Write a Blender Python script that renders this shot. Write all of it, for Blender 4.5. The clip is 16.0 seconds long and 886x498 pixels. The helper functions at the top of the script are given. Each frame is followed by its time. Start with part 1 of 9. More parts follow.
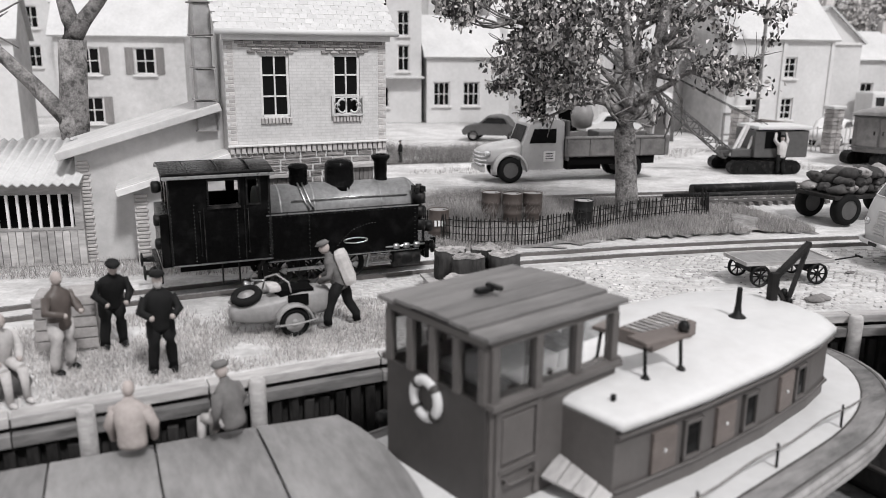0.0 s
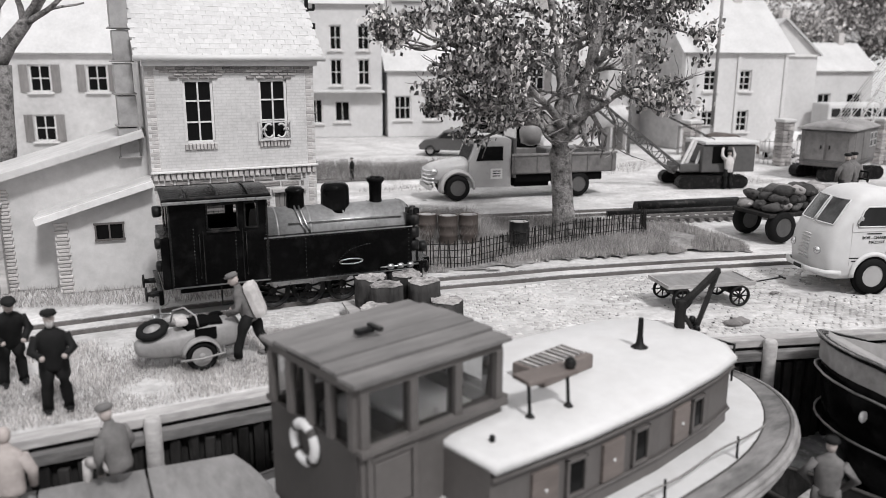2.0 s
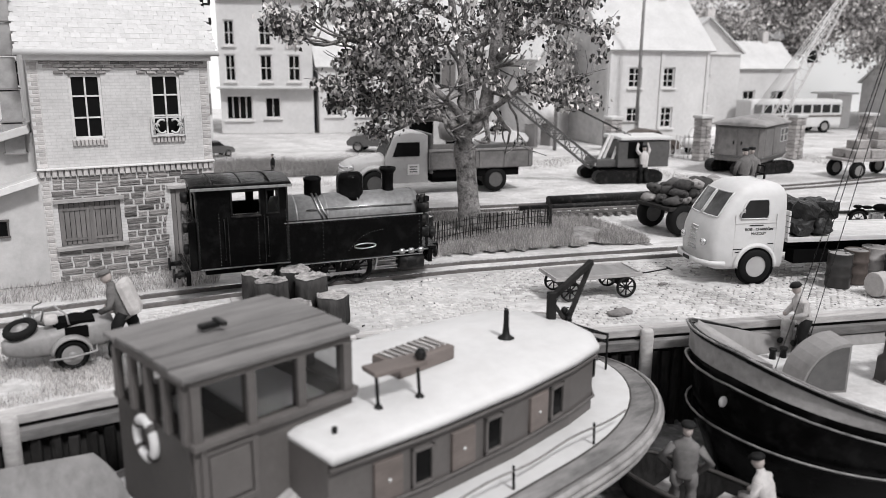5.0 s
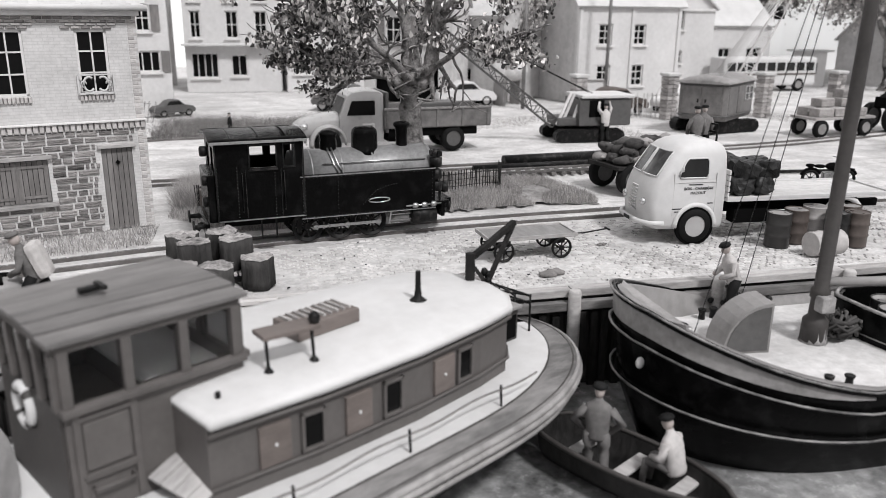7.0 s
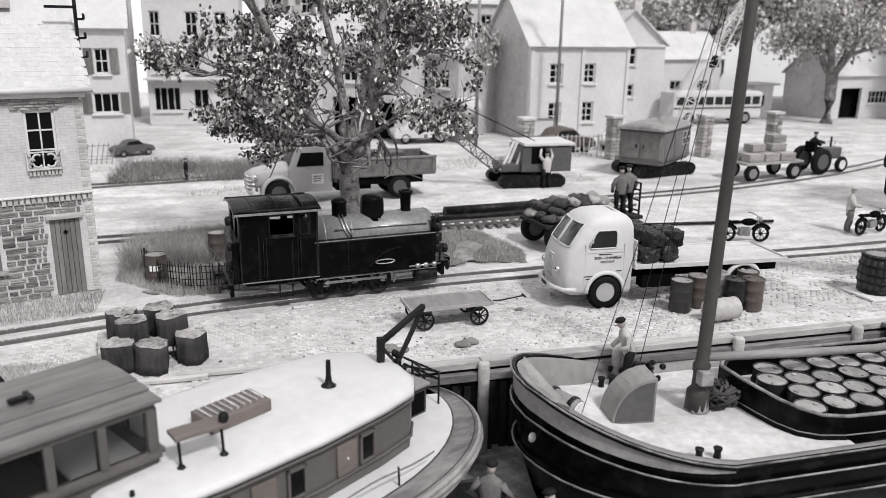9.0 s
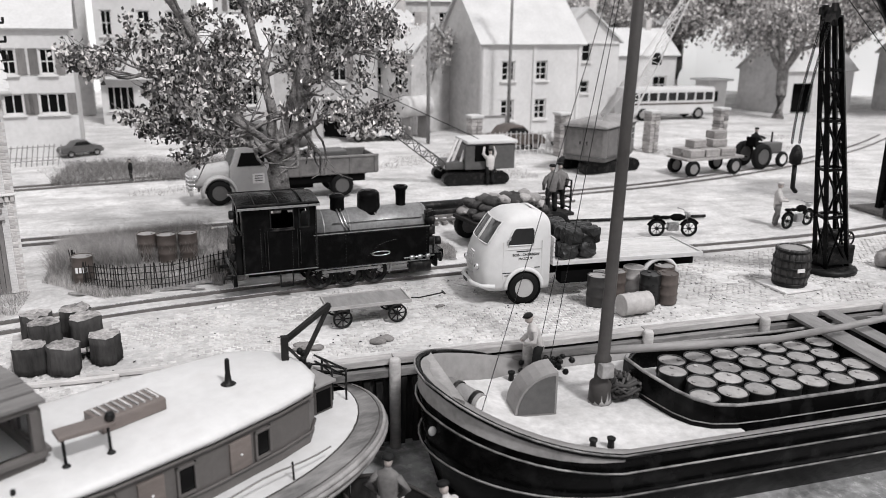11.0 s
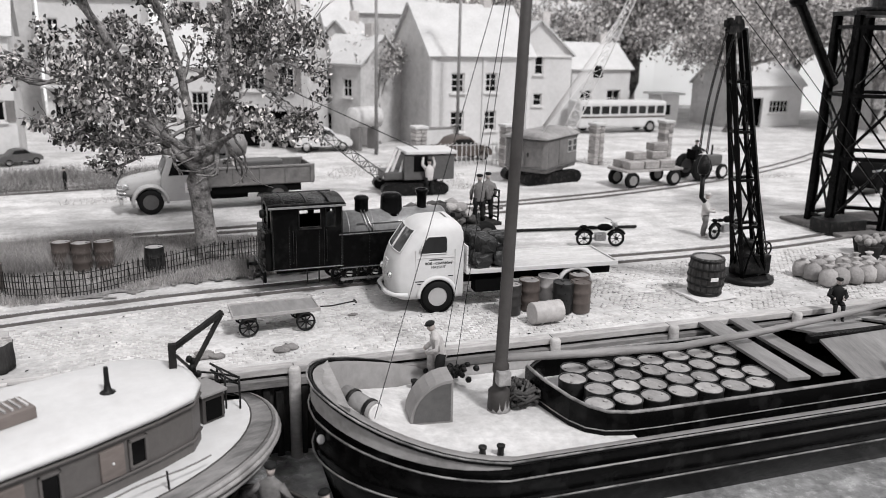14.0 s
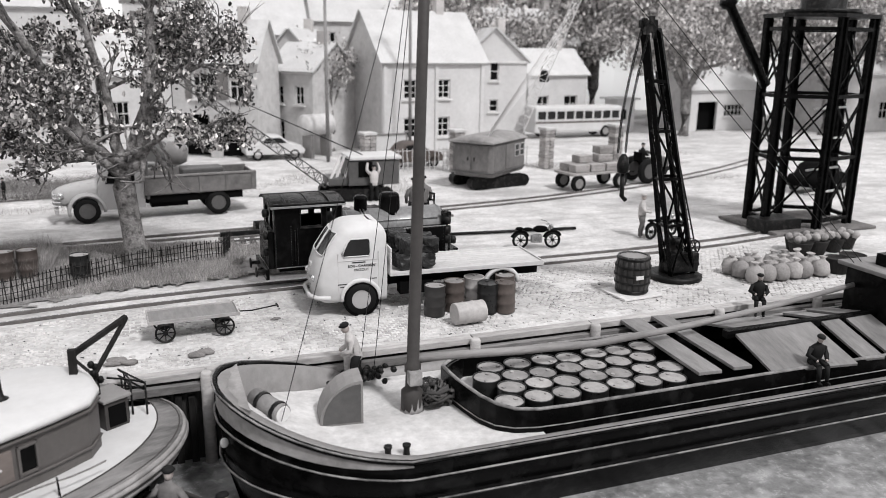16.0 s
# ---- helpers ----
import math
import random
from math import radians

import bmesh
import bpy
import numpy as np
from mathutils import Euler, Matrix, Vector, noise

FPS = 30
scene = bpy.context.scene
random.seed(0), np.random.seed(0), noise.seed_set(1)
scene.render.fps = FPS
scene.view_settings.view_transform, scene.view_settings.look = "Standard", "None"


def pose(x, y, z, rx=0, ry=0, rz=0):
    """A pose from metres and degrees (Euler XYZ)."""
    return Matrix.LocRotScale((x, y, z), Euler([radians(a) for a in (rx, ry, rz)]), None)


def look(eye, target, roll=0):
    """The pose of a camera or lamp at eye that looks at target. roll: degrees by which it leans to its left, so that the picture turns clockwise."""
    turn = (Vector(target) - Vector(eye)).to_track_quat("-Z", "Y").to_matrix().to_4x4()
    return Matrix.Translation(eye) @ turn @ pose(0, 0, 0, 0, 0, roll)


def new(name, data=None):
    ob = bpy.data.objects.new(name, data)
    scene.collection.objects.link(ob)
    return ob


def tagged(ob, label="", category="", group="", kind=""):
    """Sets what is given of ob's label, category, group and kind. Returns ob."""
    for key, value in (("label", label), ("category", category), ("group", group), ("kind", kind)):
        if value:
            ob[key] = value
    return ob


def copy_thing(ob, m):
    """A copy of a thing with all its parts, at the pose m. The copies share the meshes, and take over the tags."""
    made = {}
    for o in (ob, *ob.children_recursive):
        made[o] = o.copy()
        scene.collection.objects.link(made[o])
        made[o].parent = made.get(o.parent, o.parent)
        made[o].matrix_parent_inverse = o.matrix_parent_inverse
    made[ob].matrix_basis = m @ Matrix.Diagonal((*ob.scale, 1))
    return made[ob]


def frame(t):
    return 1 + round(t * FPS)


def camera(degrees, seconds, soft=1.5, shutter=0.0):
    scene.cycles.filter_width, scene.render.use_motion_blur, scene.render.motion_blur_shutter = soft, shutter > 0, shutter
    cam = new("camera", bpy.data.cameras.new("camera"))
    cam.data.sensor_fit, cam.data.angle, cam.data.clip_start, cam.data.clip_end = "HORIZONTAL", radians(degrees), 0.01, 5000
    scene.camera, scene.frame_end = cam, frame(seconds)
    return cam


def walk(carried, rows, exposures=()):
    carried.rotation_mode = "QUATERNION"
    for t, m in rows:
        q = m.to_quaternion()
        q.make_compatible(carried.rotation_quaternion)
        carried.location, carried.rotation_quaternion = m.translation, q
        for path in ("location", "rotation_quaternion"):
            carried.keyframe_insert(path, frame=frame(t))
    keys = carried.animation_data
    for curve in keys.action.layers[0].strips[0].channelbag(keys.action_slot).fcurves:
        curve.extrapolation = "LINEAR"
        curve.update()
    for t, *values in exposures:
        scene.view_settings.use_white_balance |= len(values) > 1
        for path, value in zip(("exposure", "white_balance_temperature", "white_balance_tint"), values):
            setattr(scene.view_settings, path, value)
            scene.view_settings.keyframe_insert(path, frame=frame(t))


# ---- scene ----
# The whole layout is modelled in layout units; S turns one unit into metres (0e gauge, 16.5 mm track).
S = 0.0275
cam = camera(58.7, 16.0, soft=0.5)
cam.data.dof.use_dof, cam.data.dof.focus_distance, cam.data.dof.aperture_fstop = True, 0.46, 17.0
PATH = [
    (0, (-8.029, -11.554, 4.131), (-7.805, -9.627, 3.645), 0.5),
    (0.5, (-7.85, -11.535, 4.073), (-7.615, -9.609, 3.59), 0.5),
    (1, (-7.511, -11.562, 4.102), (-7.257, -9.634, 3.634), 0.6),
    (1.5, (-7.352, -11.507, 4.218), (-7.092, -9.579, 3.754), 0.7),
    (2, (-6.961, -11.542, 4.447), (-6.688, -9.617, 3.981), 0.2),
    (2.5, (-6.655, -11.58, 4.416), (-6.367, -9.663, 3.924), 0.3),
    (3, (-6.449, -11.577, 4.37), (-6.131, -9.66, 3.897), 0.0),
    (3.5, (-6.375, -11.464, 4.279), (-6.05, -9.555, 3.776), 0.6),
    (4, (-6.23, -11.546, 4.37), (-5.888, -9.636, 3.883), 0.6),
    (4.2, (-6.147, -11.618, 4.36), (-5.789, -9.708, 3.888), 0.4),
    (6.3, (-5.275, -11.931, 4.59), (-4.869, -10.037, 4.093), 0.7),
    (6.5, (-5.145, -11.878, 4.509), (-4.771, -9.996, 3.946), 0.6),
    (7, (-4.792, -11.842, 4.4), (-4.377, -9.97, 3.829), 0.5),
    (7.5, (-4.648, -12.028, 4.9), (-4.198, -10.155, 4.362), 1.1),
    (8, (-4.444, -12.44, 5.508), (-3.978, -10.565, 4.99), 1.1),
    (8.5, (-4.206, -12.649, 5.758), (-3.735, -10.781, 5.222), 1.0),
    (9, (-3.995, -12.844, 5.914), (-3.519, -10.98, 5.365), 0.9),
    (9.5, (-3.85, -12.976, 5.988), (-3.367, -11.117, 5.43), 0.9),
    (10, (-3.518, -13.313, 6.135), (-3.015, -11.457, 5.585), 0.6),
    (10.2, (-3.36, -13.368, 6.129), (-2.851, -11.517, 5.569), 0.5),
    (12.3, (-2.26, -13.547, 5.957), (-1.705, -11.705, 5.412), 1.2),
    (12.5, (-2.166, -13.584, 5.948), (-1.613, -11.74, 5.407), 1.0),
    (13, (-1.984, -13.64, 5.982), (-1.421, -11.798, 5.443), 1.1),
    (13.5, (-1.846, -13.661, 5.962), (-1.28, -11.822, 5.414), 1.3),
    (14, (-1.547, -13.839, 5.995), (-0.955, -12.002, 5.469), 1.3),
    (14.5, (-1.3, -13.974, 6.001), (-0.697, -12.141, 5.476), 1.4),
    (15, (-1.096, -14.077, 5.997), (-0.485, -12.246, 5.474), 1.4),
    (15.5, (-0.85, -14.172, 5.924), (-0.216, -12.345, 5.415), 1.4),
    (16, (-0.42, -14.263, 5.866), (0.228, -12.439, 5.363), 0.8),
]
walk(cam, [(t, look([S * v for v in eye], [S * v for v in target], roll)) for t, eye, target, roll in PATH])

# ---- light: an exhibition hall, soft light from all round and a broad lamp row above ----
world = bpy.data.worlds.new("hall")
scene.world = world
world.use_nodes = True
wn = world.node_tree
wbg = wn.nodes["Background"]
wgeo = wn.nodes.new("ShaderNodeTexCoord")
wsep = wn.nodes.new("ShaderNodeSeparateXYZ")
wramp = wn.nodes.new("ShaderNodeValToRGB")
wn.links.new(wgeo.outputs["Generated"], wsep.inputs[0])
wn.links.new(wsep.outputs["Z"], wramp.inputs[0])
wn.links.new(wramp.outputs[0], wbg.inputs["Color"])
wramp.color_ramp.elements[0].position, wramp.color_ramp.elements[0].color = 0.0, (0.52, 0.511, 0.52, 1)
wramp.color_ramp.elements[1].position, wramp.color_ramp.elements[1].color = 1.0, (1.0, 0.985, 1.0, 1)
wbg.inputs["Strength"].default_value = 1.12
sun = new("hall_lamp", bpy.data.lights.new("hall_lamp", "SUN"))
sun.data.energy, sun.data.angle, sun.data.color = 3.3, radians(8), (1.0, 0.99, 1.0)
sun.matrix_world = look((1.5, -3.6, 5.0), (0, 0, 0))
scene.view_settings.exposure = -0.17

# ---- helpers ----


def P(x, y, z, rx=0, ry=0, rz=0):
    return pose(x * S, y * S, z * S, rx, ry, rz)


def material(name, colour, rough=0.7, metal=0.0, vary=0.18, grain=9.0, bump=0.25, stain=0.0, stain_colour=(0.05, 0.045, 0.04), per_piece=0.0, stretch=(1, 1, 1), bump_depth=0.05, spec=0.3):
    m = bpy.data.materials.new(name)
    m.use_nodes = True
    nt = m.node_tree
    n, l = nt.nodes, nt.links
    b = n["Principled BSDF"]
    b.inputs["Roughness"].default_value, b.inputs["Metallic"].default_value = rough, metal
    b.inputs["Specular IOR Level"].default_value = spec
    co = n.new("ShaderNodeTexCoord")
    mp = n.new("ShaderNodeMapping")
    mp.inputs["Scale"].default_value = [v / S for v in stretch]
    l.new(co.outputs["Object"], mp.inputs[0])
    oi = n.new("ShaderNodeObjectInfo")
    off = n.new("ShaderNodeVectorMath")
    off.operation = "MULTIPLY_ADD"
    comb = n.new("ShaderNodeCombineXYZ")
    for k in range(3):
        l.new(oi.outputs["Random"], comb.inputs[k])
    l.new(comb.outputs[0], off.inputs[0])
    off.inputs[1].default_value = (37.0, 21.0, 13.0)
    l.new(mp.outputs[0], off.inputs[2])
    fine = n.new("ShaderNodeTexNoise")
    fine.inputs["Scale"].default_value, fine.inputs["Detail"].default_value, fine.inputs["Roughness"].default_value = grain, 6, 0.65
    l.new(off.outputs[0], fine.inputs["Vector"])
    big = n.new("ShaderNodeTexNoise")
    big.inputs["Scale"].default_value, big.inputs["Detail"].default_value = grain * 0.13, 4
    l.new(off.outputs[0], big.inputs["Vector"])
    add = n.new("ShaderNodeMath")
    add.operation = "MULTIPLY_ADD"
    l.new(fine.outputs[0], add.inputs[0])
    add.inputs[1].default_value = 0.5
    half = n.new("ShaderNodeMath")
    half.operation = "MULTIPLY"
    l.new(big.outputs[0], half.inputs[0])
    half.inputs[1].default_value = 0.5
    l.new(half.outputs[0], add.inputs[2])
    ramp = n.new("ShaderNodeValToRGB")
    lo, hi = 1 - vary * 1.6, 1 + vary
    ramp.color_ramp.elements[0].position, ramp.color_ramp.elements[1].position = 0.3, 0.7
    ramp.color_ramp.elements[0].color = (*[max(0.002, c * lo) for c in colour], 1)
    ramp.color_ramp.elements[1].color = (*[min(0.95, c * hi) for c in colour], 1)
    l.new(add.outputs[0], ramp.inputs[0])
    last = ramp.outputs[0]
    if stain:
        st = n.new("ShaderNodeTexNoise")
        st.inputs["Scale"].default_value, st.inputs["Detail"].default_value = grain * 0.35, 5
        l.new(off.outputs[0], st.inputs["Vector"])
        sr = n.new("ShaderNodeMapRange")
        sr.inputs["From Min"].default_value, sr.inputs["From Max"].default_value = 0.52, 0.68
        sr.inputs["To Max"].default_value = stain
        l.new(st.outputs[0], sr.inputs["Value"])
        mix = n.new("ShaderNodeMixRGB")
        l.new(sr.outputs[0], mix.inputs[0])
        l.new(last, mix.inputs[1])
        mix.inputs[2].default_value = (*stain_colour, 1)
        last = mix.outputs[0]
    if per_piece:
        hsv = n.new("ShaderNodeHueSaturation")
        pr = n.new("ShaderNodeMapRange")
        pr.inputs["To Min"].default_value, pr.inputs["To Max"].default_value = 1 - per_piece, 1 + per_piece
        geo = n.new("ShaderNodeNewGeometry")
        both = n.new("ShaderNodeMath")
        both.operation = "ADD"
        l.new(oi.outputs["Random"], both.inputs[0])
        l.new(geo.outputs["Random Per Island"], both.inputs[1])
        fr = n.new("ShaderNodeMath")
        fr.operation = "FRACT"
        l.new(both.outputs[0], fr.inputs[0])
        l.new(fr.outputs[0], pr.inputs["Value"])
        l.new(pr.outputs[0], hsv.inputs["Value"])
        l.new(last, hsv.inputs["Color"])
        last = hsv.outputs[0]
    l.new(last, b.inputs["Base Color"])
    rr = n.new("ShaderNodeMapRange")
    rr.inputs["To Min"].default_value, rr.inputs["To Max"].default_value = max(0.03, rough - 0.12), min(1, rough + 0.12)
    l.new(fine.outputs[0], rr.inputs["Value"])
    l.new(rr.outputs[0], b.inputs["Roughness"])
    if bump:
        bp = n.new("ShaderNodeBump")
        bp.inputs["Strength"].default_value, bp.inputs["Distance"].default_value = bump, bump_depth * S
        l.new(add.outputs[0], bp.inputs["Height"])
        l.new(bp.outputs[0], b.inputs["Normal"])
    return m


def grey(v, warm=0.0):
    return (v * (1 + warm * 0.8), v, v * (1 - warm * 0.35))


M = {
    "ground": material("pale_sandy_ground", grey(0.57, 0.02), 0.95, vary=0.26, grain=8, bump=1.0, stain=0.5, stain_colour=grey(0.34, 0.04)),
    "yard": material("pale_yard_ground", grey(0.55, 0.03), 0.95, vary=0.2, grain=3, bump=0.5, stain=0.3, stain_colour=grey(0.3, 0.04)),
    "cobble": material("grey_cobble", grey(0.5, 0.03), 0.9, vary=0.3, grain=9, bump=0.8, per_piece=0.12, stain=0.4, stain_colour=grey(0.3, 0.04)),
    "grass": material("dry_grass", grey(0.38, 0.05), 0.9, vary=0.3, per_piece=0.45, bump=0),
    "palegrass": material("pale_dry_grass", grey(0.48, 0.05), 0.9, vary=0.3, per_piece=0.45, bump=0),
    "earth": material("dark_earth", grey(0.25, 0.04), 0.95, vary=0.5, grain=8, bump=0.9, stain=0.4),
    "water": material("murky_water", grey(0.27, 0.0), 0.25, vary=0.5, grain=5, bump=0.8, bump_depth=0.06, stain=0.45, stain_colour=grey(0.6)),
    "black": material("black_paint", grey(0.0025), 0.15, spec=0.06, vary=0.3, grain=11, bump=0.6, stain=0.25, stain_colour=grey(0.02)),
    "boiler": material("sooty_dark_grey_boiler", grey(0.21), 0.4, metal=0.2, vary=0.3, grain=12, bump=0.2),
    # bare steel parts, and the engine's painted edge highlights
    "steel": material("worn_steel_and_highlight", grey(0.45), 0.3, metal=0.9, vary=0.3, grain=20, bump=0.1),
    "iron": material("dark_iron", grey(0.010), 0.42, metal=0.1, spec=0.15, vary=0.4, grain=18, bump=0.4, stain=0.3, stain_colour=grey(0.09, 0.1)),
    "rail": material("rusty_rail", grey(0.16, 0.08), 0.5, metal=0.5, vary=0.3, grain=20, bump=0.2),
    "railtop": material("polished_rail_top", grey(0.6), 0.25, metal=0.9, vary=0.1, grain=20, bump=0.0),
    "sleeper": material("dark_sleeper_wood", grey(0.14, 0.06), 0.9, vary=0.4, grain=12, bump=0.6, per_piece=0.25),
    "planks": material("pale_weathered_planks", grey(0.42, 0.04), 0.85, vary=0.35, grain=10, bump=0.6, stretch=(0.25, 1, 1), per_piece=0.15, stain=0.3, stain_colour=grey(0.15, 0.05)),
    "pile": material("tarred_timber", grey(0.028, 0.06), 0.75, spec=0.15, vary=0.6, grain=12, bump=0.8, stretch=(1, 1, 0.3), per_piece=0.4),
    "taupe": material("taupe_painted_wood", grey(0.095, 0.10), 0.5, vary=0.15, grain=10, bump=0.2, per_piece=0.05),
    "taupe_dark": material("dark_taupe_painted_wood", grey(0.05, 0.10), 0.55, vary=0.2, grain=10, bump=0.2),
    "brown": material("brown_varnished_wood", grey(0.13, 0.22), 0.45, vary=0.25, grain=12, bump=0.3, stretch=(0.3, 1, 1)),
    "roofplank": material("dark_weathered_roof_planks", grey(0.15, 0.05), 0.6, vary=0.35, grain=10, bump=0.5, stretch=(0.2, 1, 1), per_piece=0.12),
    "white": material("white_paint", grey(0.56, 0.01), 0.5, vary=0.08, grain=5, bump=0.2, stain=0.3, stain_colour=grey(0.45, 0.04)),
    "offwhite": material("off_white_paint", grey(0.66, 0.02), 0.6, vary=0.12, grain=8, bump=0.2, stain=0.2, stain_colour=grey(0.35, 0.05)),
    "hull": material("black_hull_paint", grey(0.003), 0.2, spec=0.08, vary=0.4, grain=7, bump=0.3, stain=0.2, stain_colour=grey(0.05)),
    "hullgrey": material("grey_hull_paint", grey(0.29, 0.04), 0.5, vary=0.3, grain=7, bump=0.3, stain=0.4, stain_colour=grey(0.1, 0.06)),
    "plaster": material("pale_grey_plaster", grey(0.51, 0.02), 0.9, vary=0.16, grain=4, bump=0.3, stain=0.3, stain_colour=grey(0.36, 0.03)),
    "whitewash": material("white_rendered_wall", grey(0.58, 0.015), 0.9, vary=0.1, grain=5, bump=0.3, stain=0.15, stain_colour=grey(0.5, 0.03)),
    "greywall": material("grey_rendered_wall", grey(0.54, 0.02), 0.9, vary=0.18, grain=4, bump=0.3, stain=0.3, stain_colour=grey(0.25, 0.03)),
    "brickpale": material("pale_brick", grey(0.46, 0.05), 0.9, vary=0.2, grain=12, bump=0.4, per_piece=0.16),
    "brickdark": material("grey_brown_stone", grey(0.33, 0.06), 0.85, vary=0.4, grain=14, bump=0.8, per_piece=0.4),
    "mortar": material("pale_mortar", grey(0.58, 0.02), 0.95, vary=0.12, grain=14, bump=0.4),
    "slate": material("pale_slate_roof", grey(0.53, 0.01), 0.85, vary=0.12, grain=8, bump=0.3, per_piece=0.02),
    "shutter": material("grey_shutter_wood", grey(0.18, 0.06), 0.8, vary=0.3, grain=12, bump=0.5, stretch=(1, 1, 0.2), per_piece=0.15),
    # near black: painted shade in openings, and plain black parts
    "dark": material("near_black_shade_and_parts", grey(0.004), 0.9, spec=0.05, vary=0.2, grain=5, bump=0),
    "truckgrey": material("grey_truck_enamel", grey(0.36, 0.02), 0.3, vary=0.06, grain=6, bump=0.05, stain=0.15, stain_colour=grey(0.2, 0.05)),
    "darkgrey": material("dark_grey_enamel", grey(0.09, 0.03), 0.45, vary=0.2, grain=8, bump=0.15),
    "midgrey": material("mid_grey_enamel", grey(0.23, 0.04), 0.45, vary=0.15, grain=8, bump=0.15, stain=0.2),
    "rubber": material("black_rubber", grey(0.008), 0.7, spec=0.12, vary=0.3, grain=12, bump=0.3),
    "chrome": material("dull_chrome", grey(0.65), 0.2, metal=0.9, vary=0.1, grain=10, bump=0.05),
    "coal": material("coal", grey(0.02), 0.4, vary=0.6, grain=9, bump=0.9, per_piece=0.5),
    "sack": material("grey_sackcloth", grey(0.32, 0.05), 0.95, vary=0.25, grain=14, bump=0.6, per_piece=0.2),
    "darksack": material("dark_sacks", grey(0.07, 0.05), 0.9, vary=0.5, grain=10, bump=0.7, per_piece=0.4),
    "drum_red": material("brown_red_drum", grey(0.075, 0.26), 0.45, vary=0.25, grain=8, bump=0.2, stain=0.3),
    "drum_grey": material("dark_grey_drum", grey(0.032, 0.05), 0.4, vary=0.25, grain=8, bump=0.2, stain=0.3),
    "drum_black": material("black_drum", grey(0.016), 0.3, vary=0.3, grain=8, bump=0.2, stain=0.3, stain_colour=grey(0.06)),
    "drum_pale": material("pale_drum", grey(0.42, 0.05), 0.45, vary=0.2, grain=8, bump=0.2, stain=0.3, stain_colour=grey(0.2, 0.1)),
    "drum_top": material("grey_drum_lid", grey(0.31, 0.04), 0.45, vary=0.3, grain=7, bump=0.3, stain=0.4, stain_colour=grey(0.1, 0.08), per_piece=0.25),
    "bark": material("pale_plane_bark", grey(0.27, 0.05), 0.85, vary=0.6, grain=20, bump=1.0, stain=0.95, stain_colour=grey(0.06, 0.06), bump_depth=0.08),
    "log": material("dark_log_bark", grey(0.045, 0.05), 0.9, vary=0.6, grain=9, bump=1.0, stretch=(1, 1, 0.3)),
    "endgrain": material("pale_log_end", grey(0.38, 0.05), 0.9, vary=0.6, grain=12, bump=1.0, stain=0.8, stain_colour=grey(0.05), bump_depth=0.1),
    "rope": material("rope", grey(0.2, 0.06), 0.9, vary=0.3, grain=30, bump=0.3),
    "crate": material("pale_crate_wood", grey(0.33, 0.06), 0.85, vary=0.3, grain=10, bump=0.4, per_piece=0.15),
    "fig_dark": material("dark_cloth", grey(0.012), 0.7, spec=0.15, vary=0.4, grain=10, bump=0.3),
    "fig_mid": material("grey_cloth", grey(0.14, 0.05), 0.8, vary=0.3, grain=10, bump=0.3),
    "fig_tan": material("tan_cloth", grey(0.34, 0.14), 0.8, vary=0.25, grain=10, bump=0.3),
    "fig_pale": material("pale_cloth", grey(0.45, 0.05), 0.8, vary=0.25, grain=10, bump=0.3),
    "skin": material("painted_flesh", grey(0.35, 0.16), 0.6, vary=0.15, grain=12, bump=0.1),
    "lettering": material("black_lettering", grey(0.02), 0.6, vary=0.1, bump=0),
    "lettering_white": material("white_lettering", grey(0.75), 0.6, vary=0.1, bump=0),
}


def glass_material():
    m = bpy.data.materials.new("window_glass")
    m.use_nodes = True
    b = m.node_tree.nodes["Principled BSDF"]
    b.inputs["Base Color"].default_value = (0.9, 0.9, 0.9, 1)
    b.inputs["Roughness"].default_value = 0.03
    b.inputs["Transmission Weight"].default_value = 1.0
    b.inputs["IOR"].default_value = 1.25
    return m


M["glass"] = glass_material()
M["dusty_glass"] = glass_material()
# grey tint stands in for the shade inside the wheelhouse
M["dusty_glass"].node_tree.nodes["Principled BSDF"].inputs["Base Color"].default_value = (0.42, 0.42, 0.42, 1)
M["dark_glass"] = material("dark_window_glass", grey(0.006), 0.1, vary=0.1, bump=0, spec=0.1)


def brick_wall_material():
    """Pale painted brickwork: faint courses, too fine to be built."""
    m = material("pale_painted_brickwork", grey(0.58, 0.02), 0.9, vary=0.14, grain=10, bump=0.3, stain=0.2, stain_colour=grey(0.42, 0.03))
    n, l = m.node_tree.nodes, m.node_tree.links
    b = n["Principled BSDF"]
    base = b.inputs["Base Color"].links[0].from_socket
    co, mp, br, mix = n.new("ShaderNodeTexCoord"), n.new("ShaderNodeMapping"), n.new("ShaderNodeTexBrick"), n.new("ShaderNodeMixRGB")
    mp.inputs["Rotation"].default_value = (radians(-90), 0, 0)
    mp.inputs["Scale"].default_value = (1 / S, 1 / S, 1 / S)
    l.new(co.outputs["Object"], mp.inputs[0])
    l.new(mp.outputs[0], br.inputs["Vector"])
    br.inputs["Scale"].default_value = 1.0
    br.inputs["Brick Width"].default_value, br.inputs["Row Height"].default_value, br.inputs["Mortar Size"].default_value = 0.19, 0.062, 0.008
    br.inputs["Color1"].default_value, br.inputs["Color2"].default_value, br.inputs["Mortar"].default_value = (0.9, 0.9, 0.9, 1), (1, 1, 1, 1), (0.72, 0.72, 0.72, 1)
    mix.blend_type = "MULTIPLY"
    mix.inputs[0].default_value = 0.5
    l.new(base, mix.inputs[1])
    l.new(br.outputs["Color"], mix.inputs[2])
    l.new(mix.outputs[0], b.inputs["Base Color"])
    return m


M["brickwall"] = brick_wall_material()


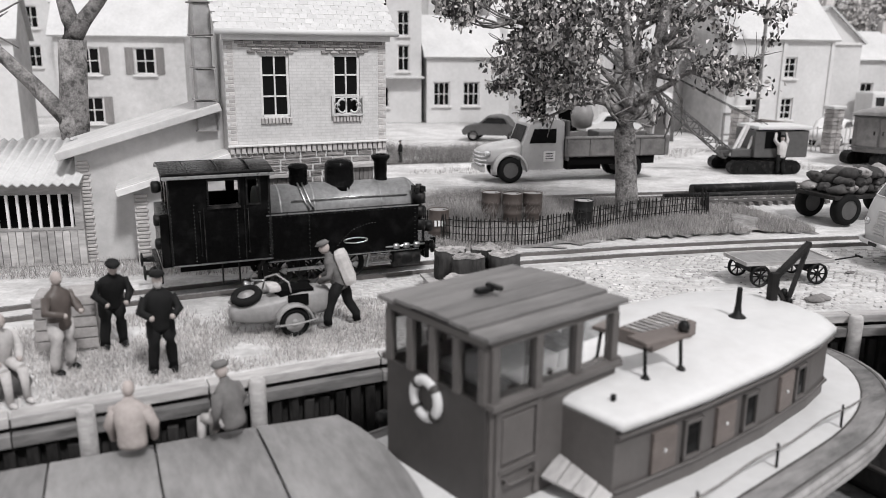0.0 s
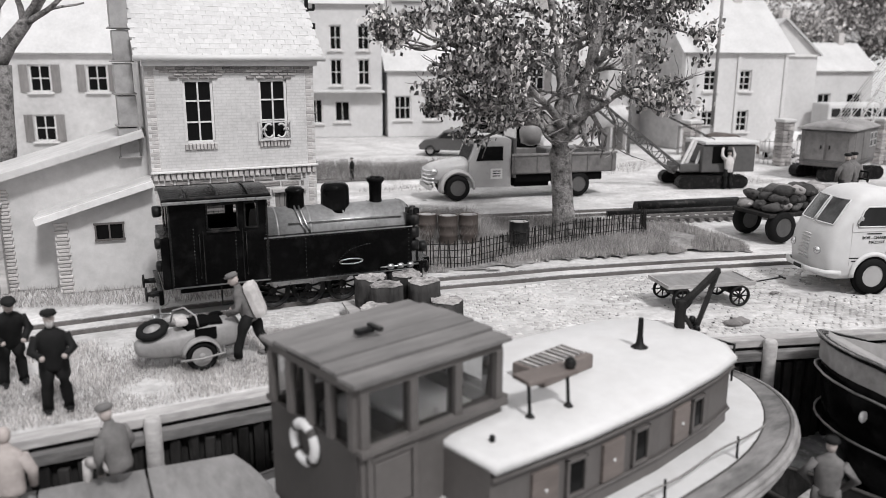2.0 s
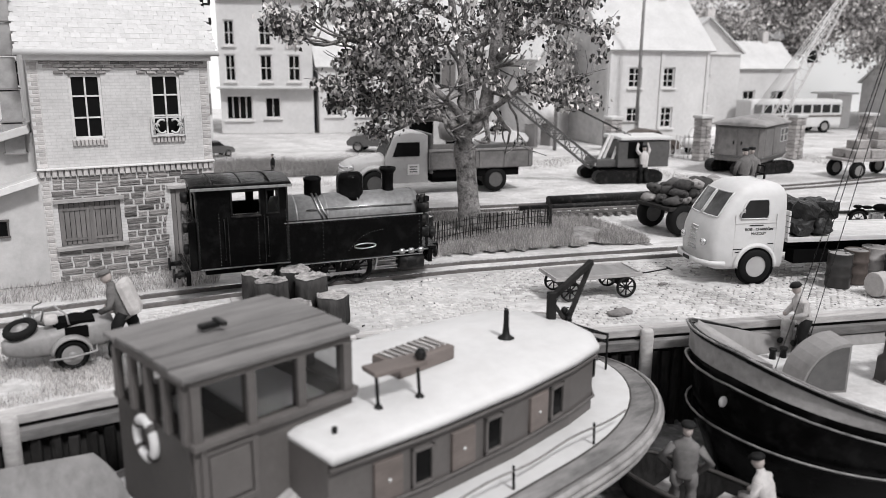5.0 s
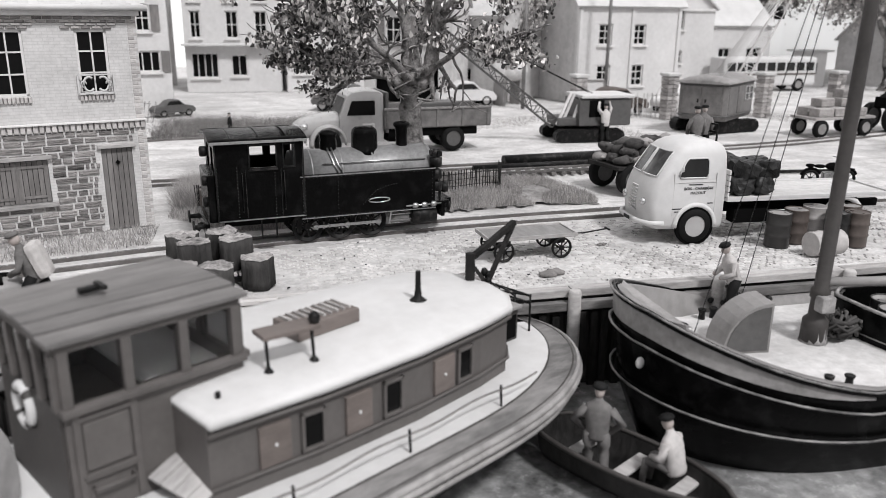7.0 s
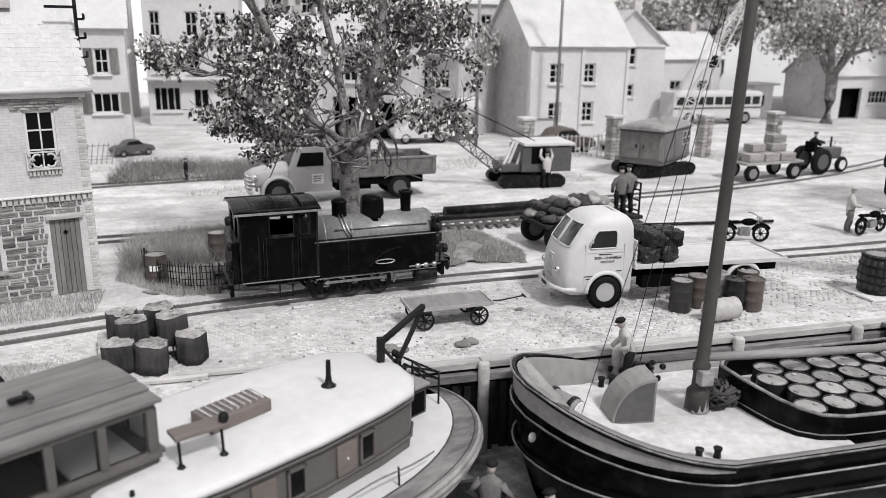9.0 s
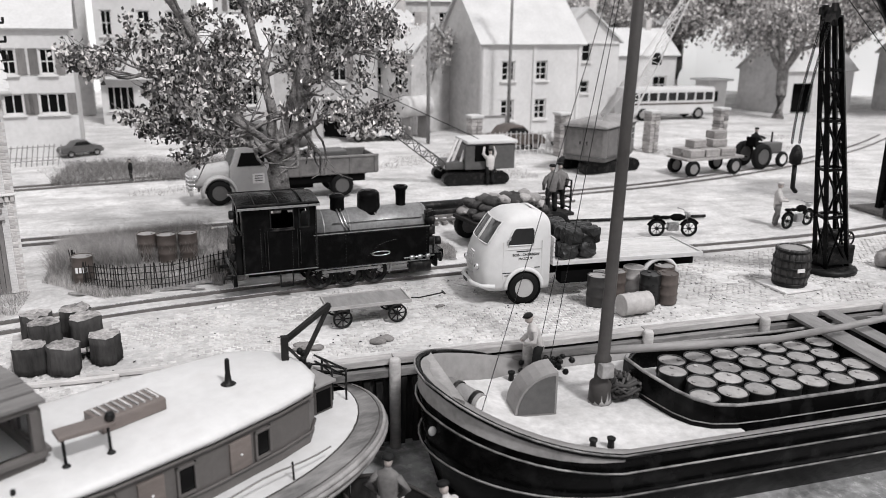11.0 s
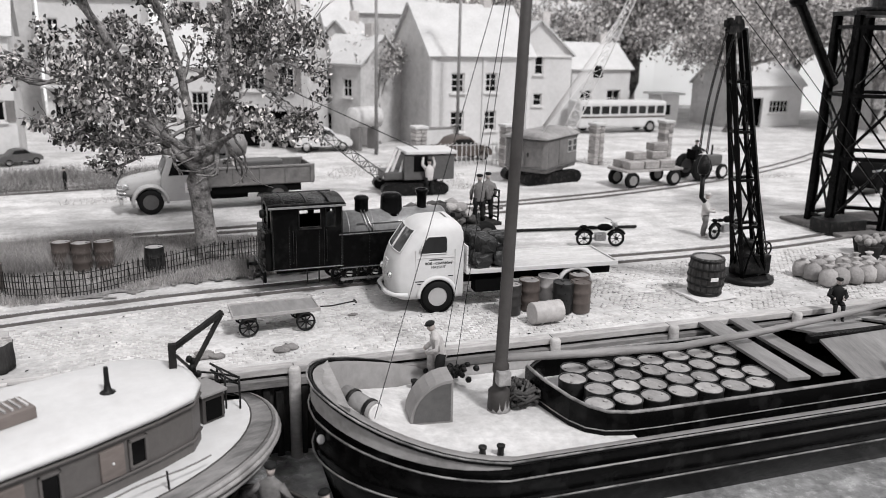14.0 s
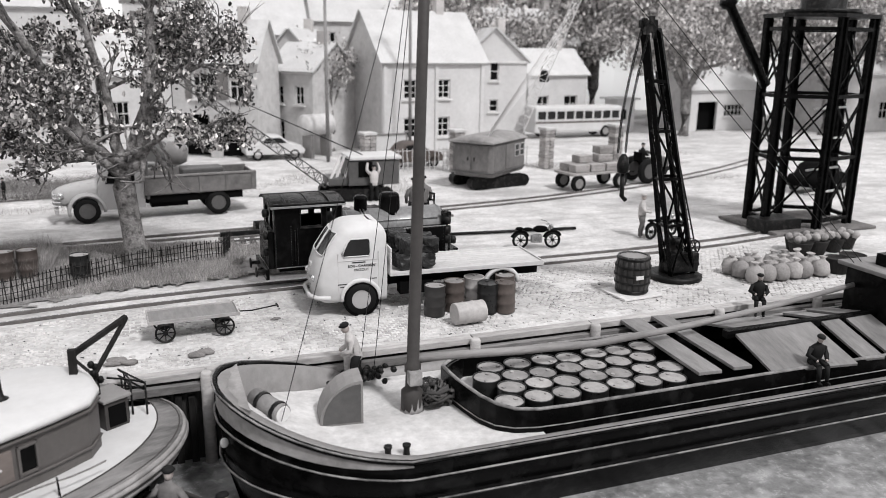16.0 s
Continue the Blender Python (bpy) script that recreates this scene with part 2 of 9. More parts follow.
def yard_patches(m, dark, amount):
    """Broad worn lanes and damp patches, longer along the quay than across it."""
    n, l = m.node_tree.nodes, m.node_tree.links
    b = n["Principled BSDF"]
    base = b.inputs["Base Color"].links[0].from_socket
    for scale, lo, hi in (((0.13, 0.5, 1.0), 0.5, 0.66), ((0.7, 1.9, 1.0), 0.52, 0.7)):
        co, mp, no, rg, mix = n.new("ShaderNodeTexCoord"), n.new("ShaderNodeMapping"), n.new("ShaderNodeTexNoise"), n.new("ShaderNodeMapRange"), n.new("ShaderNodeMixRGB")
        mp.inputs["Scale"].default_value = [v / S for v in scale]
        mp.inputs["Rotation"].default_value = (0, 0, radians(-7))
        no.inputs["Scale"].default_value, no.inputs["Detail"].default_value, no.inputs["Roughness"].default_value = 1.0, 7, 0.62
        rg.inputs["From Min"].default_value, rg.inputs["From Max"].default_value, rg.inputs["To Max"].default_value = lo, hi, amount
        l.new(co.outputs["Object"], mp.inputs[0])
        l.new(mp.outputs[0], no.inputs["Vector"])
        l.new(no.outputs[0], rg.inputs["Value"])
        l.new(rg.outputs[0], mix.inputs[0])
        l.new(base, mix.inputs[1])
        mix.inputs[2].default_value = (*dark, 1)
        base = mix.outputs[0]
    l.new(base, b.inputs["Base Color"])


yard_patches(M["ground"], grey(0.27, 0.04), 0.6)


def leaf_material(name, dark, pale, share):
    """Curled dry leaves: random dark and pale colours paint shaded leaves and lit highlights."""
    m = bpy.data.materials.new(name)
    m.use_nodes = True
    n, l = m.node_tree.nodes, m.node_tree.links
    b = n["Principled BSDF"]
    geo, ramp = n.new("ShaderNodeNewGeometry"), n.new("ShaderNodeValToRGB")
    l.new(geo.outputs["Random Per Island"], ramp.inputs[0])
    e = ramp.color_ramp.elements
    e[0].position, e[0].color = 0.0, (*grey(dark * 0.5, 0.05), 1)
    e[1].position, e[1].color = 1.0, (*grey(pale, 0.05), 1)
    mid = e.new(1 - share)
    mid.color = (*grey(dark * 1.6, 0.05), 1)
    l.new(ramp.outputs[0], b.inputs["Base Color"])
    b.inputs["Roughness"].default_value, b.inputs["Specular IOR Level"].default_value = 0.45, 0.22
    return m


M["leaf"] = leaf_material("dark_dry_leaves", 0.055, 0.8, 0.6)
# far foliage is paler: distance haze put into its leaf colours
M["farleaf"] = leaf_material("hazed_grey_foliage", 0.24, 0.7, 0.5)
M["zinc"] = material("dull_zinc", grey(0.36, 0.02), 0.6, metal=0.2, vary=0.25, grain=5, bump=0.3, stain=0.3)
M["stoneface"] = material("coarse_grooved_stone", grey(0.29, 0.06), 0.85, vary=0.6, grain=16, bump=1.0, per_piece=0.3, stretch=(0.25, 1, 2.2), bump_depth=0.12)
M["plantgrey"] = material("worn_grey_machine_paint", grey(0.15, 0.05), 0.55, vary=0.3, grain=6, bump=0.3, stain=0.4, stain_colour=grey(0.05))
M["plantroof"] = material("dusty_grey_machine_roof", grey(0.27, 0.04), 0.7, vary=0.25, grain=5, bump=0.3, stain=0.3, stain_colour=grey(0.1))
M["fieldgrey"] = material("field_grey_enamel", grey(0.27, 0.03), 0.4, vary=0.2, grain=8, bump=0.2, stain=0.25, stain_colour=grey(0.1))
M["darkplank"] = material("dark_weathered_planks", grey(0.2, 0.04), 0.85, vary=0.45, grain=10, bump=0.7, stretch=(0.25, 1, 1), per_piece=0.2, stain=0.5, stain_colour=grey(0.05))
M["shrub"] = leaf_material("dark_shrub_foliage", 0.14, 0.45, 0.3)
# rivets greyer than the black paint: their glints put into the colour
M["rivet"] = material("glint_grey_rivet", grey(0.16), 0.25, metal=0.5, vary=0.3, grain=10, bump=0)


# mesh building: all in layout units; part() and solo() scale by S


def box(bm, cx, cy, cz, sx, sy, sz, bevel=0.0, m=None, mi=0):
    h = Matrix.Translation((cx, cy, cz)) @ Matrix.Diagonal((sx, sy, sz, 1))
    if m is not None:
        h = m @ h
    r = bmesh.ops.create_cube(bm, size=1, matrix=h)
    faces = {f for v in r["verts"] for f in v.link_faces}
    for f in faces:
        f.material_index = mi
    if bevel:
        edges = list({e for v in r["verts"] for e in v.link_edges})
        q = bmesh.ops.bevel(bm, geom=edges, offset=bevel, segments=2, affect="EDGES", profile=0.6)
        for f in q["faces"]:
            f.material_index = mi
    return r


def frame_to(p0, p1):
    p0, p1 = Vector(p0), Vector(p1)
    d = p1 - p0
    return Matrix.Translation(p0) @ d.to_track_quat("Z", "Y").to_matrix().to_4x4(), d.length


def ring(bm, m, prof, n=12, caps=True, mi=0, smooth=True, a0=0.0, a1=2 * math.pi):
    """A lathe: prof of (radius, z) round m's z axis."""
    full = abs(a1 - a0 - 2 * math.pi) < 1e-6
    cnt = n if full else n + 1
    rows = [[bm.verts.new(m @ Vector((r * math.cos(a0 + (a1 - a0) * k / n), r * math.sin(a0 + (a1 - a0) * k / n), z))) for k in range(cnt)] for r, z in prof]
    for u, v in zip(rows, rows[1:]):
        for k in range(n):
            j = (k + 1) % cnt
            f = bm.faces.new((u[k], u[j], v[j], v[k]))
            f.smooth, f.material_index = smooth, mi
    if caps:
        for row, flip in ((rows[0], True), (rows[-1], False)):
            f = bm.faces.new(row[::-1] if flip else row)
            f.material_index = mi
    return rows


def rod(bm, p0, p1, r, r1=None, n=8, mi=0):
    m, h = frame_to(p0, p1)
    ring(bm, m, [(r, 0), (r if r1 is None else r1, h)], n, mi=mi)


def bar(bm, p0, p1, w, d=None, mi=0):
    """A square bar from p0 to p1."""
    m, h = frame_to(p0, p1)
    box(bm, 0, 0, h / 2, w, d or w, h, m=m, mi=mi)


def tube(bm, pts, r, n=6, mi=0):
    pts = [Vector(p) for p in pts]
    rows = []
    for i, p in enumerate(pts):
        d = (pts[min(i + 1, len(pts) - 1)] - pts[max(i - 1, 0)]).normalized()
        q = d.to_track_quat("Z", "Y").to_matrix()
        rr = r[i] if isinstance(r, (list, tuple)) else r
        rows.append([bm.verts.new(p + q @ Vector((rr * math.cos(6.28319 * k / n), rr * math.sin(6.28319 * k / n), 0))) for k in range(n)])
    for u, v in zip(rows, rows[1:]):
        for k in range(n):
            j = (k + 1) % n
            f = bm.faces.new((u[k], u[j], v[j], v[k]))
            f.smooth, f.material_index = True, mi
    for row in (rows[0][::-1], rows[-1]):
        f = bm.faces.new(row)
        f.material_index = mi


def slab(bm, outline, z0, z1, m=None, mi=0, mi_top=None):
    """A plate with the given outline (counter-clockwise x, y) between two heights."""
    m = m or Matrix()
    lo = [bm.verts.new(m @ Vector((x, y, z0))) for x, y in outline]
    hi = [bm.verts.new(m @ Vector((x, y, z1))) for x, y in outline]
    n = len(outline)
    f = bm.faces.new(lo[::-1])
    f.material_index = mi
    f = bm.faces.new(hi)
    f.material_index = mi if mi_top is None else mi_top
    for k in range(n):
        f = bm.faces.new((lo[k], lo[(k + 1) % n], hi[(k + 1) % n], hi[k]))
        f.material_index = mi


def ball(bm, c, rx, ry=None, rz=None, n=8, m=None, mi=0, rough=0.0, seed=0):
    ry, rz = ry or rx, rz or rx
    h = Matrix.Translation(c) @ Matrix.Diagonal((rx, ry, rz, 1))
    if m is not None:
        h = m @ h
    r = bmesh.ops.create_uvsphere(bm, u_segments=n, v_segments=max(4, n * 2 // 3), radius=1, matrix=h)
    for v in r["verts"]:
        if rough:
            v.co += noise.noise_vector(v.co * 5 + Vector((seed, 0, 0))) * rough
        for f in v.link_faces:
            f.smooth, f.material_index = True, mi
    return r


def loft(bm, sections, closed=True, mi=0, smooth=True, caps=True):
    rows = [[bm.verts.new(p) for p in s] for s in sections]
    n = len(rows[0])
    for u, v in zip(rows, rows[1:]):
        for k in range(n if closed else n - 1):
            j = (k + 1) % n
            f = bm.faces.new((u[k], u[j], v[j], v[k]))
            f.smooth, f.material_index = smooth, mi
    if caps and closed:
        for row in (rows[0][::-1], rows[-1]):
            f = bm.faces.new(row)
            f.material_index = mi
    return rows


def mesh_of(name, bm, mats):
    me = bpy.data.meshes.new(name)
    bmesh.ops.recalc_face_normals(bm, faces=bm.faces)
    bmesh.ops.scale(bm, vec=(S, S, S), verts=bm.verts)
    bm.to_mesh(me)
    bm.free()
    for m in mats if isinstance(mats, (list, tuple)) else [mats]:
        me.materials.append(M[m])
    return me


def part(name, bm, mats, parent, label="", m=None):
    ob = new(name, mesh_of(name, bm, mats))
    ob.parent = parent
    if m is not None:
        ob.matrix_basis = m
    return tagged(ob, label)


def solo(name, bm, mats, m, label, category, group="", kind=""):
    ob = new(name, mesh_of(name, bm, mats))
    ob.matrix_basis = m
    return tagged(ob, label, category, group, kind)


def thing(name, m, label, category, group="", kind=""):
    ob = new(name)
    ob.empty_display_size = 0.01
    ob.matrix_basis = m
    return tagged(ob, label, category, group, kind)


def piece(name, me, parent, m):
    ob = new(name, me)
    ob.parent, ob.matrix_basis = parent, m
    return ob


def B():
    return bmesh.new()


rnd = random.Random(7)

# ---- the setting: ground, quay, water, tracks, backdrop ----
EDGE = [(-40.0, -11.5), (-14.0, -3.55), (-12.0, -2.75), (-7.7, -1.25), (-5.0, -0.7), (-2.6, -0.25), (0.0, -0.18), (8.0, -0.05), (16.7, 0.1), (60.0, 0.8)]
KX = [-14, -12, -10.8, -8.6, -7, -4.95, -2, 0.36, 2.8, 10, 14, 17]
KY = [0.75, 1.85, 2.2, 2.72, 3.1, 3.75, 4.25, 4.6, 4.75, 4.88, 5.2, 5.55]
TRACK = np.polyfit(KX, KY, 4)


def track_y(x):
    x = max(-15.0, min(18.0, x))
    return float(np.polyval(TRACK, x))


def edge_y(x):
    return float(np.interp(x, [p[0] for p in EDGE], [p[1] for p in EDGE]))


def ground_sheet():
    """One sheet from the quay's edge to the far end of the layout."""
    bm = B()
    xs = [-400, -120, -40] + [-40 + 0.5 * k for k in range(1, 200)] + [120, 400]
    ys = [0.0, 0.25, 0.5] + [0.5 + 0.5 * k for k in range(1, 80)] + [60, 120, 400]
    rows = []
    for x in xs:
        e = edge_y(x)
        col = []
        for y in ys:
            yy = e + y
            z = 0.02 * noise.noise(Vector((x * 0.7, yy * 0.7, 0))) if 0.3 < y < 45 else 0.0
            col.append(bm.verts.new((x, yy, z - 0.02)))
        rows.append(col)
    for u, v in zip(rows, rows[1:]):
        for k in range(len(ys) - 1):
            f = bm.faces.new((u[k], v[k], v[k + 1], u[k + 1]))
            f.smooth = True
    return solo("ground", bm, "ground", Matrix(), "pale sandy quay and yard ground with worn patches", "ground", kind="structure")


ground_sheet()


def cobbles():
    bm = B()
    for j in range(44):
        yo = 0.45 + j * 0.105
        for i in range(170):
            x = -8.2 + i * 0.155 + (0.078 if j % 2 else 0) + rnd.uniform(-0.012, 0.012)
            y = edge_y(x) + yo + rnd.uniform(-0.008, 0.008)
            if y > track_y(x) - 0.55 or noise.noise(Vector((x * 0.5, y * 0.7, 3))) + 0.5 * noise.noise(Vector((x * 2.3, y * 2.9, 8))) + rnd.uniform(-0.12, 0.12) < -0.28:
                continue
            top = rnd.uniform(-0.024, 0.007)
            a, b, c = 0.066, 0.042, 0.012
            lo = [bm.verts.new((x + sx * a, y + sy * b, -0.03)) for sx, sy in ((-1, -1), (1, -1), (1, 1), (-1, 1))]
            hi = [bm.verts.new((x + sx * (a - c), y + sy * (b - c), top)) for sx, sy in ((-1, -1), (1, -1), (1, 1), (-1, 1))]
            bm.faces.new(hi)
            for k in range(4):
                bm.faces.new((lo[k], lo[(k + 1) % 4], hi[(k + 1) % 4], hi[k]))
    solo("cobblestones", bm, "cobble", Matrix(), "worn pale grey cobblestones sunk in the quay", "cobblestones", kind="stuff")


cobbles()


def water():
    bm = B()
    v = [bm.verts.new((x, y, -1.75)) for x, y in ((-400, -400), (400, -400), (400, 4), (-400, 4))]
    bm.faces.new(v)
    solo("water", bm, "water", Matrix(), "still dark harbour water", "water", kind="structure")


water()


def quay_wall():
    wall = thing("quay_wall", Matrix(), "timber quay wall with pale capping beams and dark piles", "quay wall", kind="structure")
    bm = B()
    for (x0, y0), (x1, y1) in zip(EDGE, EDGE[1:]):
        v = [bm.verts.new(p) for p in ((x0, y0 + 0.05, -2.2), (x1, y1 + 0.05, -2.2), (x1, y1 + 0.05, -0.03), (x0, y0 + 0.05, -0.03))]
        bm.faces.new(v)
    part("backing", bm, "pile", wall)
    xs = [-14, -12.0, -9.9, -7.7, -5.0, -2.6, 0.0, 2.65, 5.3, 8.1, 11.4, 14.2, 17.2, 20.5, 24, 30]
    for x0, x1 in zip(xs, xs[1:]):
        p, q = Vector((x0 + 0.01, edge_y(x0), 0)), Vector((x1 - 0.01, edge_y(x1), 0))
        d = q - p
        m = P(p.x, p.y, -0.08, 0, 0, math.degrees(math.atan2(d.y, d.x)))
        bm = B()
        box(bm, d.length / 2, 0.08, 0.04, d.length, 0.24, 0.13, 0.015)
        part("capping_beam", bm, "planks", wall, m=m)
        bm = B()
        box(bm, d.length / 2, -0.06, -0.16, d.length, 0.14, 0.15, 0.012)
        part("waling", bm, "darkplank", wall, m=m)
    pm = B()
    box(pm, 0, 0, -1.0, 0.13, 0.1, 1.8, 0.015)
    me = mesh_of("pile", pm, "pile")
    x = -13.8
    while x < 20:
        piece("pile", me, wall, P(x, edge_y(x) - 0.02 + rnd.uniform(-0.03, 0.03), rnd.uniform(-0.34, -0.22), 0, rnd.uniform(-2, 2), rnd.uniform(-8, 8)))
        x += 0.19 + rnd.uniform(0, 0.05)
    for x in (-11.2, -9.3, -6.1, -2.6, 0.0, 2.65, 5.29, 8.11, 11.4, 14.3):
        bm = B()
        ring(bm, Matrix(), [(0.11, -1.9), (0.11, 0.02), (0.085, 0.06)], 10)
        part("mooring_post", bm, "planks", wall, "pale worn timber post", m=P(x, edge_y(x) - 0.16, 0.0))


quay_wall()


def railway(name, yfun, x0, x1, step, rail_h, label):
    tr = thing(name, Matrix(), label, "railway track", kind="structure")
    for side in (-0.3, 0.3):
        for w, za, zb, mat, nm in ((0.024, -0.02, rail_h, "rail", "rail"), (0.02, rail_h, rail_h + 0.006, "railtop", "rail_head")):
            bm = B()
            pts = []
            x = x0
            while x <= x1 + 1e-6:
                s = (yfun(x + 0.05) - yfun(x - 0.05)) / 0.1
                nn = Vector((-s, 1, 0)).normalized()
                pts.append((Vector((x, yfun(x), 0)), nn))
                x += 0.5
            secs = [[p + nn * (side + a) + Vector((0, 0, z)) for a, z in ((-w, za), (w, za), (w, zb), (-w, zb))] for p, nn in pts]
            loft(bm, secs, smooth=False)
            part(nm, bm, mat, tr)
    return tr


railway("railway_track", track_y, -15, 18, 0.3, 0.055, "narrow gauge track sunk in the quay paving")


railway("siding", lambda x: 10.7 + 0.1 * x, -22, 9, 0.3, 0.06, "siding track behind the tree")
railway("yard_track", lambda x: 12.4 + 0.012 * x * x - 0.09 * x, 6, 34, 0.3, 0.05, "yard track sunk in pale ground")
railway("far_track", lambda x: 17.9 + 0.2 * (x + 9), -26, 1, 0.3, 0.05, "far track towards the town")


def layout_room():
    """Plain sky board that closes the layout behind the town."""
    bm = B()
    pts = [(70 * math.cos(a) + 6, 62 * math.sin(a)) for a in [math.pi * k / 24 for k in range(-2, 27)]]
    for (x0, y0), (x1, y1) in zip(pts, pts[1:]):
        f = bm.faces.new([bm.verts.new(p) for p in ((x0, y0, -1), (x1, y1, -1), (x1, y1, 30), (x0, y0, 30))])
        f.smooth = True
    solo("backdrop", bm, "backdrop", Matrix(), "pale grey painted sky board with added glow", "backdrop", kind="structure")


M["backdrop"] = material("glowing_sky_board", grey(0.75), 0.95, vary=0.08, grain=0.4, bump=0)
# added glow lifts the board towards white; no lamp stands behind it
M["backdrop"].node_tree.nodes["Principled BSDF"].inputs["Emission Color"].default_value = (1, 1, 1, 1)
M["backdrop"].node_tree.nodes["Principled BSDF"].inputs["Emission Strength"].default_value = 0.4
layout_room()

# ---- the tug: local x runs to the bow ----
def hull_half(s, full=2.0, nose=2.6):
    """Half width of a rounded hull at s behind the stem."""
    t = min(1.0, max(0.0, s) / nose)
    return full * math.sqrt(max(0.0, 1 - (1 - t) ** 2.3))


def hull_outline(stem, stern, full, nose, aft=0.0, n=14, grow=0.0):
    ss = [nose * (1 - math.cos(math.pi / 2 * k / n)) for k in range(n + 1)]
    near = [(stem + grow - s, -(hull_half(s, full, nose) + grow)) for s in ss]
    out = [(stern, -(full - aft + grow))] + near[::-1] + [(x, -y) for x, y in near[1:]] + [(stern, full - aft + grow)]
    return out


def tug():
    t = thing("tugboat", P(0, 0, 0, 0, 0, 33), "small tug with taupe wheelhouse and white cabin roof", "boat")
    # hull: stacked outlines from the water to the rail, flaring up
    levels = [(-2.0, -1.15), (-1.5, -0.75), (-1.0, -0.35), (-0.62, -0.12), (-0.4, 0.0)]
    bm = B()
    loft(bm, [[Vector((x, y, z)) for x, y in hull_outline(-0.85, -13.5, 1.95, 3.2, grow=g)] for z, g in levels])
    part("hull", bm, "hull", t, "dark hull")
    bm = B()
    for z, g, mi in ((-0.66, 0.03, 0), (-0.5, 0.09, 0), (-0.42, 0.07, 0)):
        pts = [Vector((x, y, z)) for x, y in hull_outline(-0.85, -13.5, 1.95, 3.2, grow=g - 0.04)]
        tube(bm, pts, 0.05, 6)
    part("rubbing_strake", bm, "hullgrey", t, "worn grey rubbing strake")
    bm = B()
    out, mid, inn = (hull_outline(-0.85, -13.5, 1.95, 3.2, grow=g) for g in (0.02, -0.3, -0.8))
    loft(bm, [[Vector((x, y, -0.42)) for x, y in out], [Vector((x, y, -0.37)) for x, y in out], [Vector((x, y, -0.30)) for x, y in mid]], caps=False)
    # dark planks here put the board's shadow side into the colour
    part("covering_board", bm, "darkplank", t, "worn covering board along the deck edge, painted dark as its shadow side")
    for g, z in ((-0.02, -0.365), (-0.27, -0.305)):
        bm = B()
        tube(bm, [Vector((x, y, z)) for x, y in hull_outline(-0.85, -13.5, 1.95, 3.2, grow=g)], 0.014, 5)
        part("seam", bm, "taupe_dark", t, "dark seam along the covering board")
    bm = B()
    slab(bm, hull_outline(-0.85, -13.5, 1.95, 3.2, grow=-0.28), -0.42, -0.295)
    part("side_deck", bm, "white", t, "white side deck")

    # cabin
    def cabin(g, front=-2.35):
        near = [(-7.25, -1.0 - g), (-6.0, -1.12 - g), (-4.6, -1.15 - g), (-3.4, -1.08 - g), (front - 0.42, -0.98 - g), (front - 0.12 + g * 0.5, -0.72), (front + g, -0.2)]
        far = [(front + g, 0.35), (front - 0.15 + g * 0.5, 0.72), (front - 0.5, 0.95 + g), (-4.6, 1.25 + g), (-6.2, 1.35 + g), (-7.25, 1.35 + g)]
        return near + far

    bm = B()
    slab(bm, cabin(0.0), -0.34, 0.60)
    part("cabin", bm, "taupe", t, "taupe cabin side")
    bm = B()
    o = cabin(0.09)
    c = Vector((-4.6, 0, 0))
    loft(bm, [[Vector((x, y, 0.58)) for x, y in o], [Vector((x, y, 0.655)) for x, y in o],
              [Vector((x * 0.96 + c.x * 0.04, y * 0.93, 0.69)) for x, y in o], [Vector((x * 0.6 + c.x * 0.4, y * 0.5, 0.73)) for x, y in o]])
    part("cabin_roof", bm, "white", t, "white cambered cabin roof")
    bm = B()
    pts = [Vector((x, y, 0.50)) for x, y in cabin(0.04)]
    tube(bm, pts[:6], 0.035, 4)
    pts = [Vector((x, y, -0.10)) for x, y in cabin(0.03)]
    tube(bm, pts[:6], 0.025, 4)
    part("cabin_moulding", bm, "taupe", t)

    def side_y(x):
        return float(np.interp(x, [-7.25, -6.0, -4.6, -3.4, -2.8], [-1.0, -1.12, -1.15, -1.08, -0.98]))

    # near side: shuttered and open windows in turn
    for k, (x, kind) in enumerate(((-6.55, 1), (-6.1, 0), (-5.5, 1), (-5.0, 0), (-4.15, 1), (-3.75, 0))):
        ang = math.degrees(math.atan2(side_y(x + 0.1) - side_y(x - 0.1), 0.2))
        m = P(x, side_y(x), 0.17, 0, 0, ang)
        bm = B()
        if kind:
            box(bm, 0, -0.02, 0, 0.36, 0.05, 0.46, 0.01)
            pane = part("shutter", bm, "brown", t, "closed brown shutter", m=m)
            bm = B()
            ball(bm, (0, -0.05, 0.0), 0.022, n=6)
            part("knob", bm, "white", pane, "pale knob")
        else:
            box(bm, 0, -0.01, 0, 0.22, 0.03, 0.36, 0.02)
            pane = part("window", bm, "dark_glass", t, "small dark window", m=m)
            bm = B()
            for sx in (-0.13, 0.13):
                box(bm, sx, -0.02, 0, 0.04, 0.06, 0.46, 0.008)
            for sz in (-0.2, 0.21):
                box(bm, 0, -0.02, sz, 0.3, 0.06, 0.04, 0.008)
            part("frame", bm, "taupe", pane)
    # skylight with bench on the roof
    bm = B()
    box(bm, 0, 0, 0.12, 0.95, 0.5, 0.18, 0.02)
    sky = part("skylight", bm, "brown", t, "brown skylight box with pale bars", m=P(-5.15, 0.05, 0.70, 0, 0, 2))
    for k in range(9):
        bm = B()
        box(bm, -0.4 + k * 0.1, 0.02, 0.225, 0.03, 0.36, 0.03)
        part("bar", bm, "planks", sky)
    bm = B()
    box(bm, 0, 0, 0.0, 0.68, 0.3, 0.05, 0.01)
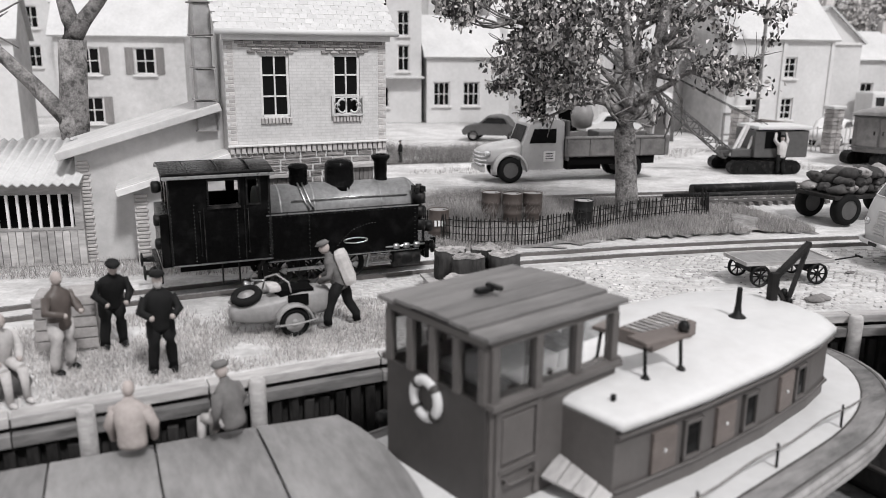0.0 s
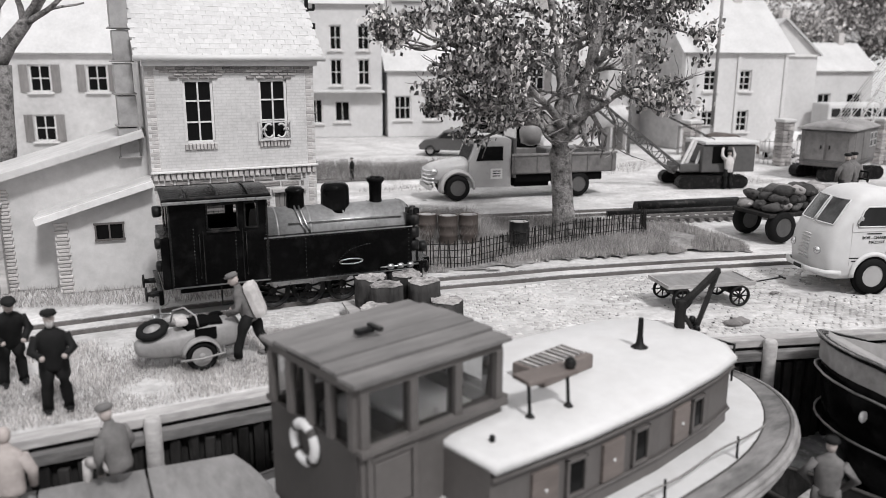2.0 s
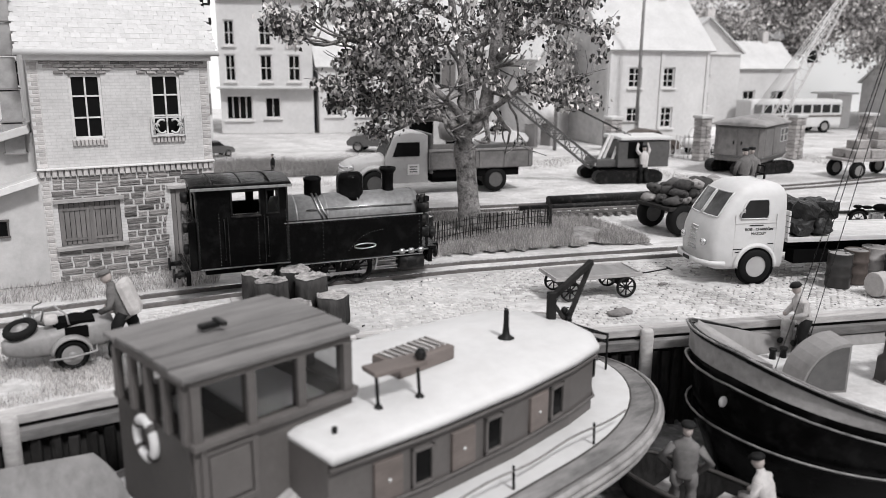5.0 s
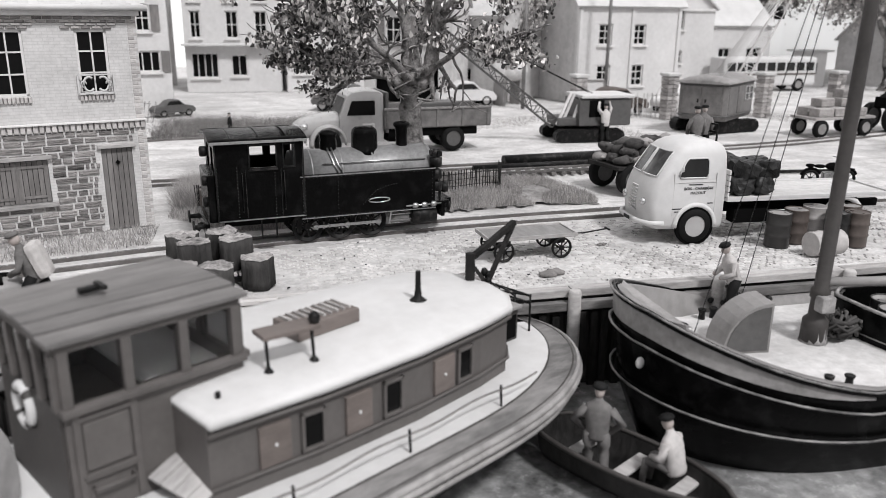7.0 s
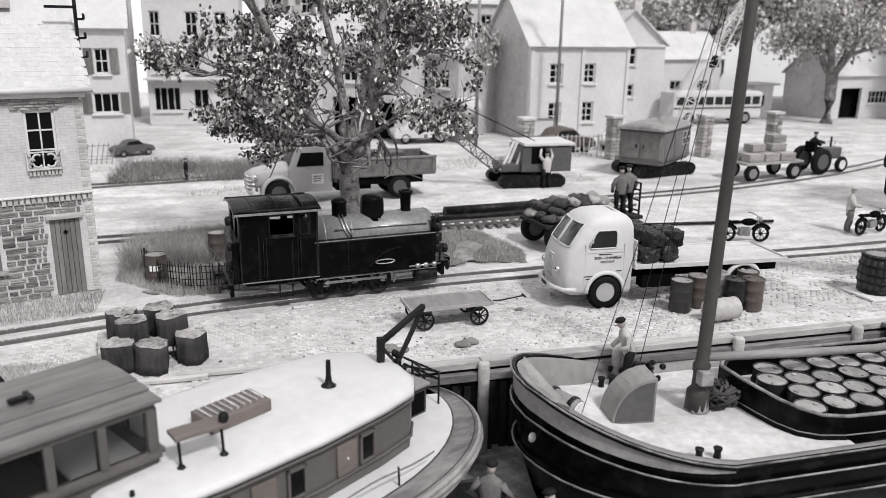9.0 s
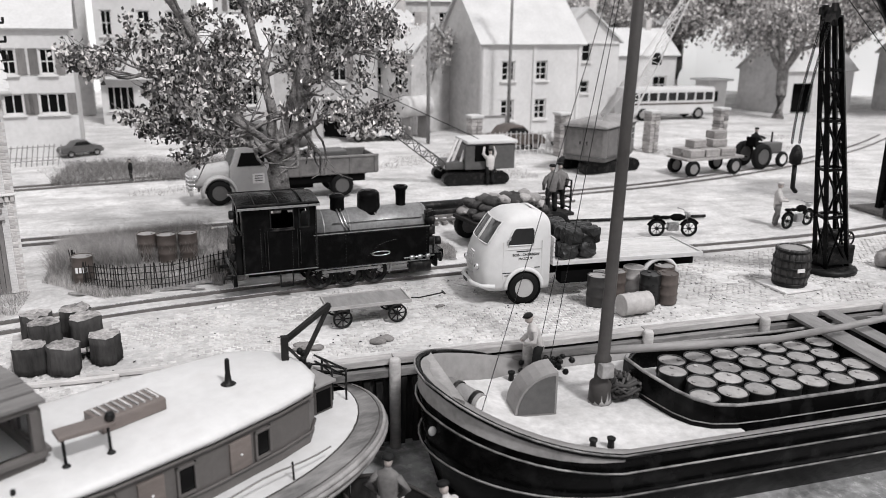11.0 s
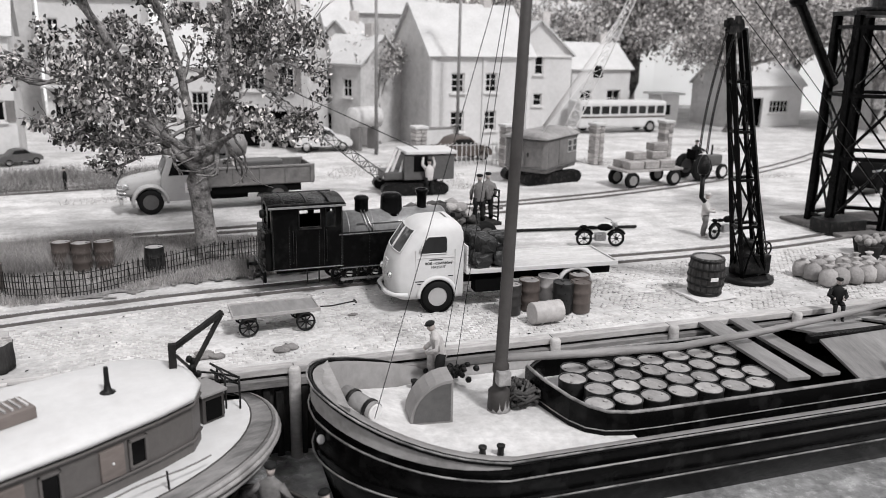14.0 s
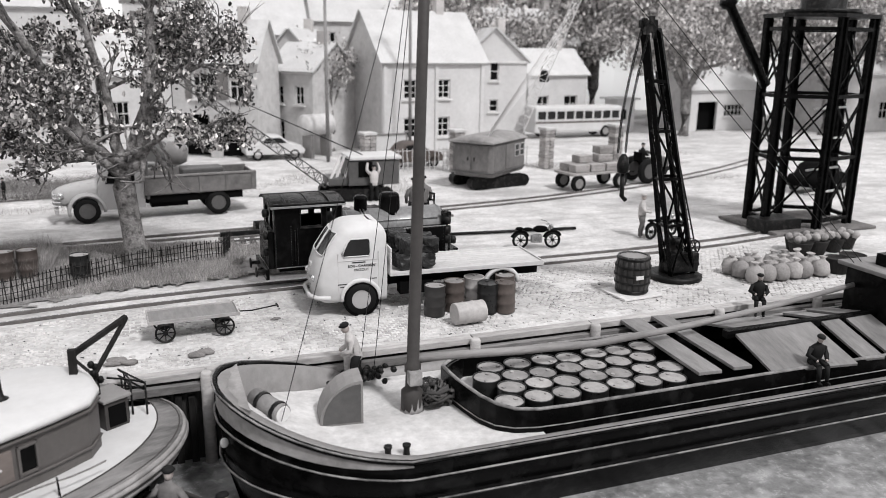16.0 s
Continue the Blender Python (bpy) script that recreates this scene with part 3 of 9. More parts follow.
    bench = part("bench", bm, "brown", t, "brown plank bench on iron legs", m=P(-5.99, -0.56, 1.12, 0, 0, -9))
    for sx in (-0.28, 0.26):
        bm = B()
        rod(bm, (sx, -0.06, 0), (sx, -0.1, -0.40), 0.02)
        ring(bm, Matrix.Translation((sx, -0.1, -0.42)), [(0.08, 0), (0.05, 0.03), (0.02, 0.07)], 8)
        part("leg", bm, "iron", bench)
    bm = B()
    ring(bm, Matrix.Translation((0.3, -0.06, 0.02)), [(0.05, 0), (0.07, 0.05), (0.06, 0.1), (0.03, 0.13)], 10)
    part("lantern", bm, "iron", bench)
    bm = B()
    ring(bm, Matrix.Translation((-3.62, -0.13, 0.70)), [(0.16, 0), (0.12, 0.03), (0.055, 0.08), (0.04, 0.2), (0.035, 0.42), (0.03, 0.44)], 10)
    part("vent_pipe", bm, "iron", t, "thin dark vent pipe")
    bm = B()
    rod(bm, (-6.95, -0.72, 0.66), (-6.95, -0.72, 0.76), 0.03)
    part("deck_fitting", bm, "iron", t)

    # wheelhouse
    x0, x1, y0, y1, z0, z1 = -8.28, -6.42, -0.28, 1.32, -0.34, 1.52
    bm = B()
    box(bm, (x0 + x1) / 2, (y0 + y1) / 2, 0.3, x1 - x0, y1 - y0, 0.05)
    wh = part("wheelhouse", bm, "taupe", t, "taupe panelled wheelhouse")
    wheelhouse_body(wh, x0, x1, y0, y1, z0, z1)
    for k in range(6):
        w = (y1 - y0 + 0.2) / 6
        bm = B()
        h = 0.05 * (1 - ((k - 2.5) / 2.5) ** 2)
        box(bm, (x0 + x1) / 2, y0 - 0.1 + w * (k + 0.5), z1 + 0.035 + h, x1 - x0 + 0.18, w - 0.012, 0.05, 0.01)
        part("roof_plank", bm, "roofplank", wh, "dark weathered roof planks")
    bm = B()
    box(bm, -7.6, 0.55, z1 + 0.17, 0.22, 0.1, 0.06, 0.02)
    box(bm, -7.5, 0.5, z1 + 0.2, 0.06, 0.22, 0.05, 0.01)
    part("roof_cleat", bm, "iron", wh)
    for (xa, ya, xb, yb, n) in ((x0, y0, x1, y0, 3), (x1, y0, x1, y1, 3), (x0, y1, x0, y0, 4), (x0, y1, x1, y1, 3)):
        bm = B()
        dx, dy = xb - xa, yb - ya
        v = [bm.verts.new(p) for p in ((xa + dx * 0.06, ya + dy * 0.06, 0.88), (xb - dx * 0.06, yb - dy * 0.06, 0.88), (xb - dx * 0.06, yb - dy * 0.06, 1.42), (xa + dx * 0.06, ya + dy * 0.06, 1.42))]
        bm.faces.new(v)
        part("pane", bm, "dusty_glass", wh, "window glass tinted to darken the room behind")
    # life ring on the aft wall
    bm = B()
    m = Matrix.Translation((x0 - 0.06, y0 + 0.88, 0.64)) @ Matrix.Rotation(radians(90), 4, "Y")
    secs = []
    for k in range(25):
        a = 6.28319 * k / 24
        cdir = Vector((math.cos(a), math.sin(a), 0))
        secs.append([m @ (cdir * (0.2 + 0.06 * math.cos(b)) + Vector((0, 0, 0.05 * math.sin(b)))) for b in [6.28319 * q / 10 for q in range(10)]])
    loft(bm, secs, caps=False)
    bmesh.ops.remove_doubles(bm, verts=bm.verts, dist=1e-4)
    ring_ob = part("life_ring", bm, "white", t, "white life ring")
    for k in range(4):
        bm = B()
        a0 = math.pi / 4 + k * math.pi / 2
        loft(bm, [[m @ (Vector((math.cos(a), math.sin(a), 0)) * (0.2 + 0.066 * math.cos(b)) + Vector((0, 0, 0.056 * math.sin(b)))) for b in [6.28319 * q / 10 for q in range(10)]] for a in (a0 - 0.16, a0, a0 + 0.16)], caps=False)
        part("band", bm, "taupe_dark", ring_ob, "dark band round the life ring")
    # steps by the wheelhouse, foredeck hatch, rails, rope
    bm = B()
    for k in range(4):
        box(bm, 0, -0.27 + k * 0.18, 0, 0.82, 0.17, 0.04, 0.008)
    part("boarding_board", bm, "planks", t, "pale sloping boarding board", m=P(-7.12, -0.62, -0.02, 8, -18, 12))
    bm = B()
    box(bm, -1.98, -0.12, -0.06, 0.42, 0.5, 0.5, 0.03)
    hatch = part("fore_hatch", bm, "taupe_dark", t, "dark companion hatch with sloped lid")
    for y in (-0.25, 0.01):
        bm = B()
        box(bm, -1.765, y, -0.07, 0.02, 0.2, 0.36, 0.008)
        part("hatch_door", bm, "dark", hatch)
    bm = B()
    box(bm, -1.98, -0.375, -0.07, 0.3, 0.02, 0.36, 0.008)
    part("hatch_door", bm, "dark", hatch)
    bm = B()
    box(bm, -1.98, -0.12, 0.22, 0.5, 0.6, 0.05, 0.015)
    part("lid", bm, "midgrey", hatch)
    for s in (0.18, 0.30):
        bm = B()
        rail = [Vector((x, y, s - 0.02)) for x, y in hull_outline(-0.85, -13.5, 1.95, 3.2, grow=-0.55)]
        tube(bm, rail[12:20], 0.018, 6)
        part("bow_rail", bm, "iron", t)
    bm = B()
    for x, y in hull_outline(-0.85, -13.5, 1.95, 3.2, grow=-0.55)[12:20:2]:
        rod(bm, (x, y, -0.33), (x, y, 0.3), 0.018)
    part("stanchion", bm, "iron", t)
    for x in (-6.7, -5.15, -3.6):
        bm = B()
        rod(bm, (x, -1.62, -0.36), (x - 0.02, -1.62, 0.0), 0.016)
        part("rail_post", bm, "iron", t)
    bm = B()
    tube(bm, [(x, -1.62, -0.03 - 0.05 * math.sin((x + 7.2) * 2.0) ** 2) for x in np.linspace(-7.6, -2.9, 20)], 0.014, 5)
    part("side_rope", bm, "rope", t)
    return t


def wheelhouse_body(wh, x0, x1, y0, y1, z0, z1):
    th = 0.07
    sill, head = 0.86, 1.44
    for side, (xa, ya, xb, yb, n) in enumerate(((x0, y0, x1, y0, 3), (x1, y0, x1, y1, 3), (x1, y1, x0, y1, 3), (x0, y1, x0, y0, 4))):
        d = Vector((xb - xa, yb - ya, 0))
        L = d.length
        m = Matrix.Translation((xa, ya, 0)) @ Matrix.Rotation(math.atan2(d.y, d.x), 4, "Z")
        bm = B()
        box(bm, L / 2, 0, (z0 + sill) / 2, L, th, sill - z0, m=m)
        # aft panel is darker than the other three
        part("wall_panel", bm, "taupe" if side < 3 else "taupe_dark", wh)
        bm = B()
        box(bm, L / 2, 0, (head + z1) / 2, L, th, z1 - head, m=m)
        part("head_rail", bm, "taupe", wh)
        if side < 3:
            bm = B()
            box(bm, L / 2, -0.035, sill, L + 0.06, th + 0.09, 0.07, 0.014, m=m)
            part("sill", bm, "taupe", wh)
        for k in range(n + 1):
            bm = B()
            box(bm, 0.05 + (L - 0.1) * k / n, -0.006, (sill + head) / 2, 0.1, th + 0.03, head - sill, 0.01, m=m)
            part("window_post", bm, "taupe", wh)
        if side == 0:
            bm = B()
            box(bm, 0.36, -0.05, 0.46, 0.44, 0.03, 0.5, 0.012, m=m)
            part("door_panel", bm, "taupe", wh)
            for px, pz, sx, sz in ((0.09, 0.3, 0.07, 1.1), (0.64, 0.3, 0.07, 1.1), (0.36, 0.14, 0.56, 0.08), (0.36, 0.76, 0.56, 0.06)):
                bm = B()
                box(bm, px, -0.05, pz, sx, 0.045, sz, 0.012, m=m)
                part("door_rail", bm, "taupe", wh)
            bm = B()
            tube(bm, [m @ Vector((0.18, -0.05, 0.02)), m @ Vector((0.18, -0.13, 0.02)), m @ Vector((0.56, -0.13, 0.02)), m @ Vector((0.56, -0.05, 0.02))], 0.02, 6)
            part("grab_rail", bm, "taupe", wh)
        for k in range(0 if side == 0 or side == 3 else 2):
            bm = B()
            box(bm, L * (k + 0.5) / 2, -0.045, 0.3, L / 2 - 0.2, 0.03, 0.7, 0.012, m=m)
            part("raised_panel", bm, "taupe", wh)


tug()


M["roofgrey"] = material("grey_weathered_boards", grey(0.22, 0.03), 0.7, vary=0.3, grain=8, bump=0.6, stretch=(1, 0.25, 1), per_piece=0.12)
# pale edge wear that also paints the hull's gloss highlights
M["wornedge"] = material("worn_edge_and_highlight", grey(0.26, 0.03), 0.5, vary=0.6, grain=5, bump=0.6, stain=0.8, stain_colour=grey(0.03))
M["sanded"] = material("sanded_deck", grey(0.55, 0.02), 0.9, vary=0.25, grain=6, bump=0.7, stain=0.35, stain_colour=grey(0.36, 0.04))
M["roofgrey_boom"] = material("grey_weathered_spar", grey(0.22, 0.04), 0.7, vary=0.35, grain=9, bump=0.5, stretch=(0.2, 1, 1))


# ---- the cargo barge: local x runs along the quay, stem at the left ----
def barge():
    b = thing("cargo_barge", P(0, 0, 0, 0, 0, 0.8), "long black cargo barge with drums in its open hold", "barge")
    cy = -2.02

    def line(full, grow=0.0, end=30.0, stem=0.08, nose=2.75):
        ss = [nose * (1 - math.cos(math.pi / 2 * k / 12)) for k in range(13)]
        half = [(stem - grow + s, hull_half(s, full, nose) + grow) for s in ss]
        return [(end, cy + full + grow)] + [(x, cy + h) for x, h in half[::-1]] + [(x, cy - h) for x, h in half[1:]] + [(end, cy - full - grow)]

    def sheer(x):
        return 0.95 * max(0.0, min(1.0, 1 - (x - 0.1) / 3.6)) ** 1.7

    def deck_z(x):
        return -0.52 + 0.95 * max(0.0, sheer(x) - 0.32)

    bm = B()
    rows = []
    for z, g in ((-2.1, -0.55), (-1.6, -0.25), (-1.2, -0.08), (-0.8, 0.0), (-0.42, 0.03)):
        k = (z + 2.1) / 1.68
        rows.append([Vector((x, y, z + sheer(x) * k * k)) for x, y in line(1.87, g)])
    loft(bm, rows, caps=False)
    part("hull", bm, "hull", b, "glossy black hull")
    for z, k in ((-0.44, 1.0), (-0.72, 0.75), (-1.12, 0.4)):
        bm = B()
        tube(bm, [Vector((x, y, z + sheer(x) * k)) for x, y in line(1.87, 0.05 if z > -1 else 0.0)], 0.045 if z > -0.5 else 0.03, 6)
        part("strake", bm, "hull", b)
        # thin pale tube: worn paint and a painted highlight in one
        bm = B()
        out = 0.085 if z > -0.5 else (0.07 if z > -1 else 0.025)
        tube(bm, [Vector((x, y, z + sheer(x) * k + (0.03 if z > -0.5 else 0.018))) for x, y in line(1.87, out)], 0.017, 5)
        part("worn_edge", bm, "wornedge", b, "worn pale line and painted highlight along the strake")
    bm = B()
    o = [(x, y) for x, y in line(1.87, 0.04) if x < 3.3]
    loft(bm, [[Vector((x, y, -0.45 + sheer(x) - 0.36 * max(0.0, 1 - x / 3.3) ** 0.8)) for x, y in o], [Vector((x, y, -0.41 + sheer(x))) for x, y in o]], closed=False)
    part("bow_band", bm, "hullgrey", b, "worn grey band along the bow")
    bm = B()
    tri = [(x, y) for x, y in line(1.87, -0.03) if x < 0.55]
    slab(bm, tri[::-1], 0.36, 0.44)
    part("stem_deck", bm, "hullgrey", b)
    # bulwark inside and deck
    bm = B()
    rows = [[Vector((x, y, -0.42 + sheer(x))) for x, y in line(1.87, 0.0)], [Vector((x, y, -0.40 + sheer(x))) for x, y in line(1.87, -0.12)], [Vector((x, y, deck_z(x) - 0.03)) for x, y in line(1.87, -0.2)]]
    loft(bm, rows, caps=False)
    part("bulwark", bm, "midgrey", b, "worn grey bulwark")
    bm = B()
    ln = [p for p in line(1.87, -0.14, 5.3)]
    hf = len(ln) // 2
    rows = [[Vector((ln[i][0], ln[i][1] + (ln[-1 - i][1] - ln[i][1]) * q / 6, deck_z(ln[i][0]))) for q in range(7)] for i in range(hf)]
    loft(bm, rows, closed=False, caps=False)
    part("fore_deck", bm, "sanded", b, "pale sanded fore deck")
    bm = B()
    for y in (cy - 1.62, cy + 1.62):
        box(bm, 17, y, -0.6, 26, 0.42, 0.12)
    part("side_deck", bm, "hull", b)
    # coaming round the hold
    x0, ya, yb = 4.25, cy - 1.38, cy + 1.3
    o = [(30, ya), (30, yb), (x0 + 0.5, yb), (x0 + 0.12, yb - 0.35), (x0 - 0.08, yb - 0.6), (x0 - 0.05, ya + 1.5), (x0 + 0.02, ya + 1.1), (x0 + 0.12, ya + 0.65), (x0 + 0.28, ya + 0.33), (x0 + 0.55, ya + 0.13), (x0 + 0.95, ya + 0.03), (x0 + 1.5, ya)]
    bm = B()
    c = [(x * 1.0 + 0.09 if x < 6 else x, y + (0.09 if y < cy else -0.09)) for x, y in o]
    zt = lambda x: -0.12 + 0.12 * max(0.0, min(1.0, (4.9 - x) / 0.7))
    loft(bm, [[Vector((x, y, -0.62)) for x, y in o[1:] + o[:1]], [Vector((x, y, zt(x))) for x, y in o[1:] + o[:1]], [Vector((x, y, zt(x))) for x, y in c[1:] + c[:1]], [Vector((x, y, -1.4)) for x, y in c[1:] + c[:1]]], closed=False, smooth=False)
    part("coaming", bm, "hull", b, "black hold coaming")
    bm = B()
    tube(bm, [Vector((x + 0.03, y + (0.03 if y < cy else -0.03), zt(x) + 0.012)) for x, y in o[1:] + o[:1]], 0.035, 6)
    part("coaming_rim", bm, "wornedge", b, "coaming rim with worn grey and painted highlight")
    bm = B()
    tube(bm, [Vector((x - 0.01, y - (0.012 if y < cy else -0.012), -0.42)) for x, y in o[1:] + o[:1]], 0.012, 5)
    part("coaming_seam", bm, "wornedge", b)
    # floor is near black: the hold's shade put into its colour
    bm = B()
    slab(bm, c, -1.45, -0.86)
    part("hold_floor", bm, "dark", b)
    # hatch boards to the right of the drums
    for xa, xb, turn in ((8.6, 9.1, -4), (9.4, 9.8, -4)):
        bm = B()
        box(bm, 0, 0, 0, xb - xa, 3.0, 0.07, 0.012)
        part("hatch_board", bm, "roofgrey", b, "grey worn hatch board", m=P((xa + xb) / 2 + 0.1, cy + 0.32, 0.0, 0, 0, turn))
    for k, (xa, xb, tilt) in enumerate(((10.25, 12.2, 0), (12.5, 13.0, 0), (13.2, 13.9, 0), (14.3, 16.8, 0), (17.0, 19.5, 0))):
        bm = B()
        box(bm, 0, 0, 0, xb - xa, 1.5, 0.06, 0.012)
        part("hatch_board", bm, "roofgrey", b, "grey worn hatch board", m=P((xa + xb) / 2, cy - 0.68, 0.05, 14, 0, -6))
        bm = B()
        box(bm, 0, 0, 0, xb - xa, 1.4, 0.06, 0.012)
        part("hatch_board", bm, "roofgrey", b, "grey worn hatch board", m=P((xa + xb) / 2 + 0.25, cy + 0.7, 0.06, -14, 0, -6))
    bm = B()
    bar(bm, (10.1, cy, 0.2), (30, cy, 0.2), 0.16)
    part("ridge_beam", bm, "hull", b)
    # mast, boom, rigging
    bm = B()
    mast0, mast1 = Vector((3.42, -1.85, -0.5)), Vector((3.72, -1.85, 11.0))
    ring(bm, frame_to(mast0, mast1)[0], [(0.2, 0), (0.2, 0.35), (0.13, 0.42), (0.125, 0.7), (0.15, 0.72), (0.15, 0.85), (0.115, 0.9), (0.1, 4.5), (0.08, 11.4)], 12)
    mast = part("mast", bm, "taupe_dark", b, "dark wooden mast with iron foot")
    bm = B()
    ring(bm, Matrix.Translation((3.43, -1.85, -0.52)), [(0.22, 0), (0.2, 0.08), (0.19, 0.34), (0.16, 0.4)], 10)
    box(bm, 3.43, -2.0, 0.16, 0.24, 0.2, 0.26, 0.03)
    part("tabernacle", bm, "wornedge", mast)
    bm = B()
    tube(bm, [(3.5, -1.85, 0.47), (5.5, -1.75, 0.31), (7.25, -1.66, 0.2), (9.15, -1.6, 0.27), (11.6, -1.5, 0.44), (14.9, -1.3, 0.74)], [0.075, 0.08, 0.075, 0.07, 0.065, 0.055], 10)
    part("boom", bm, "roofgrey_boom", b, "long grey wooden boom")
    for p0, p1, r in (((3.6, -1.85, 8.5), (1.05, -2.2, -0.2), 0.007), ((3.6, -1.85, 8.8), (2.85, -0.3, -0.3), 0.007), ((3.6, -1.85, 8.8), (3.15, -0.3, -0.3), 0.007),
                      ((3.65, -1.85, 10.0), (14.6, -1.3, 0.8), 0.008), ((3.7, -1.85, 10.6), (14.9, -1.25, 0.75), 0.008)):
        bm = B()
        rod(bm, p0, p1, r, n=5)
        part("stay", bm, "iron", b)
    # companion hood, bollards, windlass
    bm = B()
    prof = [(0.75 * (1 - math.cos(q)), 0.8 * math.sin(q)) for q in np.linspace(0, math.pi / 2, 9)] + [(0.75, 0.0)]
    loft(bm, [[Vector((x, 0, z)) for x, z in prof], [Vector((x, 0.58, z)) for x, z in prof]], smooth=False)
    hood = part("companion_hood", bm, "midgrey", b, "dark grey curved companion hood", m=P(1.72, -2.02, -0.52, 0, 0, -6))
    bm = B()
    prof2 = [(0.05 + 0.66 * (1 - math.cos(q)), 0.04 + 0.7 * math.sin(q)) for q in np.linspace(0, math.pi / 2, 9)] + [(0.71, 0.04)]
    loft(bm, [[Vector((x, -0.012, z)) for x, z in prof2], [Vector((x, 0.01, z)) for x, z in prof2]], smooth=False)
    part("hood_side", bm, "darkgrey", hood)
    for x, y in ((2.55, -3.32), (2.85, -3.36), (2.2, -0.62), (2.42, -0.6)):
        bm = B()
        ring(bm, Matrix.Translation((x, y, -0.54)), [(0.06, 0), (0.05, 0.14), (0.07, 0.17), (0.07, 0.2)], 10)
        part("bollard", bm, "iron", b)
    bm = B()
    rod(bm, (0.72, -1.35, -0.1), (1.1, -2.0, -0.18), 0.17, 0.17, n=14)
    wl = part("windlass", bm, "roofgrey", b, "grey worn windlass drum")
    for q in (0.25, 0.8):
        bm = B()
        rod(bm, (0.72 + 0.38 * q, -1.35 - 0.65 * q, -0.1 - 0.08 * q), (0.72 + 0.38 * (q + 0.1), -1.35 - 0.65 * (q + 0.1), -0.1 - 0.08 * (q + 0.1)), 0.19, 0.19, n=14)
        part("hoop", bm, "iron", wl)
    bm = B()
    rod(bm, (1.1, -2.0, -0.18), (1.115, -2.026, -0.183), 0.15, 0.14, n=14)
    part("end_plate", bm, "offwhite", wl)
    bm = B()
    ball(bm, (0.10, -2.5, -0.28), 0.07, 0.03, 0.09, n=8)
    part("hawse_plate", bm, "white", b)
    bm = B()
    rr = random.Random(3)
    for k in range(40):
        a = rr.uniform(0, 6.28)
        r = rr.uniform(0.05, 0.36)
        tube(bm, [(3.88 + r * math.cos(a + j * 0.5) * 1.1, -1.75 + r * math.sin(a + j * 0.5), -0.46 + 0.42 * rr.random() * (1 - 2 * r * r)) for j in range(6)], 0.032, 5)
    part("rope", bm, "darksack", b, "heap of dark rope and chain")
    return b


barge()


def oil_drum(name, m, body, lid, label, h=0.70, r=0.24, ribs=(0.33, 0.66), parts=True):
    d = thing(name, m, label, "drum")
    bm = B()
    prof = [(r * 0.94, 0.0), (r, 0.01), (r, 0.03)]
    for q in ribs:
        prof += [(r * 0.985, h * q - 0.03), (r * 1.055, h * q), (r * 0.985, h * q + 0.03)]
    prof += [(r * 0.985, h - 0.03), (r * 1.01, h - 0.015), (r, h), (r * 0.94, h), (r * 0.93, h - 0.025), (0.001, h - 0.025)]
    ring(bm, Matrix(), prof, 16)
    part("barrel", bm, body, d)
    bm = B()
    ring(bm, Matrix.Translation((0, 0, h - 0.024)), [(r * 0.92, 0), (r * 0.92, 0.004)], 16)
    ring(bm, Matrix.Translation((r * 0.55, 0, h - 0.022)), [(0.045, 0), (0.04, 0.025)], 8)
    ring(bm, Matrix.Translation((-r * 0.6, 0.03, h - 0.022)), [(0.025, 0), (0.02, 0.02)], 8)
    part("lid", bm, lid, d)
    return d


def barge_drums():
    first = oil_drum("oil_drum", P(4.9, -2.84, -0.84, 0, 0, 20), "drum_black", "drum_top", "black oil drum with worn grey lid standing in the hold", 0.76, 0.27)
    tagged(first, group="drums in the hold")
    for j in range(4):
        for i in range(7):
            if i == 0 and j == 0:
                continue
            x, y = 4.9 + i * 0.555 + (j % 2) * 0.27, -2.84 + j * 0.49
            copy_thing(first, P(x + rnd.uniform(-0.02, 0.02), y + rnd.uniform(-0.02, 0.02), -0.84 + rnd.uniform(-0.02, 0.03), 0, 0, rnd.uniform(0, 360)))


barge_drums()


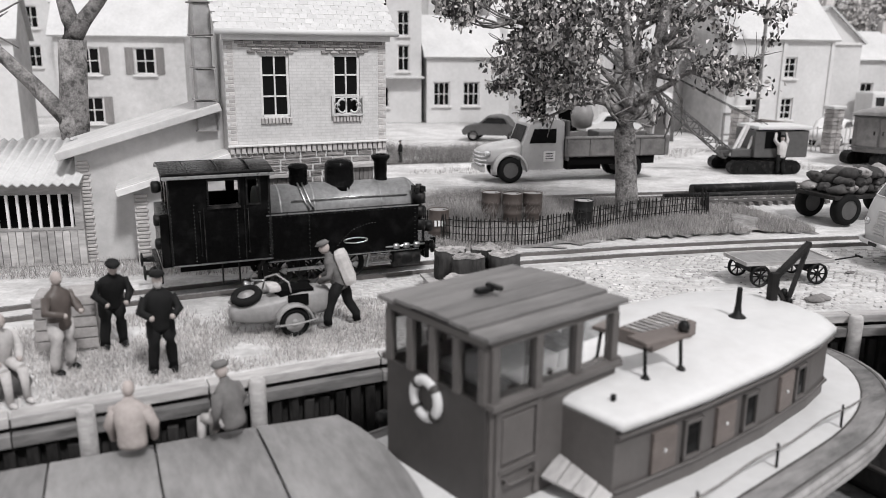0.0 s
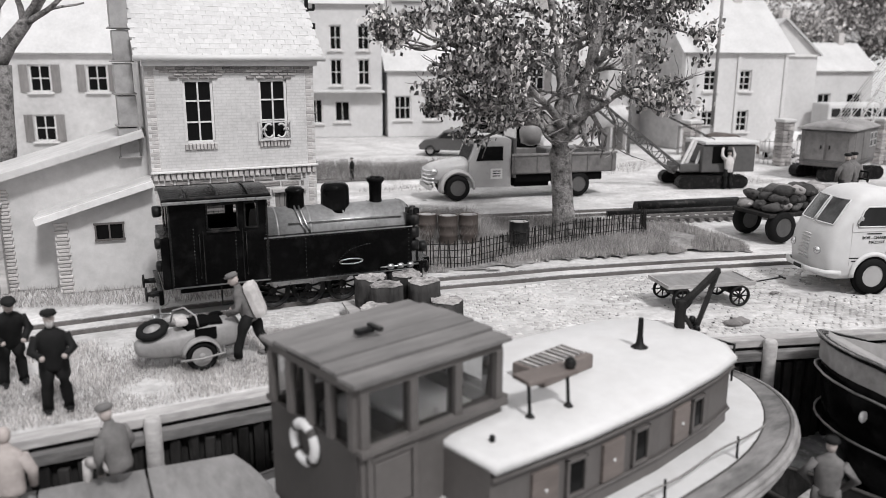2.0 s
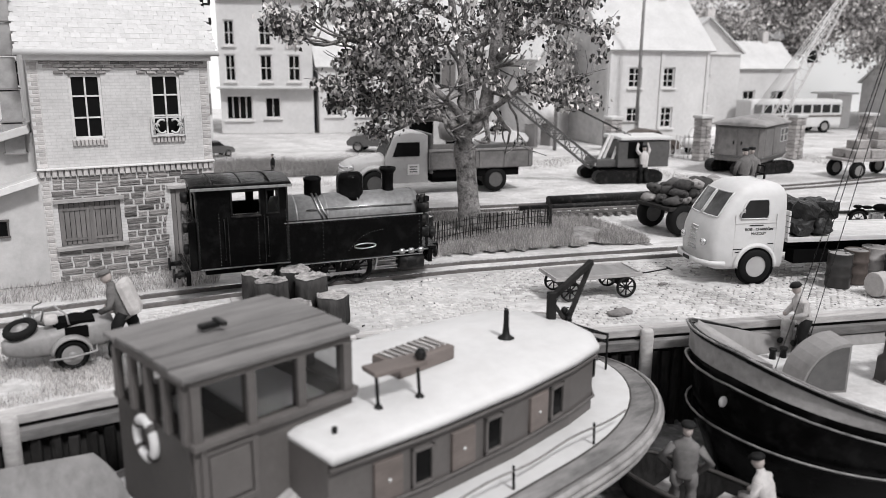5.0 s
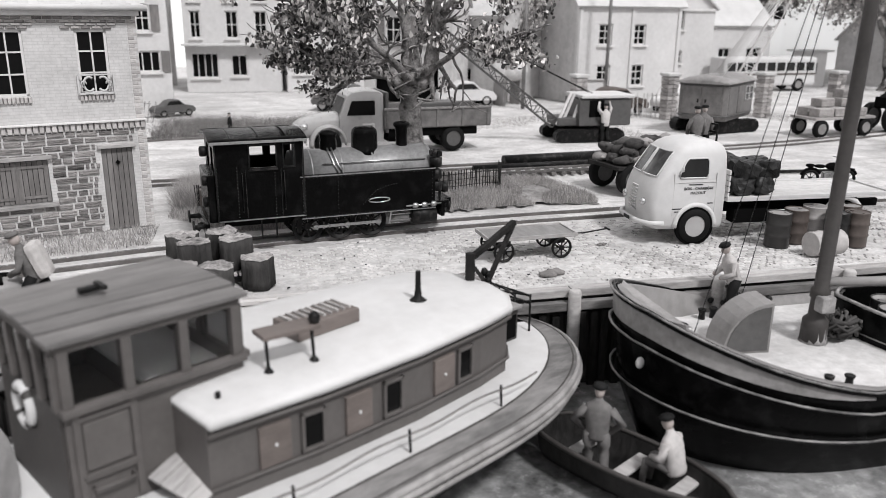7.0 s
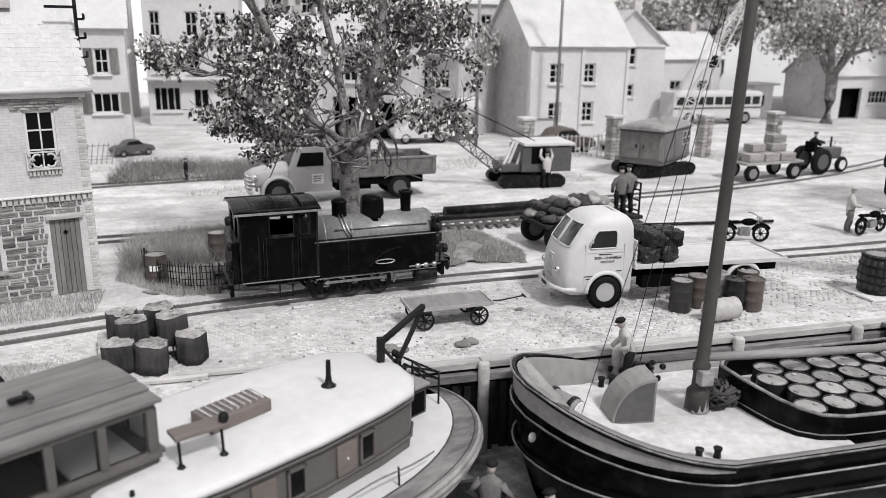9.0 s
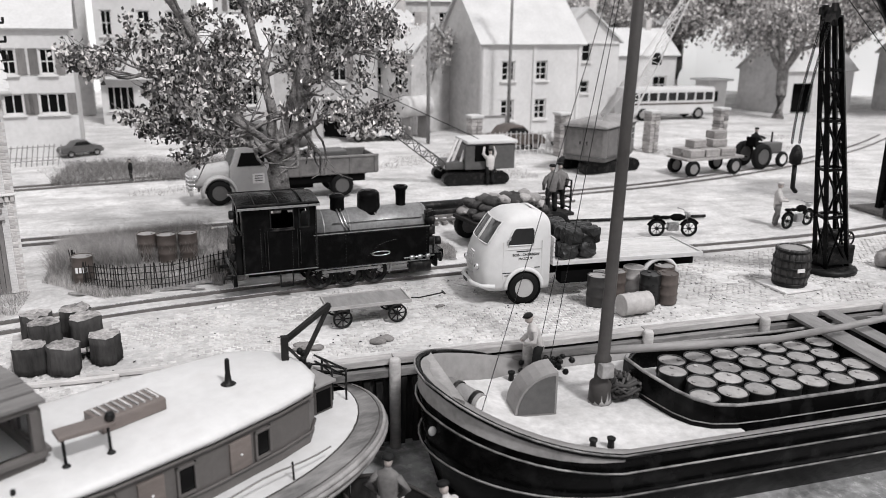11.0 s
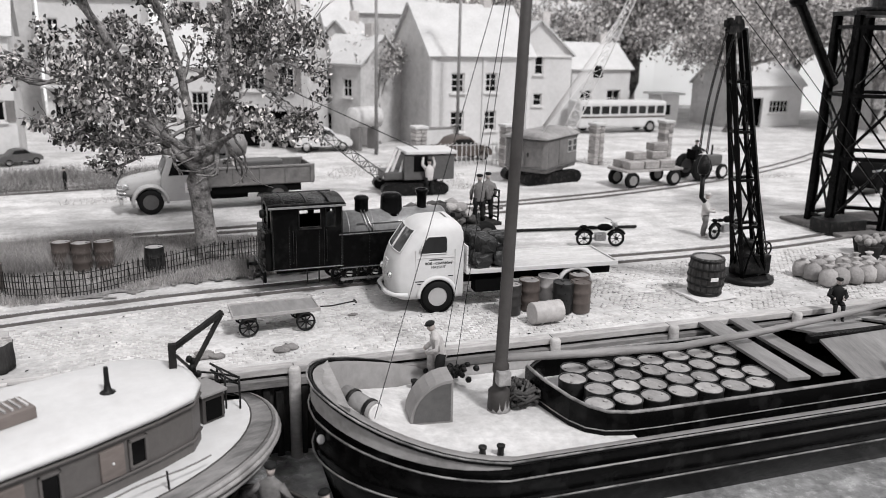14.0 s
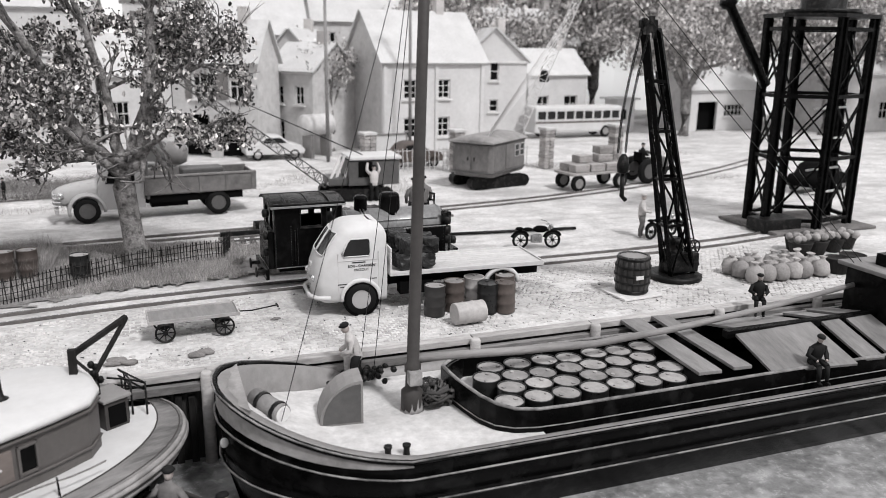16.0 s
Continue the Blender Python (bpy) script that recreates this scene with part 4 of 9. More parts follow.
# ---- the flat barge with a boarded roof at the lower left ----
def house_barge():
    b = thing("work_barge", P(-9.3, -4.05, 0, 0, 0, 17), "low barge with a grey planked cabin roof at the quay", "barge")
    bm = B()
    slab(bm, [(-9, -2.4), (2.0, -2.4), (2.6, -1.6), (2.7, 0.4), (2.2, 1.25), (-9, 1.25)], -2.0, -0.75)
    part("hull", bm, "hull", b)
    bm = B()
    slab(bm, [(-9, -2.3), (1.9, -2.3), (2.5, -1.5), (2.6, 0.4), (2.1, 1.2), (-9, 1.2)], -0.75, -0.68)
    part("deck", bm, "planks", b)

    def sec(x, y):
        return -0.2 - 0.10 * ((y + 0.4) / 1.8) ** 2 - 0.04 * max(0, x - 0.6)

    xs = [-9, -6.4, -5.2, -4.1, -2.9, -1.8, -0.7, 0.45]
    for x0, x1 in zip(xs, xs[1:]):
        bm = B()
        rows = []
        for y in np.linspace(-2.2, 1.35, 9):
            rows.append([Vector((x0 + 0.012, y, sec(x0, y) - 0.06)), Vector((x1 - 0.012, y, sec(x1, y) - 0.06)), Vector((x1 - 0.012, y, sec(x1, y))), Vector((x0 + 0.012, y, sec(x0, y)))])
        loft(bm, rows, smooth=False)
        part("roof_board", bm, "roofgrey", b, "grey weathered boards")
    bm = B()
    rows = []
    for y in np.linspace(-2.2, 1.35, 11):
        e = 1.75 - 0.28 * ((y + 0.4) / 1.8) ** 2
        rows.append([Vector((0.47, y, sec(0.45, y) - 0.06)), Vector((e, y, sec(e, y) - 0.06)), Vector((e, y, sec(e, y))), Vector((0.47, y, sec(0.45, y)))])
    loft(bm, rows, smooth=False)
    part("roof_board", bm, "roofgrey", b, "grey weathered boards")
    bm = B()
    box(bm, -4.0, -0.4, -0.53, 9.6, 3.2, 0.4)
    part("cabin_wall", bm, "taupe_dark", b)
    for x, y in ((2.25, 0.95), (2.45, 0.6), (2.0, 1.05)):
        bm = B()
        ring(bm, Matrix.Translation((x, y, -0.68)), [(0.1, 0), (0.09, 0.3), (0.12, 0.32), (0.12, 0.4), (0.06, 0.44)], 10)
        part("bollard", bm, "iron", b, "iron bollard with pale top")


house_barge()


def rowing_boat():
    b = thing("rowing_boat", P(-0.35, -3.35, -1.72, 0, 0, -58), "dark wooden rowing boat floating between the boats", "rowing boat")
    bm = B()
    xs = np.linspace(-1.5, 1.5, 13)
    w = [0.02 if i == 0 else 0.52 * (1 - abs((x + 0.15) / 1.66) ** 2.4) ** 0.7 for i, x in enumerate(xs)]
    outer = [[Vector((x, h * s, z)) for h, z in ((-1, 0.52), (-0.9, 0.25), (-0.5, 0.03), (0, 0), (0.5, 0.03), (0.9, 0.25), (1, 0.52))] for x, s in zip(xs, w)]
    inner = [[Vector((x, h * max(0.01, s - 0.05), z)) for h, z in ((-1, 0.52), (-0.9, 0.28), (-0.5, 0.09), (0, 0.06), (0.5, 0.09), (0.9, 0.28), (1, 0.52))] for x, s in zip(xs, w)]
    loft(bm, outer, closed=False)
    loft(bm, inner, closed=False)
    part("hull", bm, "pile", b)
    for sgn in (-1, 1):
        bm = B()
        tube(bm, [Vector((x, sgn * s, 0.53)) for x, s in zip(xs, w)], 0.035, 6)
        part("gunwale", bm, "taupe_dark", b)
    for x in (-0.75, 0.0, 0.75):
        bm = B()
        box(bm, x, 0, 0.34, 0.2, 0.84, 0.04, 0.01)
        part("thwart", bm, "planks", b, "pale plank seat")


rowing_boat()


# ---- the quayside house: local x along the facade, -y to the water ----
def wall_with_holes(bm, w, h, th, holes, y=0.0, z0=0.0, x0=0.0):
    """A wall from x0 to x0 + w with rectangular openings (xa, xb, za, zb) right through."""
    xs = sorted({x0, x0 + w, *[v for a in holes for v in a[:2]]})
    zs = sorted({z0, z0 + h, *[v for a in holes for v in a[2:]]})
    for xa, xb in zip(xs, xs[1:]):
        for za, zb in zip(zs, zs[1:]):
            cx, cz = (xa + xb) / 2, (za + zb) / 2
            if any(a[0] < cx < a[1] and a[2] < cz < a[3] for a in holes):
                continue
            box(bm, cx, y + th / 2, cz, xb - xa, th, zb - za)
    bmesh.ops.remove_doubles(bm, verts=bm.verts, dist=1e-5)


def sash(parent, x0, x1, z0, z1, rows, cols, y=0.06, mat="offwhite", t=0.05):
    bm = B()
    w, h = x1 - x0, z1 - z0
    for sx in (x0 + t / 2, x1 - t / 2):
        box(bm, sx, y, (z0 + z1) / 2, t, 0.05, h, 0.006)
    for sz in (z0 + t / 2, z1 - t / 2):
        box(bm, (x0 + x1) / 2, y, sz, w, 0.05, t, 0.006)
    for k in range(1, cols):
        box(bm, x0 + w * k / cols, y, (z0 + z1) / 2, t * 0.6, 0.04, h)
    for k in range(1, rows):
        box(bm, (x0 + x1) / 2, y, z0 + h * k / rows, w, 0.04, t * 0.6)
    win = part("window", bm, mat, parent, "pale glazing bars")
    for i in range(cols):
        for j in range(rows):
            bm = B()
            box(bm, x0 + w * (i + 0.5) / cols, y + 0.02, z0 + h * (j + 0.5) / rows, w / cols - 0.01, 0.01, h / rows - 0.01)
            part("pane", bm, "dark_glass", win)
    return win


BRICKS = {}


def brick(size, mat):
    key = (size, mat)
    if key not in BRICKS:
        bm = B()
        sx, sy, sz = size
        c = min(0.012, sz * 0.2)
        f = [bm.verts.new((x * (sx / 2 - c), -sy, z * (sz / 2 - c))) for x, z in ((-1, -1), (1, -1), (1, 1), (-1, 1))]
        b = [bm.verts.new((x * sx / 2, 0, z * sz / 2)) for x, z in ((-1, -1), (1, -1), (1, 1), (-1, 1))]
        bm.faces.new(f)
        for k in range(4):
            bm.faces.new((b[k], b[(k + 1) % 4], f[(k + 1) % 4], f[k]))
        BRICKS[key] = mesh_of("brick", bm, mat)
    return BRICKS[key]


def quay_house():
    h = thing("brick_house", P(-10.46, 4.47, 0, 0, 0, 18.6), "two-storey pale brick house with stone ground floor and tall windows", "house")
    W, D, EAVE, BAND = 3.34, 3.4, 4.50, 2.12
    wins = [(0.69, 1.27, 2.82, 4.06), (2.18, 2.76, 2.82, 4.06)]
    low = [(0.28, 1.42, 0.72, 1.58), (2.42, 3.02, 0.0, 1.72)]
    bm = B()
    wall_with_holes(bm, W, EAVE, 0.14, wins + low)
    front = part("front_wall", bm, "brickwall", h, "pale pointed brick front wall")
    bm = B()
    box(bm, 0.07, D / 2 + 0.07, EAVE / 2, 0.14, D, EAVE)
    box(bm, W - 0.07, D / 2 + 0.07, EAVE / 2, 0.14, D, EAVE)
    for x in (0.0, W - 0.14):
        v = [(x, 0.14, EAVE), (x, D + 0.1, EAVE), (x, (D + 0.1) / 2 + 0.2, EAVE + 2.0)]
        a = [bm.verts.new(p) for p in v]
        b = [bm.verts.new((p[0] + 0.14, p[1], p[2])) for p in v]
        bm.faces.new(a)
        bm.faces.new(b[::-1])
        for k in range(3):
            bm.faces.new((a[k], a[(k + 1) % 3], b[(k + 1) % 3], b[k]))
    part("side_wall", bm, "greywall", h, "plain grey rendered gable walls")
    # near-black sheet paints the shade of the rooms behind the windows
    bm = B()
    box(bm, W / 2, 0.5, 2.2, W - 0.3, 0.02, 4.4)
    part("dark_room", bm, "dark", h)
    # roof
    for sgn, y0, y1 in ((1, -0.2, D / 2 + 0.25),):
        rise = 2.05
        L = math.hypot(y1 - y0, rise)
        a = math.degrees(math.atan2(rise, y1 - y0))
        bm = B()
        box(bm, W / 2, L / 2, 0, W + 0.3, L, 0.07, 0.015)
        roof = part("roof", bm, "slate", h, "pale slate roof slope", m=P(0, y0, EAVE - 0.05, a, 0, 0))
        rows, cols = 22, 20
        bm = B()
        box(bm, 0, 0, 0, (W + 0.28) / cols - 0.008, L / rows * 1.5, 0.008)
        me = mesh_of("slate", bm, "slate")
        for j in range(rows - 7):
            for i in range(cols):
                piece("slate", me, roof, P(-0.14 + (W + 0.28) * (i + 0.5 + (0.25 if j % 2 else -0.25)) / cols, L * (j + 0.6) / rows, 0.044 + rnd.uniform(0, 0.003), -0.7, rnd.uniform(-0.4, 0.4), 0))
        bm = B()
        L2 = math.hypot(D / 2 - 0.1, rise)
        box(bm, W / 2, -L2 / 2, 0, W + 0.3, L2, 0.07)
        part("back_slope", bm, "slate", h, m=P(0, D + 0.2, EAVE - 0.05, -math.degrees(math.atan2(rise, D / 2 - 0.1)), 0, 0))
    bm = B()
    rod(bm, (-0.2, -0.2, EAVE - 0.03), (W + 0.2, -0.2, EAVE - 0.03), 0.06, n=10)
    part("gutter", bm, "white", h, "pale half-round gutter")
    bm = B()
    box(bm, W / 2, -0.07, EAVE - 0.12, W + 0.1, 0.12, 0.12, 0.01)
    part("cornice", bm, "offwhite", h)
    bm = B()
    box(bm, W * 0.62, 1.5, EAVE + 1.95, 0.5, 0.36, 0.7, 0.02)
    part("chimney", bm, "brickpale", h, "brick chimney")
    # windows, sills, lintels, balcony
    for xa, xb, za, zb in wins:
        win = sash(h, xa, xb, za, zb, 3, 2)
        n = 9
        for k in range(n):
            piece("brick", brick((0.07, 0.05, 0.12), "brickpale"), win, P(xa - 0.03 + (xb - xa + 0.06) * (k + 0.5) / n, 0.0, za - 0.07))
        for j in range(3):
            for k in range(5 if j < 2 else 4):
                piece("brick", brick((0.17, 0.04, 0.05), "brickdark" if j == 0 else "brickpale"), win, P(xa - 0.16 + 0.19 * k + (0.09 if j % 2 else 0), 0.0, zb + 0.04 + j * 0.06))
    bm = B()
    xa, xb = 2.14, 2.80
    for z in (2.84, 3.2):
        box(bm, (xa + xb) / 2, -0.07, z, xb - xa, 0.03, 0.03)
    for x in (xa, xb):
        box(bm, x, -0.05, 3.02, 0.03, 0.07, 0.4)
    for c, s in ((2.34, 1), (2.60, -1)):
        pts = [(c + s * 0.11 * math.cos(a) * 0.9, -0.07, 3.02 + 0.14 * math.sin(a)) for a in np.linspace(0.9, 5.6, 12)]
        tube(bm, pts, 0.024, 5)
        tube(bm, [(c - s * 0.1 + s * 0.05 * math.cos(a), -0.07, 3.02 + 0.06 * math.sin(a)) for a in np.linspace(0, 5.0, 9)], 0.014, 5)
    part("balcony_rail", bm, "white", h, "white scrolled iron balcony rail")
    # band course between the storeys
    for k in range(30):
        piece("brick", brick((0.1, 0.06, 0.15), "brickpale"), front, P(0.06 + k * 0.111, 0.0, BAND + 0.06))
    bm = B()
    box(bm, W / 2, -0.045, BAND + 0.15, W + 0.04, 0.1, 0.035, 0.008)
    part("band", bm, "offwhite", h)
    # quoins and top courses
    for x0 in (0.09, W - 0.09):
        for j in range(60):
            z = 0.04 + j * 0.074
            if z > EAVE - 0.2:
                break
            piece("brick", brick((0.172 if j % 2 else 0.117, 0.005, 0.069), "brickpale"), front, P(x0 + (0.0 if j % 2 else (0.027 if x0 < 1 else -0.027)), 0.0, z))
    for j in range(2):
        for k in range(17):
            piece("brick", brick((0.17, 0.022, 0.057), "brickdark"), front, P(0.3 + k * 0.18 + 0.06 * j, 0.0, EAVE - 0.22 - j * 0.068))
    # rubble stone of the ground floor
    z = 0.06
    while z < BAND - 0.03:
        hh = 0.132
        x = 0.22 + rnd.uniform(-0.06, 0)
        while x < W - 0.22:
            w = rnd.choice((0.2, 0.27, 0.34, 0.42))
            cx = x + w / 2
            ok = cx + w / 2 < W - 0.19 and not any(a - 0.03 < cx + w / 2 and cx - w / 2 < b + 0.03 and c - 0.05 < z < d + 0.06 for a, b, c, d in low)
            if not ok and w > 0.12:
                w, cx = 0.1, x + 0.05
                ok = cx + w / 2 < W - 0.19 and not any(a - 0.03 < cx + w / 2 and cx - w / 2 < b + 0.03 and c - 0.05 < z < d + 0.06 for a, b, c, d in low)
            if ok:
                piece("stone", brick((w - 0.035, rnd.choice((0.022, 0.03)), hh - 0.03), "stoneface"), front, P(cx, 0.0, z + rnd.uniform(-0.008, 0.008), 0, rnd.uniform(-2, 2), 0))
            x += w
        z += hh
    # shutters
    bm = B()
    box(bm, 0.85, -0.03, 1.63, 1.3, 0.1, 0.08, 0.012)
    sh = part("shutter_lintel", bm, "planks", h, "pale lintel over the shutters")
    bm = B()
    box(bm, 0.85, -0.04, 0.68, 1.35, 0.13, 0.08, 0.012)
    part("shutter_sill", bm, "planks", h, "pale sill under the shutters")
    for k in range(12):
        bm = B()
        box(bm, 0.33 + k * 0.0945, 0.03, 1.15, 0.086, 0.03, 0.84, 0.006)
        part("board", bm, "shutter", sh)
    bm = B()
    for x in (0.56, 1.13):
        for zz in (0.85, 1.45):
            box(bm, x, 0.005, zz, 0.42, 0.02, 0.05)
    box(bm, 0.85, 0.0, 1.15, 0.03, 0.03, 0.84)
    part("batten", bm, "shutter", sh)
    # plank door
    bm = B()
    box(bm, 2.72, -0.03, 1.76, 0.74, 0.09, 0.08, 0.012)
    door = part("door_frame", bm, "planks", h)
    for k in range(6):
        bm = B()
        box(bm, 2.47 + k * 0.1, 0.03, 0.86, 0.092, 0.03, 1.7, 0.006)
        part("board", bm, "shutter", door)
    # small black plate paints the shade of the hole
    bm = B()
    ring(bm, Matrix.Translation((2.72, 0.0, 1.42)) @ Matrix.Rotation(radians(90), 4, "X") @ Matrix.Rotation(radians(0), 4, "Z"), [(0.05, 0), (0.05, 0.02)], 4)
    part("peephole", bm, "dark", door)
    # external chimney breast on the gable
    for k in range(7):
        bm = B()
        box(bm, -0.32 + 0.02 * (k % 2), 0.62, 2.55 + 0.62 * k + 0.28, 0.36 - 0.01 * k, 0.42 - 0.01 * k, 0.6, 0.015)
        part("chimney_section", bm, "zinc", h)
        bm = B()
        box(bm, -0.32, 0.62, 2.55 + 0.62 * k, 0.42, 0.48, 0.03, 0.006)
        part("iron_band", bm, "midgrey", h)
    # bracket post with insulators on the roof side
    bm = B()
    box(bm, W + 0.18, 0.9, 5.35, 0.07, 0.07, 1.9)
    bar(bm, (W + 0.18, 0.9, 6.15), (W - 0.42, 0.9, 6.15), 0.06)
    for z in (5.9, 5.5, 5.1):
        box(bm, W + 0.28, 0.9, z, 0.14, 0.05, 0.05)
        box(bm, W + 0.34, 0.9, z + 0.06, 0.05, 0.05, 0.12)
    part("telegraph_bracket", bm, "iron", h, "dark telegraph bracket with insulators")


quay_house()


def annex():
    a = thing("annex", Matrix(), "low plastered annex with sloping slab roofs beside the house", "annex")
    # taller back part
    A0, A1 = Vector((-13.36, 4.32, 0)), Vector((-10.6, 4.95, 0))
    d = A1 - A0
    m = Matrix.Translation(A0) @ Matrix.Rotation(math.atan2(d.y, d.x), 4, "Z")
    L = d.length
    bm = B()
    v0 = [(0, 0, 0), (L, 0, 0), (L, 0, 2.95), (0, 0, 2.12)]
    lo = [bm.verts.new(m @ Vector(p)) for p in v0]
    hi = [bm.verts.new(m @ Vector((p[0], 2.6, p[2]))) for p in v0]
    bm.faces.new(lo)
    bm.faces.new(hi[::-1])
    for k in range(4):
        bm.faces.new((lo[k], lo[(k + 1) % 4], hi[(k + 1) % 4], hi[k]))
    part("back_wall", bm, "plaster", a, "pale plastered wall")
    bm = B()
    s = math.atan2(0.83, L)
    mm = m @ Matrix.Translation((-0.2, -0.14, 2.1)) @ Matrix.Rotation(-s, 4, "Y")
    box(bm, (L + 0.1) / 2 + 0.05, 1.3, 0.06, L + 0.35, 3.0, 0.15, 0.02, m=mm)
    part("back_roof", bm, "plaster", a, "thick pale roof slab")
    for j in range(28):
        piece("brick", brick((0.2 if j % 2 else 0.26, 0.03, 0.058), "brickpale"), a, Matrix.Translation(S * (m @ Vector((0.13, 0, 0)))) @ P(0, 0, 0.04 + j * 0.072, 0, 0, math.degrees(math.atan2(d.y, d.x))))
    # lower front lean-to
    C0, C1 = Vector((-12.25, 4.05, 0)), Vector((-10.42, 4.43, 0))
    d = C1 - C0
    ang = math.atan2(d.y, d.x)
    m = Matrix.Translation(C0) @ Matrix.Rotation(ang, 4, "Z")
    L = d.length
    bm = B()
    v0 = [(0, 0, 0), (L, 0, 0), (L, 0, 2.06), (0, 0, 1.5)]
    lo = [bm.verts.new(m @ Vector(p)) for p in v0]
    hi = [bm.verts.new(m @ Vector((p[0], 0.55, p[2]))) for p in v0]
    bm.faces.new(lo)
    bm.faces.new(hi[::-1])
    for k in range(4):
        bm.faces.new((lo[k], lo[(k + 1) % 4], hi[(k + 1) % 4], hi[k]))
    part("front_wall", bm, "plaster", a, "pale plastered wall")
    bm = B()
    s = math.atan2(0.56, L)
    mm = m @ Matrix.Translation((-0.25, -0.2, 1.46)) @ Matrix.Rotation(-s, 4, "Y")
    box(bm, (L + 0.3) / 2, 0.42, 0.05, L + 0.35, 0.9, 0.12, 0.02, m=mm)
    part("front_roof", bm, "plaster", a, "thick pale roof slab")
    bm = B()
    box(bm, (L + 0.3) / 2, -0.06, 0.02, L + 0.36, 0.06, 0.13, 0.01, m=mm)
    part("eave_board", bm, "offwhite", a)
    for j in range(19):
        piece("brick", brick((0.2 if j % 2 else 0.26, 0.03, 0.058), "brickpale"), a, Matrix.Translation(S * (m @ Vector((0.13, 0, 0)))) @ P(0, 0, 0.04 + j * 0.074, 0, 0, math.degrees(ang)))
    bm = B()
    box(bm, 0.98, -0.012, 1.18, 0.5, 0.03, 0.3, m=m)
    w = part("small_window", bm, "dark_glass", a, "small dark window")
    bm = B()
    for x in (0.73, 0.98, 1.23):
        box(bm, x, -0.03, 1.18, 0.03, 0.04, 0.34, m=m)
    for z in (1.02, 1.34):
        box(bm, 0.98, -0.03, z, 0.56, 0.05, 0.035, m=m)
    part("frame", bm, "taupe", w)


annex()


def board_shed():
    s = thing("board_shed", P(-16.6, 3.95, 0, 0, 0, 4), "wooden shed with corrugated roof and barred window", "shed")
    W = 3.35
    for k in range(24):
        bm = B()
        box(bm, 0.07 + k * 0.14, 0, 0.36, 0.128, 0.06, 0.72, 0.008)
        part("board", bm, "planks", s)
    bm = B()
    box(bm, W / 2, 0.05, 1.5, W, 0.1, 0.2)
    box(bm, W / 2, 0.03, 0.72, W, 0.12, 0.06)
    box(bm, W / 2, 1.5, 0.8, W, 0.1, 1.5)
    box(bm, W - 0.08, 0.05, 0.75, 0.16, 0.12, 1.5)
    part("frame", bm, "planks", s)
    # near-black sheet paints the shade inside the shed
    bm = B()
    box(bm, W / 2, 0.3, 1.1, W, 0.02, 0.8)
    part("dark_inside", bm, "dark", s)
    for k in range(17):
        bm = B()
        box(bm, 0.1 + k * 0.19, 0.0, 1.08, 0.05, 0.05, 0.66, 0.006)
        part("window_bar", bm, "offwhite", s)
    bm = B()
    rows = []
    for k in range(120):
        x = -0.1 + k * (W + 0.15) / 119
        z = 0.03 * math.sin(k * 1.05)
        rows.append([Vector((x, -0.3, 1.62 + z)), Vector((x, 1.7, 2.25 + z)), Vector((x, 1.7, 2.29 + z)), Vector((x, -0.3, 1.66 + z))])
    loft(bm, rows)
    part("corrugated_roof", bm, "slate", s, "pale corrugated iron roof")


board_shed()


